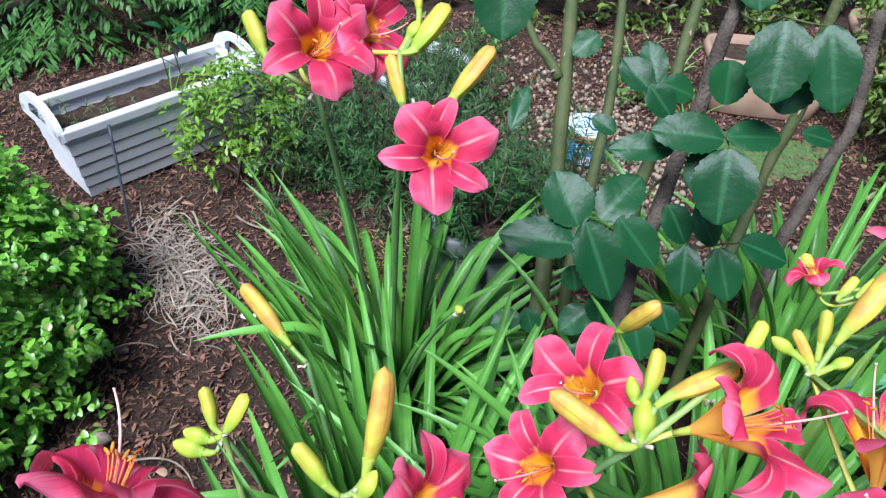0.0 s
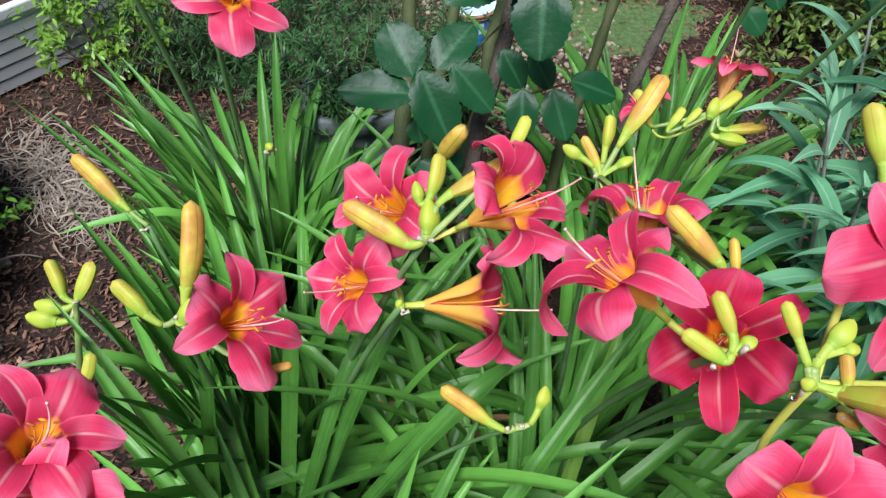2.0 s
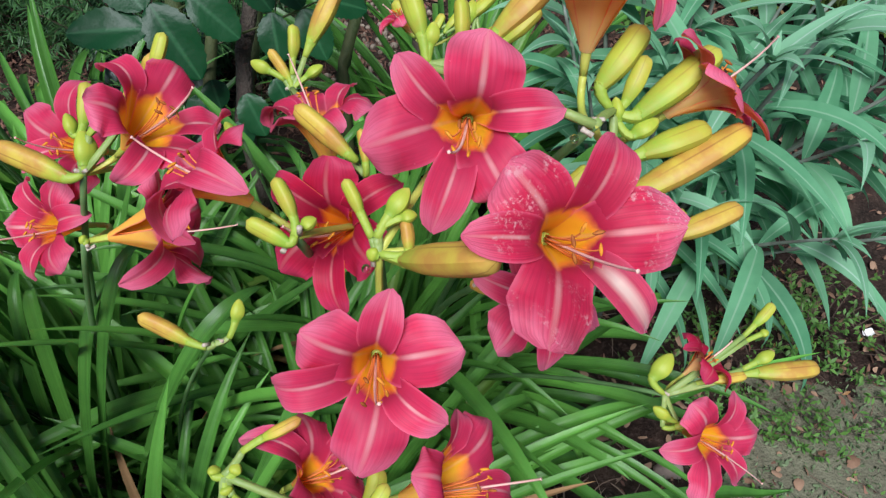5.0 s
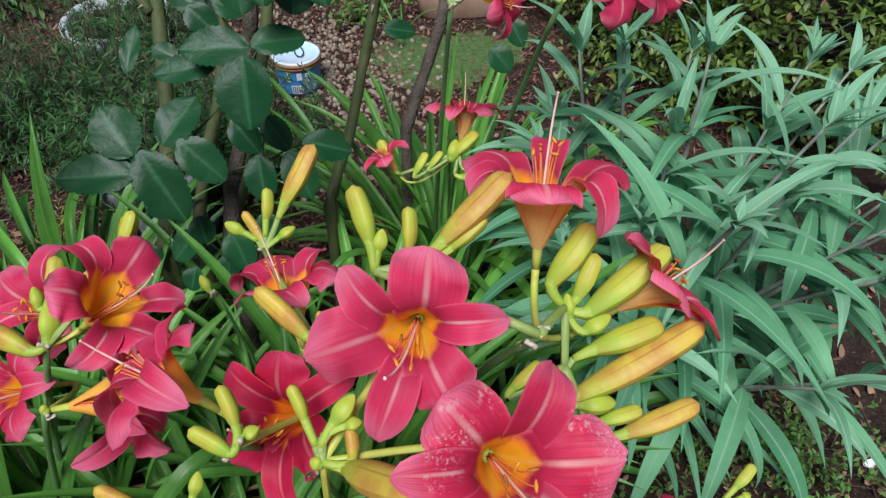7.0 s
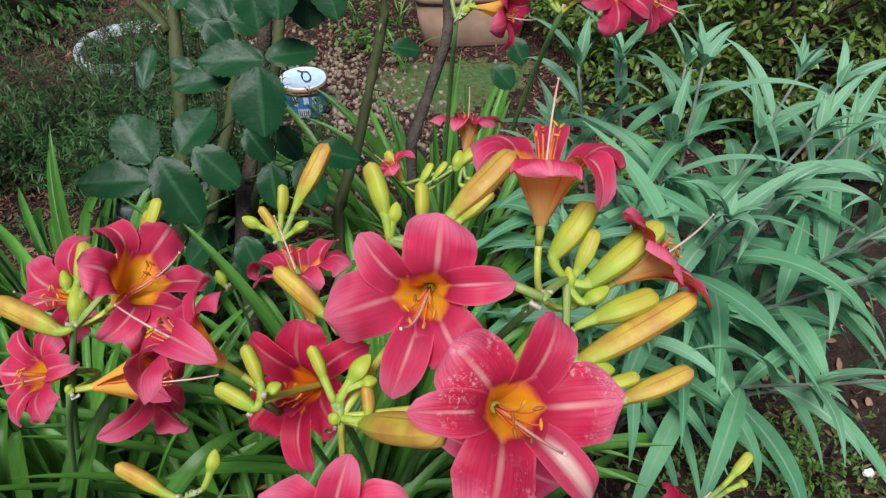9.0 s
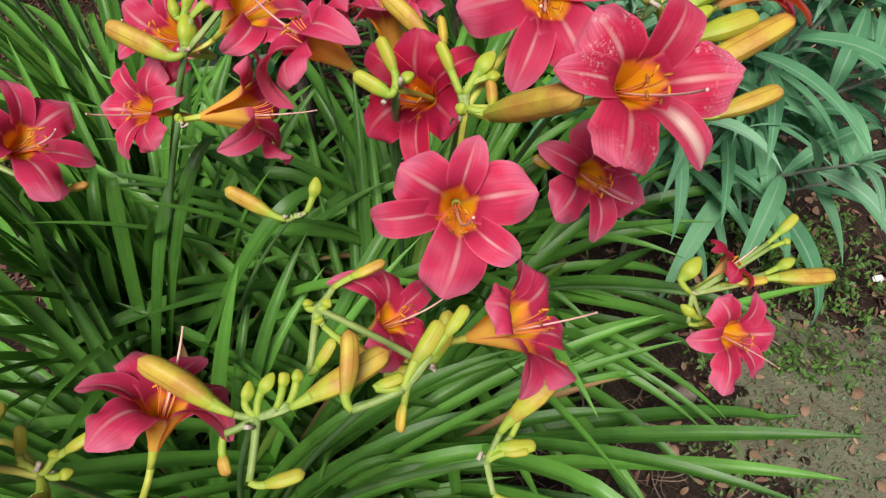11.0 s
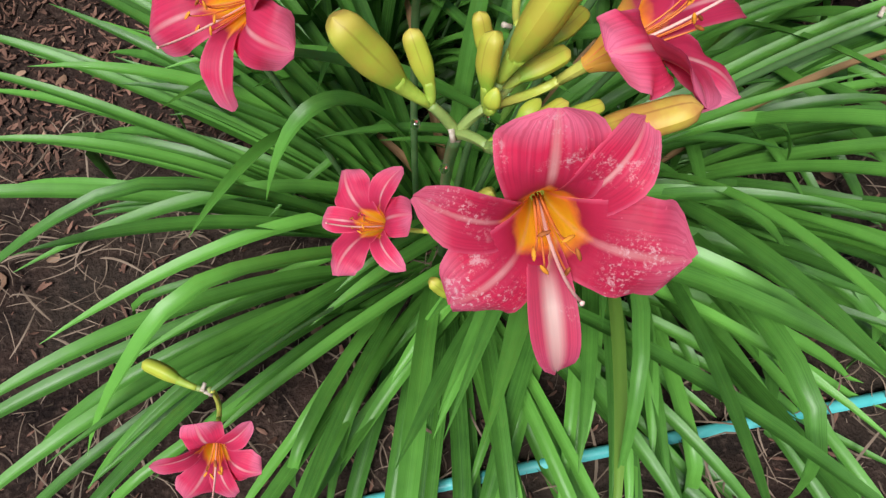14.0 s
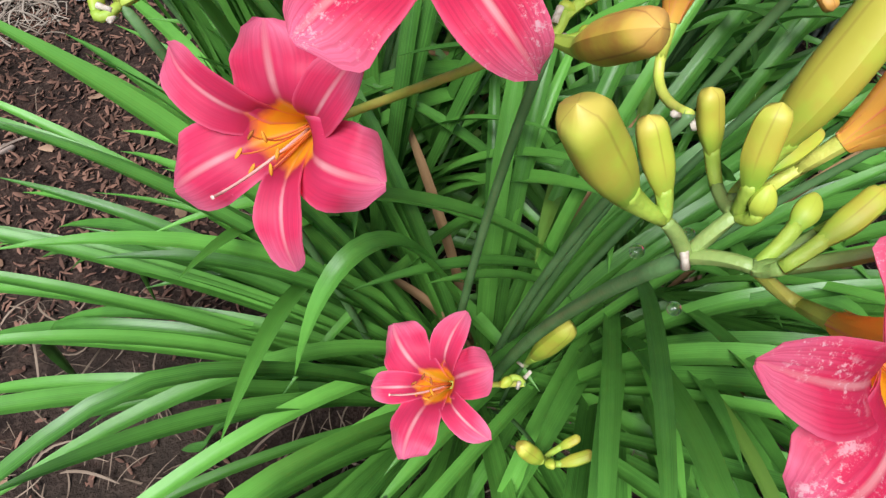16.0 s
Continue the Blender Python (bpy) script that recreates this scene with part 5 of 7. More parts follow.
        wrap = np.clip(1.15 - s / 0.5, 0, 1)[:, None]
        sag = wrap * np.minimum(x ** 2 / (2 * np.maximum(r, 0.05)[:, None]), 0.12)
        ph, fr = rng.uniform(0, 6.3), rng.uniform(15, 25)
        ruff = (0.058 if broad else 0.022) * np.abs(c[None]) ** 2.2 * np.sin(fr * s[:, None] + ph + 1.7 * np.sign(c)[None]) * np.clip(s[:, None] * 2.4 - 0.9, 0, 1)
        hollow = np.interp(s, [0, 0.3, 0.45, 0.7, 1.0], [0, 0.16, 0.06, -0.2, -0.3] if broad else [0, 0.14, 0.16, 0.12, 0.0])[:, None]
        cup = hollow * w[:, None] * (np.abs(c[None]) ** 1.7) - 0.024 * np.exp(-(c[None] / 0.16) ** 2) * np.clip(s[:, None] * 3 - 0.9, 0, 1)
        lift = sag + ruff + cup
        bow = (0.0 if tips else rng.normal(0, 0.1)) * s ** 2 + rng.normal(0, 0.06) * np.sin(math.pi * s)
        rr, zz = r[:, None] + nr[:, None] * lift, z[:, None] + nz[:, None] * lift
        p = pos + radius * (er * rr[..., None] + et * (x + bow[:, None])[..., None] + axis * zz[..., None])
        n = unit(np.cross(np.gradient(p, axis=1), np.gradient(p, axis=0)))
        inward = er * nr[:, None, None] + axis * nz[:, None, None]
        n = n * np.sign(np.sum(n * inward, -1, keepdims=True))
        uv = np.stack(np.meshgrid((c + 1) / 2, s), -1)
        return Build().grid(p, uv, 0).grid((p - n * 0.0007)[:, ::-1], uv, 1), z[0]

    tepals = [tepal(k) for k in range(6)]
    base_z = min(t[1] for t in tepals)
    foot = pos + axis * (base_z * radius)
    neck = Build().tube(np.stack([foot - axis * 0.3 * radius, foot - axis * 0.12 * radius, foot - axis * 0.02 * radius, foot + axis * 0.03 * radius]), arr(0.05, 0.058, 0.064, 0.066) * radius, 9)
    bloom = part("flower", neck, PEDICEL, plant, LOOKS[style])
    for k, (b, _) in enumerate(tepals):
        skins = [FADED, PINK_BACK] if style == "worn" and k == 3 else list(SKINS[style])
        part("petal" if k % 2 == 0 else "sepal", b, skins, bloom, "faded cream-streaked sepal" if skins[0] is FADED else "")
    up = arr(0, 0, 1) - axis * axis[2]
    up = up / (np.linalg.norm(up) + 0.3)
    for k in range(7):
        long = k == 6
        a = math.radians(60 * k + 30)
        ring = (side * math.cos(a) + third * math.sin(a)) * (0.0 if long else 1.0)
        reach = rng.uniform(0.95, 1.2) if long else rng.uniform(0.38, 0.55)
        if long:
            tip = pos + radius * (axis * 0.95 * reach - up * 0.22 + side * rng.normal(0, 0.12) + third * rng.normal(0, 0.12))
            ctrl = pos + radius * (axis * reach * 0.4 - up * 0.34)
        else:
            tip = pos + radius * (axis * reach * 0.75 + ring * 0.15 - up * 0.1)
            ctrl = pos + radius * (axis * reach * 0.35 + ring * 0.08 - up * 0.2)
        path = bezier(foot + axis * 0.1 * radius + ring * 0.03 * radius, ctrl, tip, 10)
        if long:
            d = unit(path[-1] - path[-2])
            part("pistil", Build().tube(np.concatenate([path, [tip + d * 0.001]]), np.append(np.linspace(0.0011, 0.0007, 10), 0.0012), 6), PISTIL, bloom, "long pale pistil")
        else:
            st = part("stamen", Build().tube(path, np.linspace(0.0007, 0.00045, 10), 5), FILAMENT, bloom)
            d = unit(np.cross(ring, path[-1] - path[-3]) + rng.normal(0, 0.3, 3) + up * 0.6)
            q = np.linspace(-1, 1, 7)
            me = Build().tube(tip + d * (q * 0.0034)[:, None], 0.0011 * np.sqrt(1.05 - q ** 2), 6).mesh("anther", [ANTHER if rng.random() < 0.6 else ANTHER_DARK])
            st.data.materials.append(me.materials[0])
            bm = bmesh.new()
            bm.from_mesh(st.data)
            n0 = len(bm.faces)
            bm.from_mesh(me)
            bm.faces.ensure_lookup_table()
            for f in bm.faces[n0:]:
                f.material_index = 1
            bm.to_mesh(st.data)
            bm.free()
            bpy.data.meshes.remove(me)
    start = foot - axis * 0.28 * radius
    gap = np.linalg.norm(start - node)
    path = bezier(node, start - axis * min(0.45 * gap, 0.05), start, 12)
    part("pedicel", Build().tube(path, np.linspace(0.0026, 0.05 * radius, 12), 8), PEDICEL, bloom)


# room that the leaves leave round the low bloom
LOW_ROOM = ((-0.043, -0.045, 0.34, 0.066), (-0.045, -0.055, 0.42, 0.062), (-0.045, -0.06, 0.5, 0.055), (-0.05, -0.04, 0.6, 0.05))
lily_front = lily_clump((0.04, 0.07), 180, 0.03, (0.42, 0.74), (10, 62), (35, 95), "daylily clump with arching strap leaves and pink flowers on tall stalks", 201, 0.02, 28, lean_to=(150, 0.16), thin_at=((172, 10, 0.4), (-10, 12, 0.3), (-98, 14, 0.3), (65, 40, 0.45)), clear=LOW_ROOM)
lily_clump((0.27, 0.14), 175, 0.035, (0.42, 0.74), (22, 74), (25, 80), "daylily clump of low arching strap leaves at the bed's edge", 206, 0.04, thin_at=((150, 40, 0.4),), clear=LOW_ROOM)
lily_left = lily_clump((-0.01, 0.40), 140, 0.045, (0.40, 0.66), (5, 50), (25, 90), "daylily clump with upright strap leaves and pink flowers", 202, shy=(185, 0.92), thin_at=((-60, 40, 0.4),), clear=LOW_ROOM)
lily_back = lily_clump((-0.06, 0.80), 150, 0.05, (0.32, 0.6), (3, 38), (40, 120), "daylily clump with tall stalks and two pink flowers", 203, shy=(205, 0.75))
lily_right = lily_clump((0.42, 0.43), 140, 0.05, (0.40, 0.68), (5, 60), (30, 105), "daylily clump crowded with pink flowers and yellow buds", 204, thin_at=((-130, 35, 0.45),), clear=LOW_ROOM)
lily_far = lily_clump((0.68, 0.86), 130, 0.06, (0.36, 0.62), (5, 48), (35, 110), "daylily clump with red and pink flowers beside the rose", 205)


def strap(plant, foot, bend, tip, width, tilt=0.0):
    """One long leaf that stands out from its clump: from its foot over a bend to its tip."""
    path = bezier(foot, bend, tip, 22)
    run = np.gradient(path, axis=0)
    s = np.linspace(0, 1, 22)
    side = unit(np.cross(run, arr(0, 0, 1)) + arr(1e-4, 0, tilt * 0.01))
    nrm = unit(np.cross(side, run))
    w = width * np.minimum(1, 0.6 + s * 1.4) * np.clip(1 - np.clip((s - 0.6) / 0.4, 0, 1) ** 2.6, 0.03, 1)
    c = arr(-1, -0.5, 0, 0.5, 1)
    p = path[:, None] + side[:, None] * (c[None] * w[:, None] / 2)[..., None] + nrm[:, None] * (0.3 * np.abs(c)[None] * w[:, None])[..., None]
    part("leaf", Build().grid(p, np.stack(np.meshgrid((c + 1) / 2, s), -1)), LILY_LEAF, plant)


strap(lily_left, (-0.032, 0.279, 0), (0.184, 0.226, 0.614), (0.272, 0.340, 0.478), 0.024)
strap(lily_left, (-0.042, 0.230, 0), (0.034, 0.365, 0.551), (0.025, 0.390, 0.500), 0.02)
strap(lily_left, (-0.122, 0.199, 0), (-0.055, 0.378, 0.598), (-0.050, 0.349, 0.533), 0.019)
strap(lily_left, (-0.050, 0.250, 0), (0.120, 0.300, 0.640), (0.160, 0.390, 0.540), 0.019)
strap(lily_left, (-0.091, 0.171, 0), (-0.058, 0.331, 0.454), (-0.046, 0.476, 0.330), 0.018)
strap(lily_left, (-0.060, 0.215, 0), (0.075, 0.300, 0.560), (0.110, 0.390, 0.500), 0.018)
strap(lily_left, (-0.070, 0.260, 0), (-0.010, 0.380, 0.520), (-0.015, 0.470, 0.450), 0.017)
strap(lily_front, (0.023, 0.070, 0), (-0.041, 0.063, 0.320), (-0.441, -0.060, 0.200), 0.019)
strap(lily_front, (0.015, 0.080, 0), (-0.060, 0.085, 0.360), (-0.460, 0.020, 0.230), 0.019)
strap(lily_front, (0.060, 0.093, 0), (-0.028, 0.088, 0.584), (-0.153, 0.018, 0.297), 0.021)
strap(lily_front, (0.079, 0.042, 0), (0.284, -0.058, 0.512), (0.454, -0.108, 0.114), 0.02)
strap(lily_front, (0.069, 0.010, 0), (0.130, -0.060, 0.500), (0.420, -0.268, 0.270), 0.022)

scape(lily_back, (-0.060, 0.800), (-0.028, 0.605, 0.841), 0.0035)
flower(lily_back, (0.010, 0.576, 0.810), (0.142, -0.788, 0.599), (0.918, 0.331, 0.219), 0.058, (-0.028, 0.605, 0.841), 'pink', 0.90, tips=((0, 1.01, 0.21), (-2, 0.91, 0.07), (-7, 0.97, 0.25), (-14, 1.06, 0.16), (2, 1.06, 0.27), (0, 0.97, 0.17)))
bud(lily_back, (-0.028, 0.605, 0.841), (0.022, 0.612, 0.850), (0.060, 0.644, 0.889), 'orange')
bud(lily_back, (-0.028, 0.605, 0.841), (-0.028, 0.608, 0.844), (-0.042, 0.639, 0.880), 'orange')
branch(lily_back, (-0.028, 0.605, 0.841), (-0.032, 0.639, 0.881))
flower(lily_back, (-0.066, 0.698, 0.879), (0.715, -0.497, 0.492), (-0.119, 0.607, 0.786), 0.056, (-0.032, 0.639, 0.881), 'pink', 1.00)
bud(lily_back, (-0.032, 0.639, 0.881), (-0.017, 0.641, 0.884), (0.015, 0.670, 0.919), 'yellow')
bud(lily_back, (-0.032, 0.639, 0.881), (-0.024, 0.649, 0.892), (-0.013, 0.660, 0.906), 'green')
bud(lily_back, (-0.032, 0.639, 0.881), (-0.014, 0.665, 0.913), (-0.016, 0.678, 0.927), 'yellow')
scape(lily_back, (-0.060, 0.800), (-0.115, 0.630, 0.843), 0.0035)
flower(lily_back, (-0.113, 0.650, 0.882), (0.422, -0.611, 0.670), (-0.833, 0.030, 0.552), 0.060, (-0.115, 0.630, 0.843), 'pink', 1.00, tips=((0, 0.93, 0.30), (1, 1.09, 0.09), (10, 1.02, 0.26), (5, 1.00, 0.14), (7, 1.00, 0.24), (5, 1.00, 0.14)))
bud(lily_back, (-0.115, 0.630, 0.843), (-0.168, 0.655, 0.871), (-0.186, 0.681, 0.902), 'yellow')
scape(lily_back, (-0.060, 0.800), (0.027, 0.454, 0.711), 0.0020)
bud(lily_back, (0.027, 0.454, 0.711), (0.028, 0.455, 0.712), (0.034, 0.459, 0.716), 'green')
scape(lily_left, (-0.020, 0.420), (0.164, 0.309, 0.721), 0.0035)
branch(lily_left, (0.164, 0.309, 0.721), (0.168, 0.334, 0.741))
flower(lily_left, (0.142, 0.391, 0.686), (-0.476, -0.438, 0.763), (-0.592, 0.801, 0.090), 0.058, (0.164, 0.309, 0.721), 'pink', 1.00, tips=((0, 1.03, 0.21), (-6, 1.03, 0.15), (7, 0.94, 0.12), (4, 1.00, 0.24), (-10, 0.95, 0.35), (-6, 1.05, -0.11)))
scape(lily_left, (-0.020, 0.400), (0.141, 0.292, 0.658), 0.0035)
flower(lily_left, (0.102, 0.342, 0.638), (-0.581, -0.454, 0.675), (0.633, 0.268, 0.726), 0.054, (0.141, 0.292, 0.658), 'pink', 1.00, tips=((0, 1.06, 0.25), (8, 0.95, -0.01), (7, 0.99, 0.13), (12, 1.06, 0.00), (13, 0.98, 0.23), (18, 1.05, -0.02)))
flower(lily_left, (0.211, 0.282, 0.668), (0.965, -0.195, 0.175), (-0.041, -0.771, -0.635), 0.058, (0.141, 0.292, 0.658), 'pink', 1.15, tips=((0, 0.86, 0.58), (-9, 1.00, 0.14), (-9, 1.00, 0.22), (-9, 1.00, 0.14), (-30, 0.88, 0.25), (4, 1.32, -0.25)))
flower(lily_left, (0.233, 0.298, 0.772), (0.630, -0.296, 0.718), (-0.776, -0.218, 0.592), 0.056, (0.164, 0.309, 0.721), 'pink', 1.15, tips=((0, 0.93, 0.16), (1, 1.08, -0.18), (-5, 0.91, 0.61), (0, 1.00, 0.14), (3, 1.14, 0.02), (2, 0.92, -0.21)))
bud(lily_left, (0.164, 0.309, 0.721), (0.151, 0.310, 0.719), (0.099, 0.347, 0.736), 'orange')
bud(lily_left, (0.168, 0.334, 0.741), (0.173, 0.339, 0.746), (0.183, 0.366, 0.768), 'yellow')
bud(lily_left, (0.168, 0.334, 0.741), (0.163, 0.335, 0.741), (0.161, 0.351, 0.752), 'green')
bud(lily_left, (0.164, 0.309, 0.721), (0.167, 0.313, 0.725), (0.171, 0.337, 0.744), 'green')
bud(lily_left, (0.141, 0.292, 0.658), (0.144, 0.293, 0.659), (0.138, 0.297, 0.661), 'green')
bud(lily_left, (0.168, 0.334, 0.741), (0.203, 0.495, 0.654), (0.224, 0.474, 0.711), 'orange')
bud(lily_left, (0.164, 0.309, 0.721), (0.189, 0.333, 0.751), (0.240, 0.347, 0.770), 'orange')
scape(lily_left, (-0.060, 0.400), (-0.056, 0.311, 0.643), 0.0035)
flower(lily_left, (0.004, 0.287, 0.665), (0.720, -0.315, 0.618), (0.509, 0.845, -0.163), 0.059, (-0.056, 0.311, 0.643), 'pink', 1.00, tips=((0, 1.01, 0.15), (-1, 1.00, 0.08), (-5, 0.92, 0.28), (-17, 1.05, -0.07), (1, 1.06, 0.33), (3, 1.08, 0.14)))
bud(lily_left, (-0.056, 0.311, 0.643), (-0.044, 0.329, 0.663), (-0.033, 0.383, 0.719), 'orange')
bud(lily_left, (-0.056, 0.311, 0.643), (-0.079, 0.316, 0.646), (-0.107, 0.341, 0.668), 'yellow')
bud(lily_left, (-0.056, 0.311, 0.643), (-0.050, 0.308, 0.641), (-0.037, 0.323, 0.658), 'green')
bud(lily_left, (-0.056, 0.311, 0.643), (0.023, 0.271, 0.612), (0.043, 0.271, 0.615), 'orange')
scape(lily_left, (-0.060, 0.440), (-0.133, 0.519, 0.562), 0.0035)
bud(lily_left, (-0.133, 0.519, 0.562), (-0.162, 0.541, 0.581), (-0.212, 0.585, 0.620), 'orange')
scape(lily_left, (-0.080, 0.420), (-0.224, 0.466, 0.497), 0.0035)
bud(lily_left, (-0.224, 0.466, 0.497), (-0.237, 0.473, 0.503), (-0.251, 0.505, 0.533), 'yellow')
bud(lily_left, (-0.224, 0.466, 0.497), (-0.221, 0.469, 0.500), (-0.200, 0.498, 0.531), 'yellow')
bud(lily_left, (-0.224, 0.466, 0.497), (-0.240, 0.462, 0.492), (-0.272, 0.471, 0.496), 'green')
bud(lily_left, (-0.224, 0.466, 0.497), (-0.246, 0.453, 0.481), (-0.283, 0.462, 0.486), 'green')
bud(lily_left, (-0.224, 0.466, 0.497), (-0.098, 0.220, 0.689), (-0.091, 0.237, 0.706), 'yellow')
scape(lily_front, (-0.060, 0.120), (-0.164, 0.082, 0.629), 0.0035)
flower(lily_front, (-0.177, 0.213, 0.806), (0.199, 0.692, 0.694), (-0.418, -0.580, 0.699), 0.056, (-0.164, 0.082, 0.629), 'pink', 1.08, tips=((0, 1.00, 0.22), (0, 1.00, 0.14), (-2, 1.18, -0.25), (23, 0.88, -0.01), (4, 1.00, 0.13), (-25, 0.92, -0.19)))
flower(lily_front, (-0.120, 0.177, 0.692), (0.464, -0.137, 0.875), (0.247, 0.969, 0.020), 0.058, (-0.164, 0.082, 0.629), 'pink', 1.00, tips=((0, 0.94, 0.15), (-6, 1.00, 0.14), (-6, 1.00, 0.22), (-6, 1.00, 0.14), (-6, 1.00, 0.22), (-13, 0.98, 0.13)))
flower(lily_front, (-0.115, 0.148, 0.650), (0.028, -0.802, 0.597), (0.977, 0.149, 0.155), 0.057, (-0.164, 0.082, 0.629), 'pink', 1.00, tips=((0, 0.98, 0.42), (2, 1.00, 0.14), (2, 1.00, 0.22), (2, 1.00, 0.14), (-3, 0.95, 0.23), (10, 1.08, 0.02)))
scape(lily_left, (0.050, 0.360), (0.231, 0.196, 0.601), 0.0022)
bud(lily_left, (0.231, 0.196, 0.601), (0.210, 0.203, 0.602), (0.171, 0.234, 0.616), 'orange')
bud(lily_left, (0.231, 0.196, 0.601), (0.252, 0.205, 0.613), (0.260, 0.219, 0.626), 'green')
scape(lily_right, (0.380, 0.420), (0.322, 0.119, 0.808), 0.0035)
flower(lily_right, (0.276, 0.184, 0.810), (-0.679, 0.359, 0.640), (-0.158, 0.780, -0.605), 0.053, (0.322, 0.119, 0.808), 'pink', 1.06, tips=((0, 0.93, 0.34), (-14, 1.24, -0.46), (9, 1.03, -0.03), (5, 1.19, -0.34), (27, 0.76, -0.01), (5, 1.00, 0.14)))
bud(lily_right, (0.322, 0.119, 0.808), (0.318, 0.116, 0.805), (0.296, 0.134, 0.814), 'yellow')
bud(lily_right, (0.322, 0.119, 0.808), (0.324, 0.127, 0.815), (0.318, 0.149, 0.830), 'yellow')
bud(lily_right, (0.322, 0.119, 0.808), (0.327, 0.121, 0.811), (0.337, 0.123, 0.815), 'green')
flower(lily_right, (0.349, 0.159, 0.761), (-0.495, -0.542, 0.680), (0.267, 0.649, 0.712), 0.052, (0.322, 0.119, 0.808), 'red', 0.80, tips=((0, 0.95, 0.31), (-5, 1.09, 0.09), (11, 1.03, 0.07), (12, 1.17, 0.06), (6, 0.89, 0.48), (9, 1.08, -0.20)))
scape(lily_right, (0.420, 0.400), (0.369, 0.101, 0.796), 0.0035)
bud(lily_right, (0.369, 0.101, 0.796), (0.384, 0.093, 0.794), (0.419, 0.032, 0.858), 'orange')
bud(lily_right, (0.369, 0.101, 0.796), (0.364, 0.122, 0.811), (0.359, 0.141, 0.825), 'yellow')
bud(lily_right, (0.369, 0.101, 0.796), (0.380, 0.116, 0.811), (0.396, 0.126, 0.821), 'green')
bud(lily_right, (0.369, 0.101, 0.796), (0.386, 0.113, 0.810), (0.397, 0.112, 0.811), 'green')
bud(lily_right, (0.369, 0.101, 0.796), (0.369, 0.099, 0.795), (0.362, 0.104, 0.797), 'green')
bud(lily_right, (0.369, 0.101, 0.796), (0.387, 0.096, 0.797), (0.389, 0.112, 0.809), 'orange')
flower(lily_right, (0.436, 0.140, 0.849), (-0.300, -0.767, 0.567), (0.357, 0.461, 0.812), 0.060, (0.369, 0.101, 0.796), 'pink', 0.90, tips=((0, 0.96, 0.24), (-4, 0.98, 0.13), (-7, 1.03, 0.33), (-5, 1.12, 0.21), (-14, 0.88, 0.19), (-6, 1.00, 0.03)))
flower(lily_right, (0.462, 0.042, 0.848), (0.035, -0.646, 0.763), (-0.555, 0.622, 0.553), 0.060, (0.369, 0.101, 0.796), 'worn', 0.90, tips=((0, 0.89, 0.24), (-17, 1.05, 0.27), (-9, 0.98, 0.50), (-4, 1.13, -0.00), (-10, 0.96, 0.36), (-10, 0.98, 0.12)))
flower(lily_right, (0.350, 0.046, 0.752), (-0.180, -0.734, 0.655), (-0.667, 0.580, 0.467), 0.057, (0.369, 0.101, 0.796), 'pink', 0.90, tips=((0, 0.92, 0.32), (-17, 1.08, 0.01), (-3, 1.06, 0.32), (1, 0.95, 0.16), (-5, 1.00, 0.15), (-5, 0.96, 0.07)))
scape(lily_right, (0.440, 0.420), (0.449, 0.122, 0.704), 0.0035)
flower(lily_right, (0.488, 0.103, 0.692), (0.095, -0.826, 0.555), (0.102, 0.563, 0.820), 0.054, (0.449, 0.122, 0.704), 'pink', 1.00, tips=((0, 0.99, 0.24), (-1, 1.16, 0.06), (3, 0.95, 0.28), (3, 1.09, 0.04), (-2, 0.98, 0.18), (1, 1.00, 0.14)))
bud(lily_right, (0.449, 0.122, 0.704), (0.453, 0.115, 0.700), (0.440, 0.126, 0.705), 'orange')
scape(lily_right, (0.460, 0.440), (0.509, 0.115, 0.853), 0.0035)
flower(lily_right, (0.545, 0.207, 0.893), (0.123, 0.313, 0.942), (-0.335, -0.880, 0.336), 0.058, (0.509, 0.115, 0.853), 'flame', 1.25, tips=((0, 0.96, 0.07), (-15, 0.86, -0.43), (-13, 0.99, -0.16), (-7, 1.00, 0.14), (0, 1.08, -0.00), (-6, 0.92, -0.12)))
flower(lily_right, (0.609, 0.148, 0.834), (0.758, -0.073, 0.648), (-0.142, 0.951, 0.273), 0.050, (0.509, 0.115, 0.853), 'flame', 1.10, tips=((0, 0.85, 0.04), (4, 1.00, 0.14), (5, 0.98, 0.27), (6, 1.07, 0.28), (4, 1.00, 0.22), (4, 1.00, 0.14)))
branch(lily_right, (0.509, 0.115, 0.853), (0.545, 0.152, 0.825))
branch(lily_right, (0.545, 0.152, 0.825), (0.537, 0.125, 0.796))
branch(lily_right, (0.537, 0.125, 0.796), (0.543, 0.097, 0.771))
bud(lily_right, (0.545, 0.152, 0.825), (0.539, 0.165, 0.837), (0.575, 0.184, 0.865), 'yellow')
bud(lily_right, (0.545, 0.152, 0.825), (0.554, 0.154, 0.829), (0.573, 0.171, 0.851), 'yellow')
bud(lily_right, (0.545, 0.152, 0.825), (0.547, 0.146, 0.820), (0.548, 0.158, 0.832), 'green')
bud(lily_right, (0.545, 0.152, 0.825), (0.560, 0.145, 0.823), (0.621, 0.160, 0.854), 'yellow')
bud(lily_right, (0.545, 0.152, 0.825), (0.554, 0.137, 0.813), (0.574, 0.140, 0.821), 'green')
bud(lily_right, (0.537, 0.125, 0.796), (0.559, 0.127, 0.805), (0.607, 0.126, 0.817), 'yellow')
bud(lily_right, (0.537, 0.125, 0.796), (0.541, 0.109, 0.782), (0.634, 0.118, 0.818), 'orange')
bud(lily_right, (0.537, 0.125, 0.796), (0.540, 0.105, 0.779), (0.566, 0.099, 0.779), 'green')
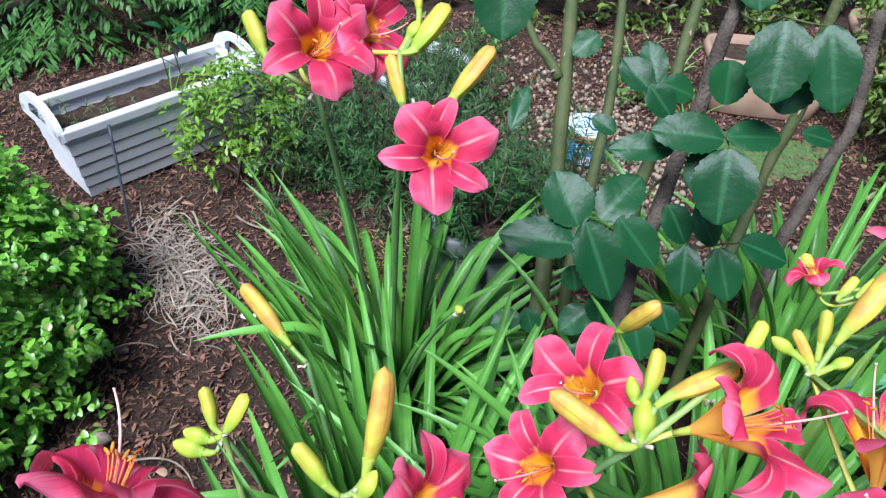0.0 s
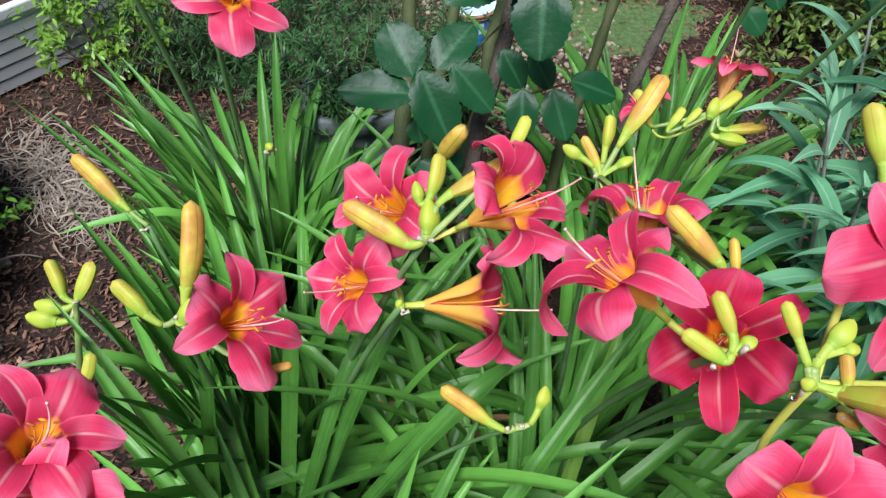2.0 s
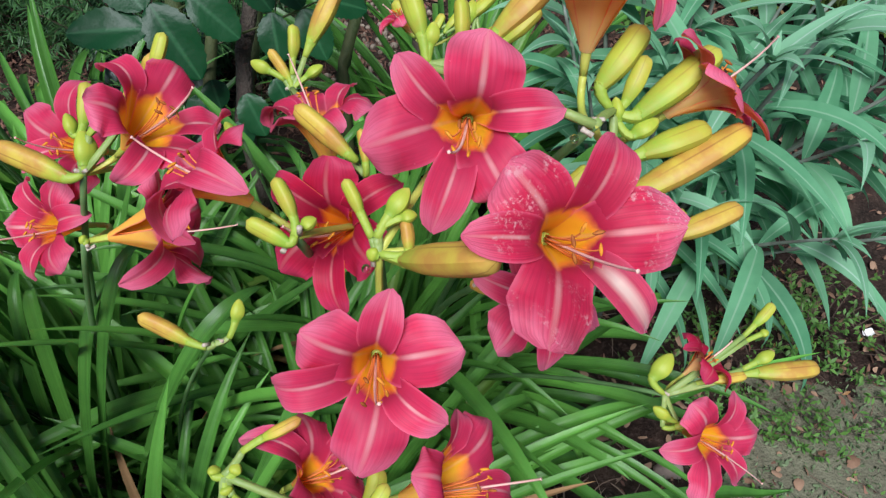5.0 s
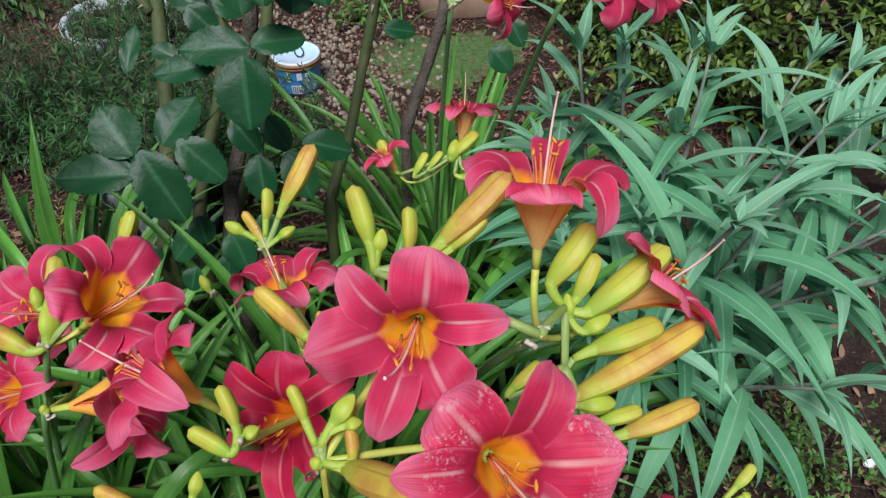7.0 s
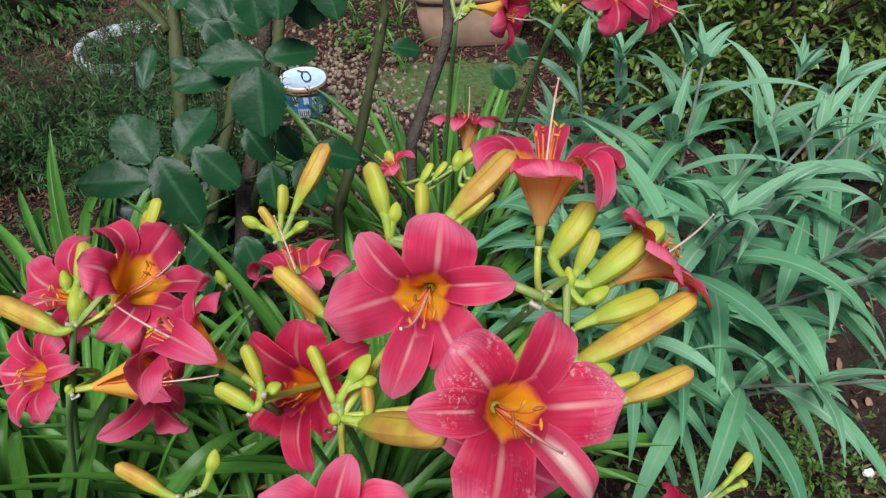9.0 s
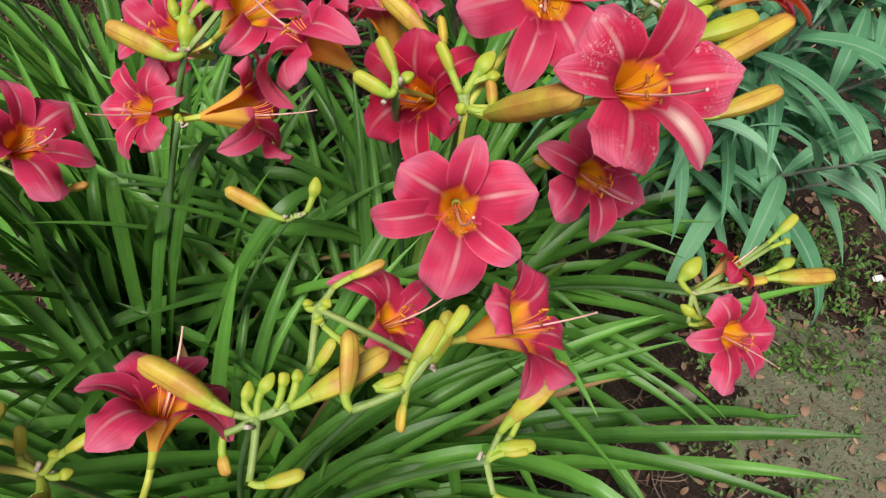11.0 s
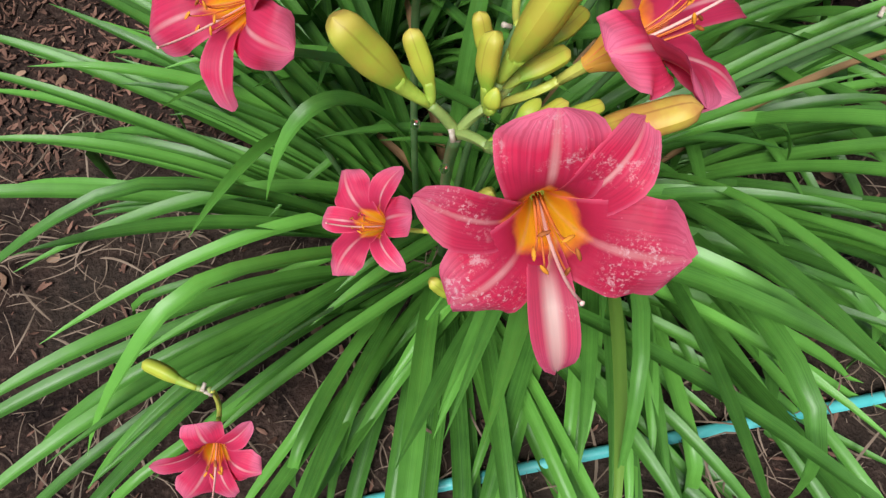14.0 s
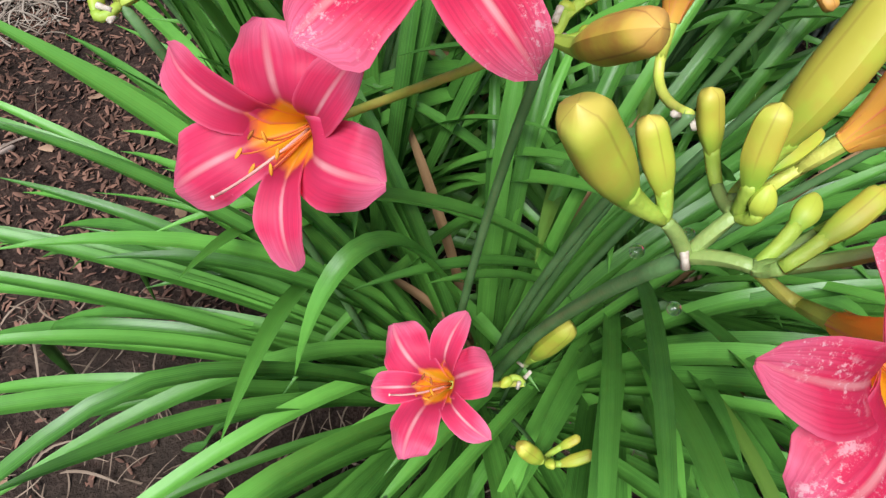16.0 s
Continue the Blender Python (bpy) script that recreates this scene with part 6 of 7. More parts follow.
bud(lily_right, (0.543, 0.097, 0.771), (0.553, 0.093, 0.770), (0.582, 0.091, 0.776), 'yellow')
bud(lily_right, (0.543, 0.097, 0.771), (0.568, 0.083, 0.764), (0.620, 0.083, 0.779), 'orange')
bud(lily_right, (0.537, 0.125, 0.796), (0.500, 0.124, 0.786), (0.523, 0.131, 0.799), 'yellow')
branch(lily_right, (0.509, 0.115, 0.853), (0.423, 0.180, 0.867))
bud(lily_right, (0.423, 0.180, 0.867), (0.424, 0.193, 0.880), (0.420, 0.221, 0.905), 'yellow')
bud(lily_right, (0.423, 0.180, 0.867), (0.427, 0.188, 0.875), (0.433, 0.197, 0.886), 'green')
bud(lily_right, (0.423, 0.180, 0.867), (0.446, 0.183, 0.877), (0.451, 0.202, 0.896), 'yellow')
bud(lily_right, (0.423, 0.180, 0.867), (0.468, 0.181, 0.880), (0.517, 0.198, 0.911), 'orange')
bud(lily_right, (0.423, 0.180, 0.867), (0.472, 0.177, 0.877), (0.497, 0.184, 0.892), 'yellow')
scape(lily_right, (0.400, 0.460), (0.347, 0.402, 0.696), 0.0035)
flower(lily_right, (0.360, 0.326, 0.722), (-0.104, 0.437, 0.894), (-0.490, -0.804, 0.336), 0.058, (0.347, 0.402, 0.696), 'pink', 1.20, tips=((0, 0.99, 0.34), (-14, 0.91, -0.13), (-25, 0.95, -0.02), (-19, 1.00, 0.14), (-15, 1.03, 0.11), (-41, 0.94, -0.14)))
bud(lily_right, (0.347, 0.402, 0.696), (0.375, 0.427, 0.728), (0.415, 0.459, 0.771), 'orange')
bud(lily_right, (0.347, 0.402, 0.696), (0.354, 0.421, 0.717), (0.361, 0.443, 0.740), 'yellow')
bud(lily_right, (0.347, 0.402, 0.696), (0.331, 0.419, 0.708), (0.314, 0.431, 0.715), 'green')
bud(lily_right, (0.347, 0.402, 0.696), (0.347, 0.408, 0.702), (0.334, 0.434, 0.723), 'orange')
bud(lily_right, (0.347, 0.402, 0.696), (0.363, 0.406, 0.704), (0.381, 0.409, 0.712), 'green')
bud(lily_right, (0.347, 0.402, 0.696), (0.373, 0.226, 0.764), (0.342, 0.265, 0.787), 'orange')
bud(lily_right, (0.347, 0.402, 0.696), (0.384, 0.216, 0.759), (0.386, 0.238, 0.776), 'orange')
scape(lily_right, (0.340, 0.440), (0.286, 0.429, 0.620), 0.0020)
bud(lily_right, (0.286, 0.429, 0.620), (0.279, 0.433, 0.622), (0.272, 0.448, 0.634), 'green')
bud(lily_left, (0.164, 0.309, 0.721), (0.240, 0.348, 0.781), (0.255, 0.365, 0.802), 'yellow')
scape(lily_right, (0.470, 0.400), (0.655, 0.091, 0.463), 0.0030)
flower(lily_right, (0.681, 0.035, 0.451), (0.192, -0.676, 0.711), (-0.428, 0.594, 0.681), 0.060, (0.655, 0.091, 0.463), 'pink', 1.00, tips=((0, 0.95, 0.17), (-6, 1.07, -0.04), (-2, 1.13, 0.32), (-4, 0.98, 0.05), (-5, 0.97, 0.10), (-7, 0.95, 0.07)))
flower(lily_right, (0.702, 0.106, 0.483), (0.690, 0.020, 0.723), (-0.238, 0.950, 0.202), 0.034, (0.655, 0.091, 0.463), 'red', 1.10)
bud(lily_right, (0.655, 0.091, 0.463), (0.646, 0.108, 0.472), (0.673, 0.122, 0.488), 'green')
bud(lily_right, (0.655, 0.091, 0.463), (0.654, 0.070, 0.447), (0.640, 0.085, 0.455), 'green')
bud(lily_right, (0.655, 0.091, 0.463), (0.655, 0.062, 0.441), (0.675, 0.062, 0.446), 'yellow')
bud(lily_right, (0.655, 0.091, 0.463), (0.753, 0.081, 0.476), (0.820, 0.066, 0.479), 'orange')
bud(lily_right, (0.655, 0.091, 0.463), (0.763, 0.120, 0.506), (0.789, 0.132, 0.520), 'yellow')
bud(lily_right, (0.655, 0.091, 0.463), (0.756, 0.090, 0.482), (0.778, 0.093, 0.489), 'green')
bud(lily_right, (0.655, 0.091, 0.463), (0.767, 0.111, 0.500), (0.777, 0.111, 0.502), 'green')
bud(lily_right, (0.655, 0.091, 0.463), (0.705, 0.089, 0.471), (0.744, 0.082, 0.474), 'orange')
scape(lily_far, (0.660, 0.860), (0.643, 0.699, 0.544), 0.0030)
flower(lily_far, (0.660, 0.733, 0.583), (0.197, 0.391, 0.899), (0.254, -0.906, 0.338), 0.056, (0.643, 0.699, 0.544), 'flame', 1.20)
flower(lily_far, (0.533, 0.711, 0.547), (-0.45, 0.25, 0.86), (0.392, 0.647, 0.654), 0.036, (0.643, 0.699, 0.544), 'flame', 1.15)
bud(lily_far, (0.643, 0.699, 0.544), (0.633, 0.696, 0.540), (0.678, 0.713, 0.563), 'yellow')
bud(lily_far, (0.643, 0.699, 0.544), (0.594, 0.690, 0.530), (0.618, 0.703, 0.546), 'yellow')
bud(lily_far, (0.643, 0.699, 0.544), (0.654, 0.677, 0.523), (0.715, 0.674, 0.527), 'orange')
bud(lily_far, (0.643, 0.699, 0.544), (0.628, 0.691, 0.536), (0.642, 0.712, 0.558), 'green')
bud(lily_far, (0.643, 0.699, 0.544), (0.639, 0.670, 0.516), (0.683, 0.661, 0.511), 'green')
bud(lily_far, (0.643, 0.699, 0.544), (0.542, 0.708, 0.525), (0.530, 0.744, 0.557), 'yellow')
bud(lily_far, (0.643, 0.699, 0.544), (0.572, 0.694, 0.520), (0.596, 0.711, 0.543), 'yellow')
scape(lily_far, (0.700, 0.860), (0.690, 0.510, 0.860), 0.0035)
flower(lily_far, (0.745, 0.494, 0.890), (0.189, -0.952, 0.239), (-0.745, 0.020, 0.667), 0.051, (0.690, 0.510, 0.860), 'pink', 1.00)
flower(lily_far, (0.813, 0.528, 0.858), (0.289, -0.947, 0.142), (0.171, 0.197, 0.965), 0.044, (0.690, 0.510, 0.860), 'pink', 1.00)
flower(lily_far, (0.710, 0.544, 0.906), (-0.105, -0.591, 0.800), (-0.995, 0.063, -0.084), 0.049, (0.690, 0.510, 0.860), 'pink', 1.00)
bud(lily_far, (0.690, 0.510, 0.860), (0.681, 0.529, 0.879), (0.688, 0.558, 0.914), 'orange')
bud(lily_far, (0.690, 0.510, 0.860), (0.689, 0.520, 0.871), (0.705, 0.517, 0.873), 'green')
scape(lily_far, (0.640, 0.860), (0.612, 0.646, 0.803), 0.0035)
flower(lily_far, (0.665, 0.617, 0.820), (0.727, -0.684, 0.066), (0.188, 0.290, 0.938), 0.046, (0.612, 0.646, 0.803), 'pink', 1.10)
bud(lily_far, (0.612, 0.646, 0.803), (0.612, 0.673, 0.835), (0.617, 0.705, 0.874), 'yellow')
bud(lily_far, (0.612, 0.646, 0.803), (0.619, 0.673, 0.838), (0.638, 0.681, 0.853), 'green')
bud(lily_far, (0.612, 0.646, 0.803), (0.645, 0.670, 0.842), (0.696, 0.680, 0.871), 'yellow')
bud(lily_far, (0.612, 0.646, 0.803), (0.649, 0.660, 0.832), (0.681, 0.667, 0.851), 'yellow')
bud(lily_far, (0.612, 0.646, 0.803), (0.632, 0.651, 0.816), (0.621, 0.649, 0.811), 'green')
scape(lily_front, (0.100, 0.100), (0.316, -0.002, 0.623), 0.0035)
flower(lily_front, (0.390, -0.007, 0.667), (0.779, -0.251, 0.574), (-0.588, 0.023, 0.808), 0.057, (0.316, -0.002, 0.623), 'pink', 1.20, tips=((0, 0.87, -0.06), (15, 1.17, 0.03), (4, 0.90, 0.49), (0, 1.00, 0.14), (0, 1.00, 0.22), (-19, 0.87, 0.17)))
flower(lily_front, (0.298, 0.044, 0.626), (0.607, -0.226, 0.762), (-0.103, 0.928, 0.358), 0.050, (0.316, -0.002, 0.623), 'pink', 1.00, tips=((0, 0.95, -0.06), (-12, 1.26, -0.22), (21, 1.05, 0.06), (-2, 1.00, 0.14), (-19, 0.94, -0.05), (-2, 1.00, 0.14)))
branch(lily_front, (0.316, -0.002, 0.623), (0.239, 0.046, 0.664))
bud(lily_front, (0.316, -0.002, 0.623), (0.324, 0.001, 0.627), (0.342, 0.028, 0.650), 'yellow')
bud(lily_front, (0.316, -0.002, 0.623), (0.286, 0.000, 0.619), (0.306, -0.002, 0.621), 'yellow')
bud(lily_front, (0.316, -0.002, 0.623), (0.293, -0.021, 0.605), (0.285, -0.040, 0.590), 'orange')
bud(lily_front, (0.239, 0.046, 0.664), (0.232, 0.048, 0.664), (0.233, 0.054, 0.668), 'green')
bud(lily_front, (0.239, 0.046, 0.664), (0.245, 0.045, 0.664), (0.250, 0.050, 0.669), 'green')
bud(lily_front, (0.239, 0.046, 0.664), (0.238, 0.041, 0.660), (0.239, 0.035, 0.656), 'green')
bud(lily_front, (0.239, 0.046, 0.664), (0.269, 0.058, 0.679), (0.298, 0.061, 0.687), 'orange')
bud(lily_front, (0.239, 0.046, 0.664), (0.230, 0.010, 0.636), (0.248, 0.024, 0.650), 'yellow')
bud(lily_front, (0.239, 0.046, 0.664), (0.251, 0.023, 0.650), (0.277, -0.000, 0.639), 'orange')
branch(lily_front, (0.316, -0.002, 0.623), (0.287, -0.050, 0.692))
bud(lily_front, (0.287, -0.050, 0.692), (0.248, -0.045, 0.692), (0.259, -0.007, 0.713), 'orange')
bud(lily_front, (0.287, -0.050, 0.692), (0.269, -0.045, 0.694), (0.290, -0.043, 0.696), 'yellow')
bud(lily_front, (0.287, -0.050, 0.692), (0.299, -0.036, 0.700), (0.323, -0.015, 0.712), 'yellow')
bud(lily_front, (0.287, -0.050, 0.692), (0.323, -0.025, 0.707), (0.343, -0.010, 0.716), 'yellow')
scape(lily_front, (0.130, 0.080), (0.352, -0.068, 0.554), 0.0035)
bud(lily_front, (0.352, -0.068, 0.554), (0.379, -0.045, 0.576), (0.433, -0.019, 0.606), 'orange')
bud(lily_front, (0.352, -0.068, 0.554), (0.367, -0.066, 0.558), (0.389, -0.070, 0.560), 'yellow')
bud(lily_front, (0.352, -0.068, 0.554), (0.364, -0.060, 0.559), (0.397, -0.066, 0.557), 'yellow')
bud(lily_front, (0.352, -0.068, 0.554), (0.363, -0.101, 0.537), (0.418, -0.126, 0.527), 'orange')
bud(lily_front, (0.352, -0.068, 0.554), (0.387, -0.044, 0.568), (0.397, -0.030, 0.576), 'yellow')
scape(lily_front, (0.060, 0.080), (0.184, -0.029, 0.655), 0.0035)
scape(lily_front, (0.040, 0.070), (0.081, -0.074, 0.610), 0.0035)
flower(lily_front, (0.115, 0.001, 0.645), (0.379, 0.496, 0.781), (-0.469, 0.831, -0.300), 0.059, (0.081, -0.074, 0.610), 'pink', 1.03, tips=((0, 1.01, 0.24), (-5, 1.02, 0.08), (-12, 1.04, -0.16), (26, 1.05, -0.01), (31, 0.87, 0.11), (8, 1.07, 0.22)))
bud(lily_front, (0.184, -0.029, 0.655), (0.156, -0.015, 0.661), (0.109, 0.025, 0.679), 'orange')
bud(lily_front, (0.184, -0.029, 0.655), (0.177, -0.018, 0.660), (0.183, -0.005, 0.667), 'green')
bud(lily_front, (0.184, -0.029, 0.655), (0.189, -0.015, 0.663), (0.201, -0.004, 0.669), 'green')
bud(lily_front, (0.184, -0.029, 0.655), (0.215, -0.014, 0.664), (0.218, -0.005, 0.669), 'green')
bud(lily_front, (0.184, -0.029, 0.655), (0.205, -0.015, 0.664), (0.208, -0.005, 0.669), 'yellow')
bud(lily_front, (0.184, -0.029, 0.655), (0.223, -0.025, 0.659), (0.286, -0.008, 0.671), 'orange')
bud(lily_front, (0.184, -0.029, 0.655), (0.156, -0.046, 0.645), (0.157, -0.060, 0.638), 'orange')
bud(lily_front, (0.184, -0.029, 0.655), (0.181, -0.071, 0.633), (0.210, -0.070, 0.635), 'yellow')
scape(lily_front, (0.000, 0.080), (0.028, -0.026, 0.633), 0.0035)
flower(lily_front, (-0.034, -0.038, 0.706), (-0.501, -0.292, 0.815), (0.856, -0.305, 0.417), 0.063, (0.028, -0.026, 0.633), 'worn', 0.94, tips=((0, 1.02, 0.31), (-14, 0.85, 0.17), (-6, 0.98, 0.32), (-11, 1.00, 0.14), (-28, 0.95, 0.35), (-8, 1.03, -0.23)))
flower(lily_front, (-0.104, 0.011, 0.580), (-0.512, -0.646, 0.565), (0.197, 0.553, 0.810), 0.066, (0.028, -0.026, 0.633), 'pink', 1.00, tips=((0, 0.90, 0.18), (-9, 1.12, 0.14), (-5, 1.12, 0.13), (5, 1.11, 0.14), (11, 0.97, 0.12), (11, 1.04, 0.17)))
bud(lily_front, (0.028, -0.026, 0.633), (0.016, -0.011, 0.640), (0.019, 0.008, 0.651), 'yellow')
bud(lily_front, (0.028, -0.026, 0.633), (0.047, -0.015, 0.640), (0.069, -0.008, 0.645), 'yellow')
bud(lily_front, (0.028, -0.026, 0.633), (0.038, -0.018, 0.638), (0.042, -0.012, 0.641), 'green')
bud(lily_front, (0.028, -0.026, 0.633), (0.041, -0.029, 0.632), (0.051, -0.028, 0.633), 'green')
bud(lily_front, (0.028, -0.026, 0.633), (-0.012, 0.005, 0.647), (0.011, 0.024, 0.659), 'yellow')
bud(lily_front, (0.028, -0.026, 0.633), (0.034, -0.045, 0.640), (0.031, -0.098, 0.690), 'orange')
bud(lily_front, (0.028, -0.026, 0.633), (0.016, -0.016, 0.638), (0.012, -0.020, 0.635), 'green')
bud(lily_front, (-0.164, 0.082, 0.629), (-0.150, 0.088, 0.633), (-0.116, 0.127, 0.655), 'orange')
bud(lily_front, (-0.164, 0.082, 0.629), (-0.177, 0.079, 0.627), (-0.175, 0.098, 0.637), 'yellow')
scape(lily_front, (0.030, 0.050), (0.030, -0.151, 0.621), 0.0045)
flower(lily_front, (0.129, -0.140, 0.670), (0.680, -0.135, 0.721), (0.070, 0.990, 0.120), 0.062, (0.046, -0.150, 0.640), 'pink', 1.00, tips=((0, 0.96, 0.02), (12, 0.99, 0.16), (6, 0.92, 0.03), (-7, 0.94, 0.35), (-12, 0.84, 0.32), (-5, 1.49, 0.18)))
flower(lily_front, (0.060, -0.227, 0.650), (-0.081, -0.771, 0.632), (0.082, 0.626, 0.775), 0.064, (0.043, -0.170, 0.634), 'worn', 0.80, tips=((0, 0.93, 0.32), (12, 1.01, 0.12), (8, 0.95, 0.12), (3, 1.21, 0.16), (18, 1.00, 0.30), (18, 1.01, -0.04)))
branch(lily_front, (0.030, -0.151, 0.621), (0.017, -0.146, 0.644))
branch(lily_front, (0.030, -0.151, 0.621), (0.046, -0.150, 0.640))
branch(lily_front, (0.030, -0.151, 0.621), (0.043, -0.170, 0.634))
bud(lily_front, (0.017, -0.146, 0.644), (0.002, -0.139, 0.658), (-0.022, -0.136, 0.705), 'yellow')
bud(lily_front, (0.017, -0.146, 0.644), (0.018, -0.140, 0.653), (0.012, -0.127, 0.681), 'yellow')
bud(lily_front, (0.046, -0.150, 0.640), (0.046, -0.150, 0.656), (0.051, -0.142, 0.687), 'yellow')
bud(lily_front, (0.046, -0.150, 0.640), (0.052, -0.122, 0.643), (0.049, -0.112, 0.669), 'yellow')
bud(lily_front, (0.046, -0.150, 0.640), (0.062, -0.140, 0.663), (0.094, -0.131, 0.715), 'yellow')
bud(lily_front, (0.046, -0.150, 0.640), (0.066, -0.135, 0.640), (0.096, -0.127, 0.646), 'yellow')
bud(lily_front, (0.046, -0.150, 0.640), (0.088, -0.115, 0.640), (0.112, -0.100, 0.645), 'yellow')
bud(lily_front, (0.046, -0.150, 0.640), (0.047, -0.157, 0.647), (0.050, -0.154, 0.660), 'green')
bud(lily_front, (0.043, -0.170, 0.634), (0.059, -0.176, 0.650), (0.082, -0.171, 0.663), 'yellow')
bud(lily_front, (0.043, -0.170, 0.634), (0.060, -0.164, 0.642), (0.073, -0.156, 0.648), 'green')
bud(lily_front, (0.043, -0.170, 0.634), (0.082, -0.166, 0.642), (0.106, -0.161, 0.641), 'yellow')
bud(lily_front, (0.043, -0.170, 0.634), (0.082, -0.193, 0.664), (0.131, -0.202, 0.688), 'orange')
scape(lily_front, (0.040, 0.050), (0.024, -0.062, 0.320), 0.0025)
flower(lily_front, (-0.043, -0.039, 0.321), (-0.449, -0.233, 0.862), (-0.249, 0.960, 0.130), 0.058, (0.024, -0.062, 0.320), 'pink', 1.00, tips=((0, 1.06, 0.16), (-4, 0.98, 0.09), (3, 1.07, 0.29), (9, 1.06, -0.05), (7, 0.94, 0.30), (-3, 1.11, 0.09)))
bud(lily_front, (0.024, -0.062, 0.320), (0.017, -0.055, 0.323), (0.005, -0.059, 0.321), 'green')
scape(lily_front, (0.050, 0.040), (0.030, -0.105, 0.250), 0.0022)
bud(lily_front, (0.030, -0.105, 0.250), (0.024, -0.108, 0.262), (0.006, -0.102, 0.298), 'yellow')
bud(lily_front, (0.030, -0.105, 0.250), (0.040, -0.116, 0.258), (0.068, -0.120, 0.268), 'yellow')
bud(lily_front, (0.030, -0.105, 0.250), (0.044, -0.104, 0.262), (0.062, -0.104, 0.272), 'yellow')
bud(lily_front, (0.030, -0.105, 0.250), (0.030, -0.112, 0.262), (0.030, -0.120, 0.274), 'green')
scape(lily_front, (0.060, 0.040), (0.052, -0.014, 0.240), 0.0020)
bud(lily_front, (0.052, -0.014, 0.240), (0.058, -0.018, 0.262), (0.081, -0.031, 0.330), 'yellow')
scape(lily_front, (-0.020, 0.030), (-0.200, -0.189, 0.345), 0.0022)
flower(lily_front, (-0.207, -0.238, 0.320), (0.058, -0.844, 0.534), (-0.039, 0.532, 0.846), 0.047, (-0.200, -0.189, 0.345), 'pink', 1.02, tips=((0, 0.98, 0.20), (10, 1.09, 0.33), (12, 1.00, 0.32), (5, 1.03, 0.22), (0, 0.89, 0.35), (4, 1.06, 0.04)))
bud(lily_front, (-0.200, -0.189, 0.345), (-0.226, -0.177, 0.349), (-0.256, -0.157, 0.357), 'yellow')


# ---- small things on the ground ----
def fallen_petal(x, y, size, seed):
    """A crumpled pale petal lying on the mulch."""
    rng = np.random.default_rng(seed)
    a, c = np.meshgrid(np.linspace(-1, 1, 9), np.linspace(-1, 1, 7), indexing="ij")
    rim = 1 - 0.25 * a ** 2 * c ** 2 + 0.1 * np.sin(5 * a + seed)
    z = 0.012 + size * (0.3 * a ** 2 + 0.25 * c ** 2 + 0.1 * np.sin(6 * a + 4 * c))
    p = np.stack([x + size * a * rim, y + size * 0.7 * c * rim, z + height(x, y)], -1)
    tagged(part("fallen_petal", Build().grid(p), WHITE_PETAL), "crumpled white petal fallen on the mulch", "petal", "fallen petals")


WHITE_PETAL = plain_material("white_petal", (0.6, 0.6, 0.56), (0.8, 0.8, 0.77), 60, 0.6)
fallen_petal(-0.405, 1.12, 0.017, 1)
fallen_petal(1.31, 0.27, 0.012, 2)
fallen_petal(-0.2, 0.62, 0.009, 3)


def make_stone(x, y, r, seed):
    rng = np.random.default_rng(seed)
    k, l = np.linspace(0, 2 * math.pi, 15), np.linspace(-math.pi / 2, math.pi / 2, 9)
    w = 1 + 0.12 * np.sin(3 * k[None] + seed) * np.cos(l[:, None]) + 0.08 * np.sin(2 * l[:, None] + 5 * np.cos(k[None]))
    p = np.stack([x + r * w * np.cos(l)[:, None] * np.cos(k), y + 0.75 * r * w * np.cos(l)[:, None] * np.sin(k), height(x, y) + r * 0.25 + 0.5 * r * w * np.sin(l)[:, None] * np.ones(15)], -1)
    tagged(part("stone", Build().grid(p), STONE), "small brown-grey stone half sunk in the mulch", "stone", "stones")


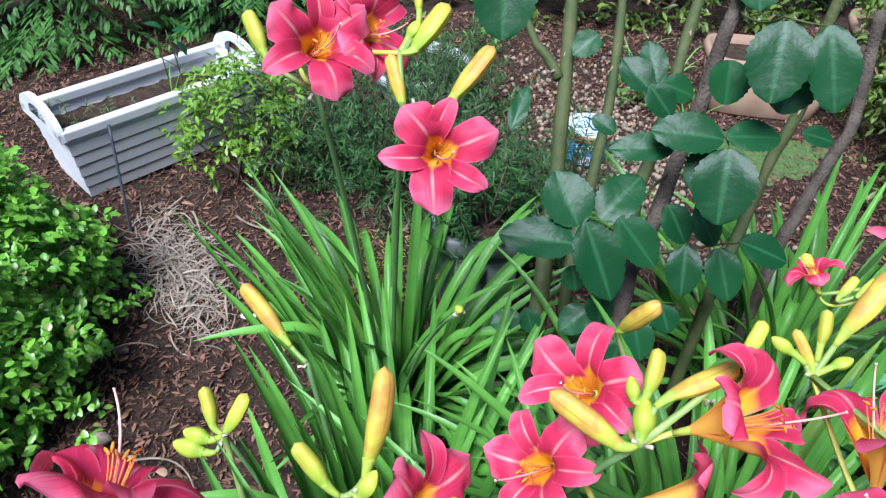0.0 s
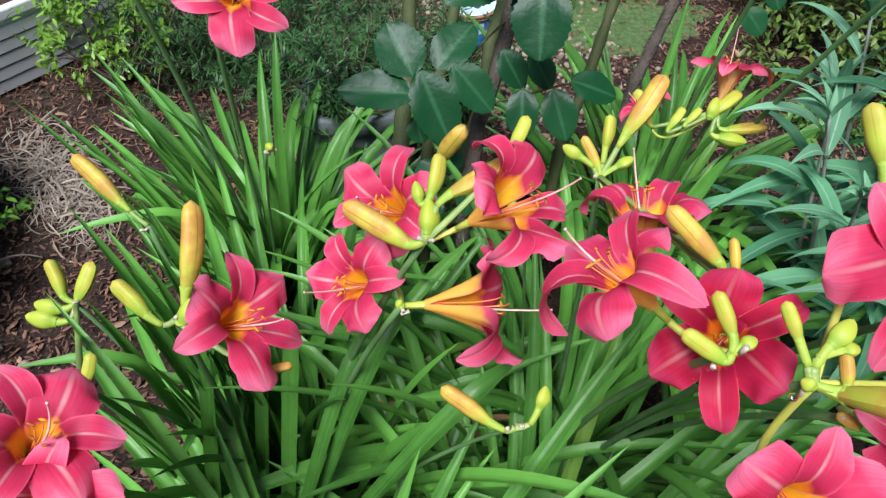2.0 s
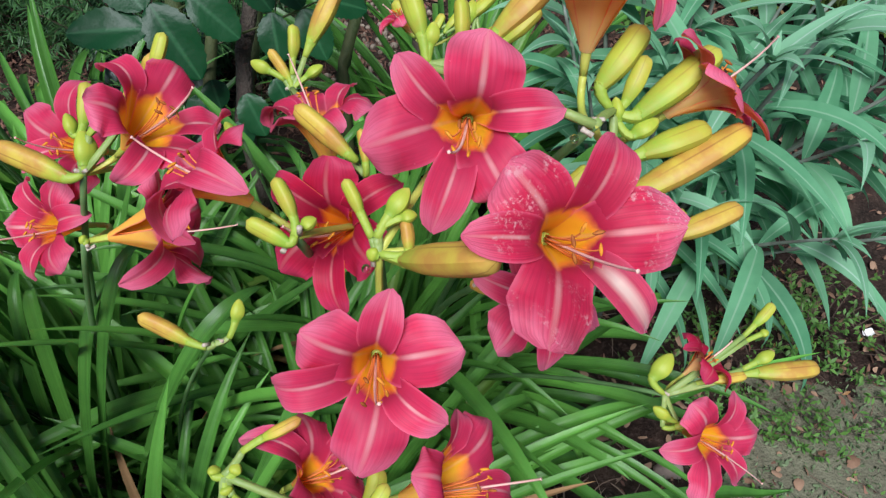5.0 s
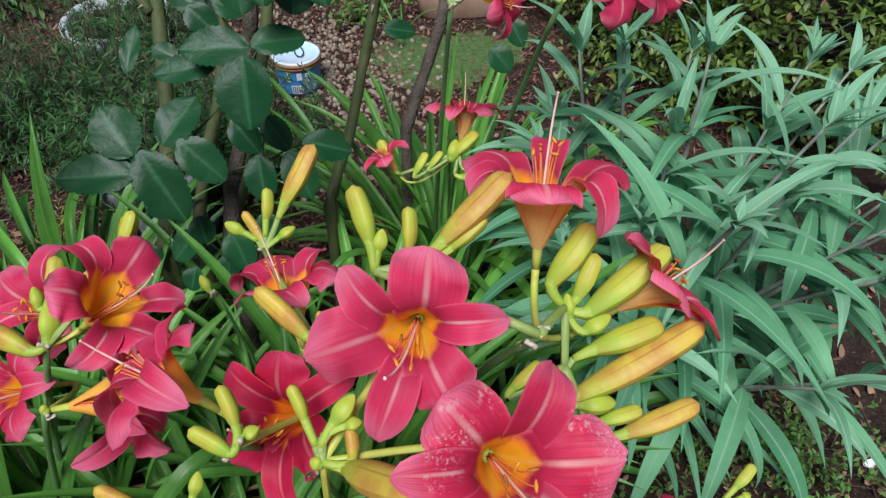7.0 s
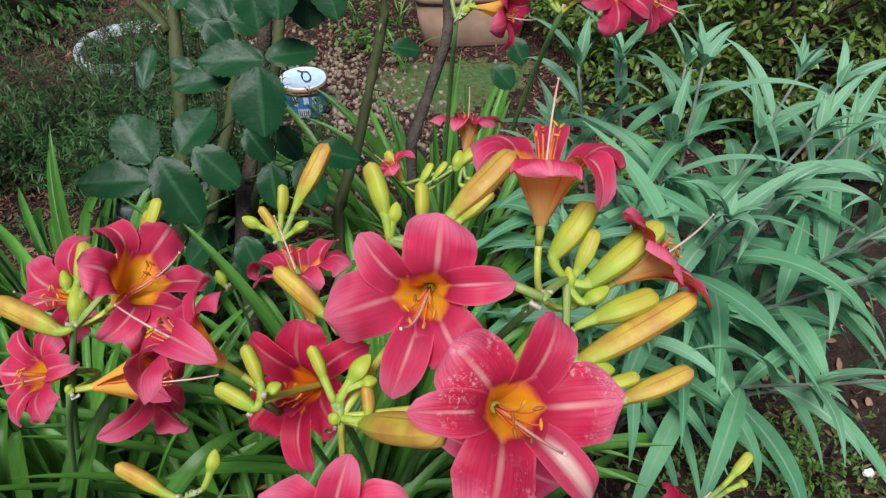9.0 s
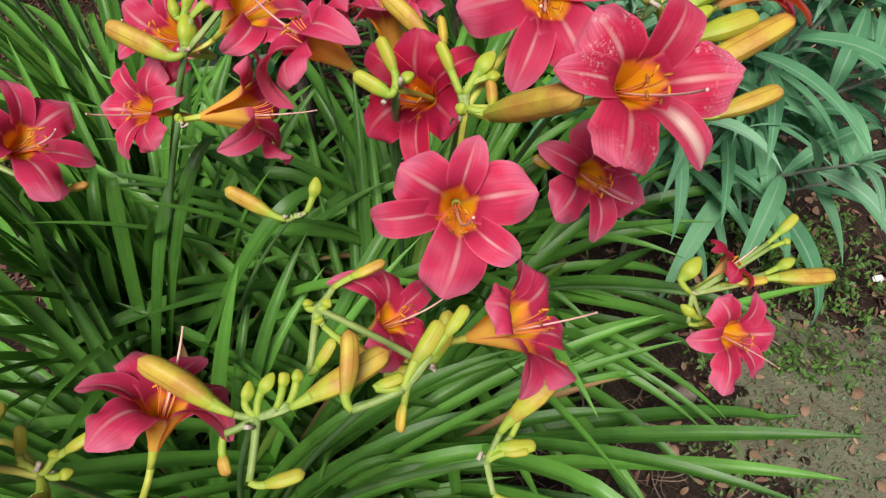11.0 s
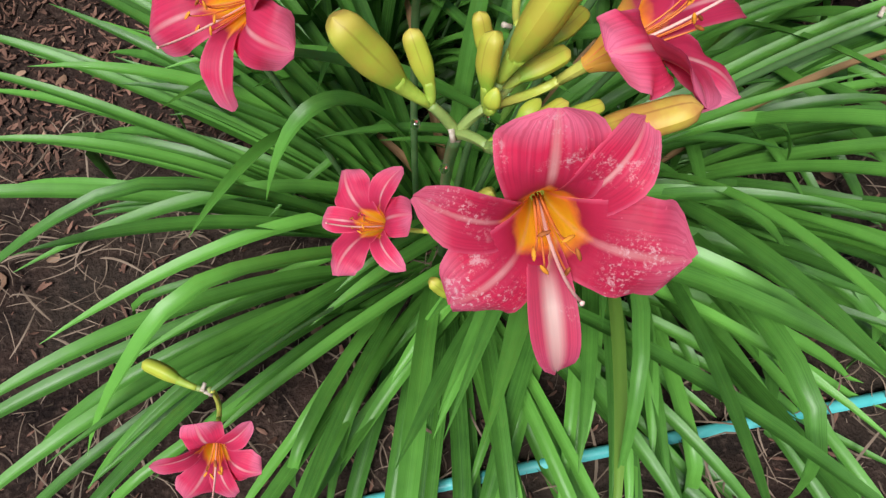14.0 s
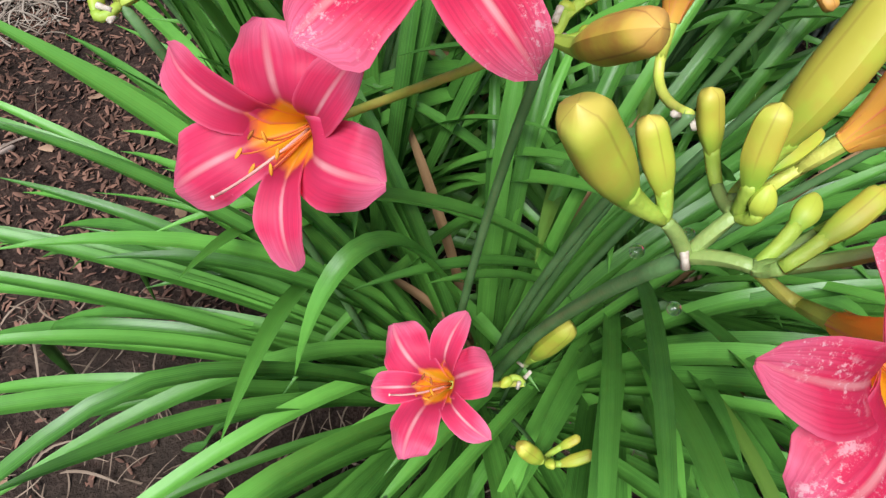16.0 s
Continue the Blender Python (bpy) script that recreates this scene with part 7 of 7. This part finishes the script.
STONE = plain_material("stone", (0.12, 0.09, 0.07), (0.3, 0.24, 0.19), 30, 0.85)
for i, (x, y, r) in enumerate(((-0.62, 0.79, 0.022), (-0.55, 0.75, 0.014), (-0.66, 1.02, 0.016), (0.9, 0.2, 0.02), (0.82, 0.14, 0.026), (-0.3, 0.2, 0.014))):
    make_stone(x, y, r, i + 1)


def make_twig(pts, r):
    tagged(part("twig", Build().tube(bezier(*pts, 14), np.linspace(r, r * 0.5, 14), 6), TWIG_PALE), "thin bare dead twig lying on the ground", "twig", "twigs")


TWIG_PALE = plain_material("pale_twig", (0.12, 0.09, 0.065), (0.3, 0.24, 0.18), 40, 0.85)
make_twig(((-0.52, 1.5, 0.01), (-0.45, 1.4, 0.035), (-0.3, 1.42, 0.012)), 0.004)
make_twig(((-0.72, 0.95, 0.01), (-0.66, 1.05, 0.03), (-0.58, 1.02, 0.012)), 0.003)
make_twig(((-0.62, 0.7, 0.01), (-0.45, 0.8, 0.03), (-0.4, 0.66, 0.012)), 0.003)
make_twig(((0.98, 0.24, 0.012), (1.02, 0.2, 0.025), (1.06, 0.13, 0.012)), 0.003)
make_twig(((-0.35, 1.75, 0.2), (-0.4, 1.66, 0.12), (-0.42, 1.55, 0.012)), 0.003)


def make_drops():
    """Clear water drops left by the rain on stalks and leaves."""
    mt, nt, bs = material("water", 0.02, 0.5)
    bs.inputs["Transmission Weight"].default_value = 1.0
    bs.inputs["IOR"].default_value = 1.33
    return mt


WATER = make_drops()
for x, y, z in ((0.008, -0.148, 0.632), (0.05, -0.13, 0.6), (0.02, -0.165, 0.61), (0.36, 0.1, 0.785), (0.5, 0.12, 0.84)):
    k, l = np.linspace(0, 2 * math.pi, 13), np.linspace(-math.pi / 2, math.pi / 2, 8)
    p = np.stack([x + 0.003 * np.cos(l)[:, None] * np.cos(k), y + 0.003 * np.cos(l)[:, None] * np.sin(k), z + 0.003 * np.sin(l)[:, None] * np.ones(13)], -1)
    tagged(part("water_drop", Build().grid(p), WATER), "clear round water drop hanging on a lily stalk", "water drop", "water drops")
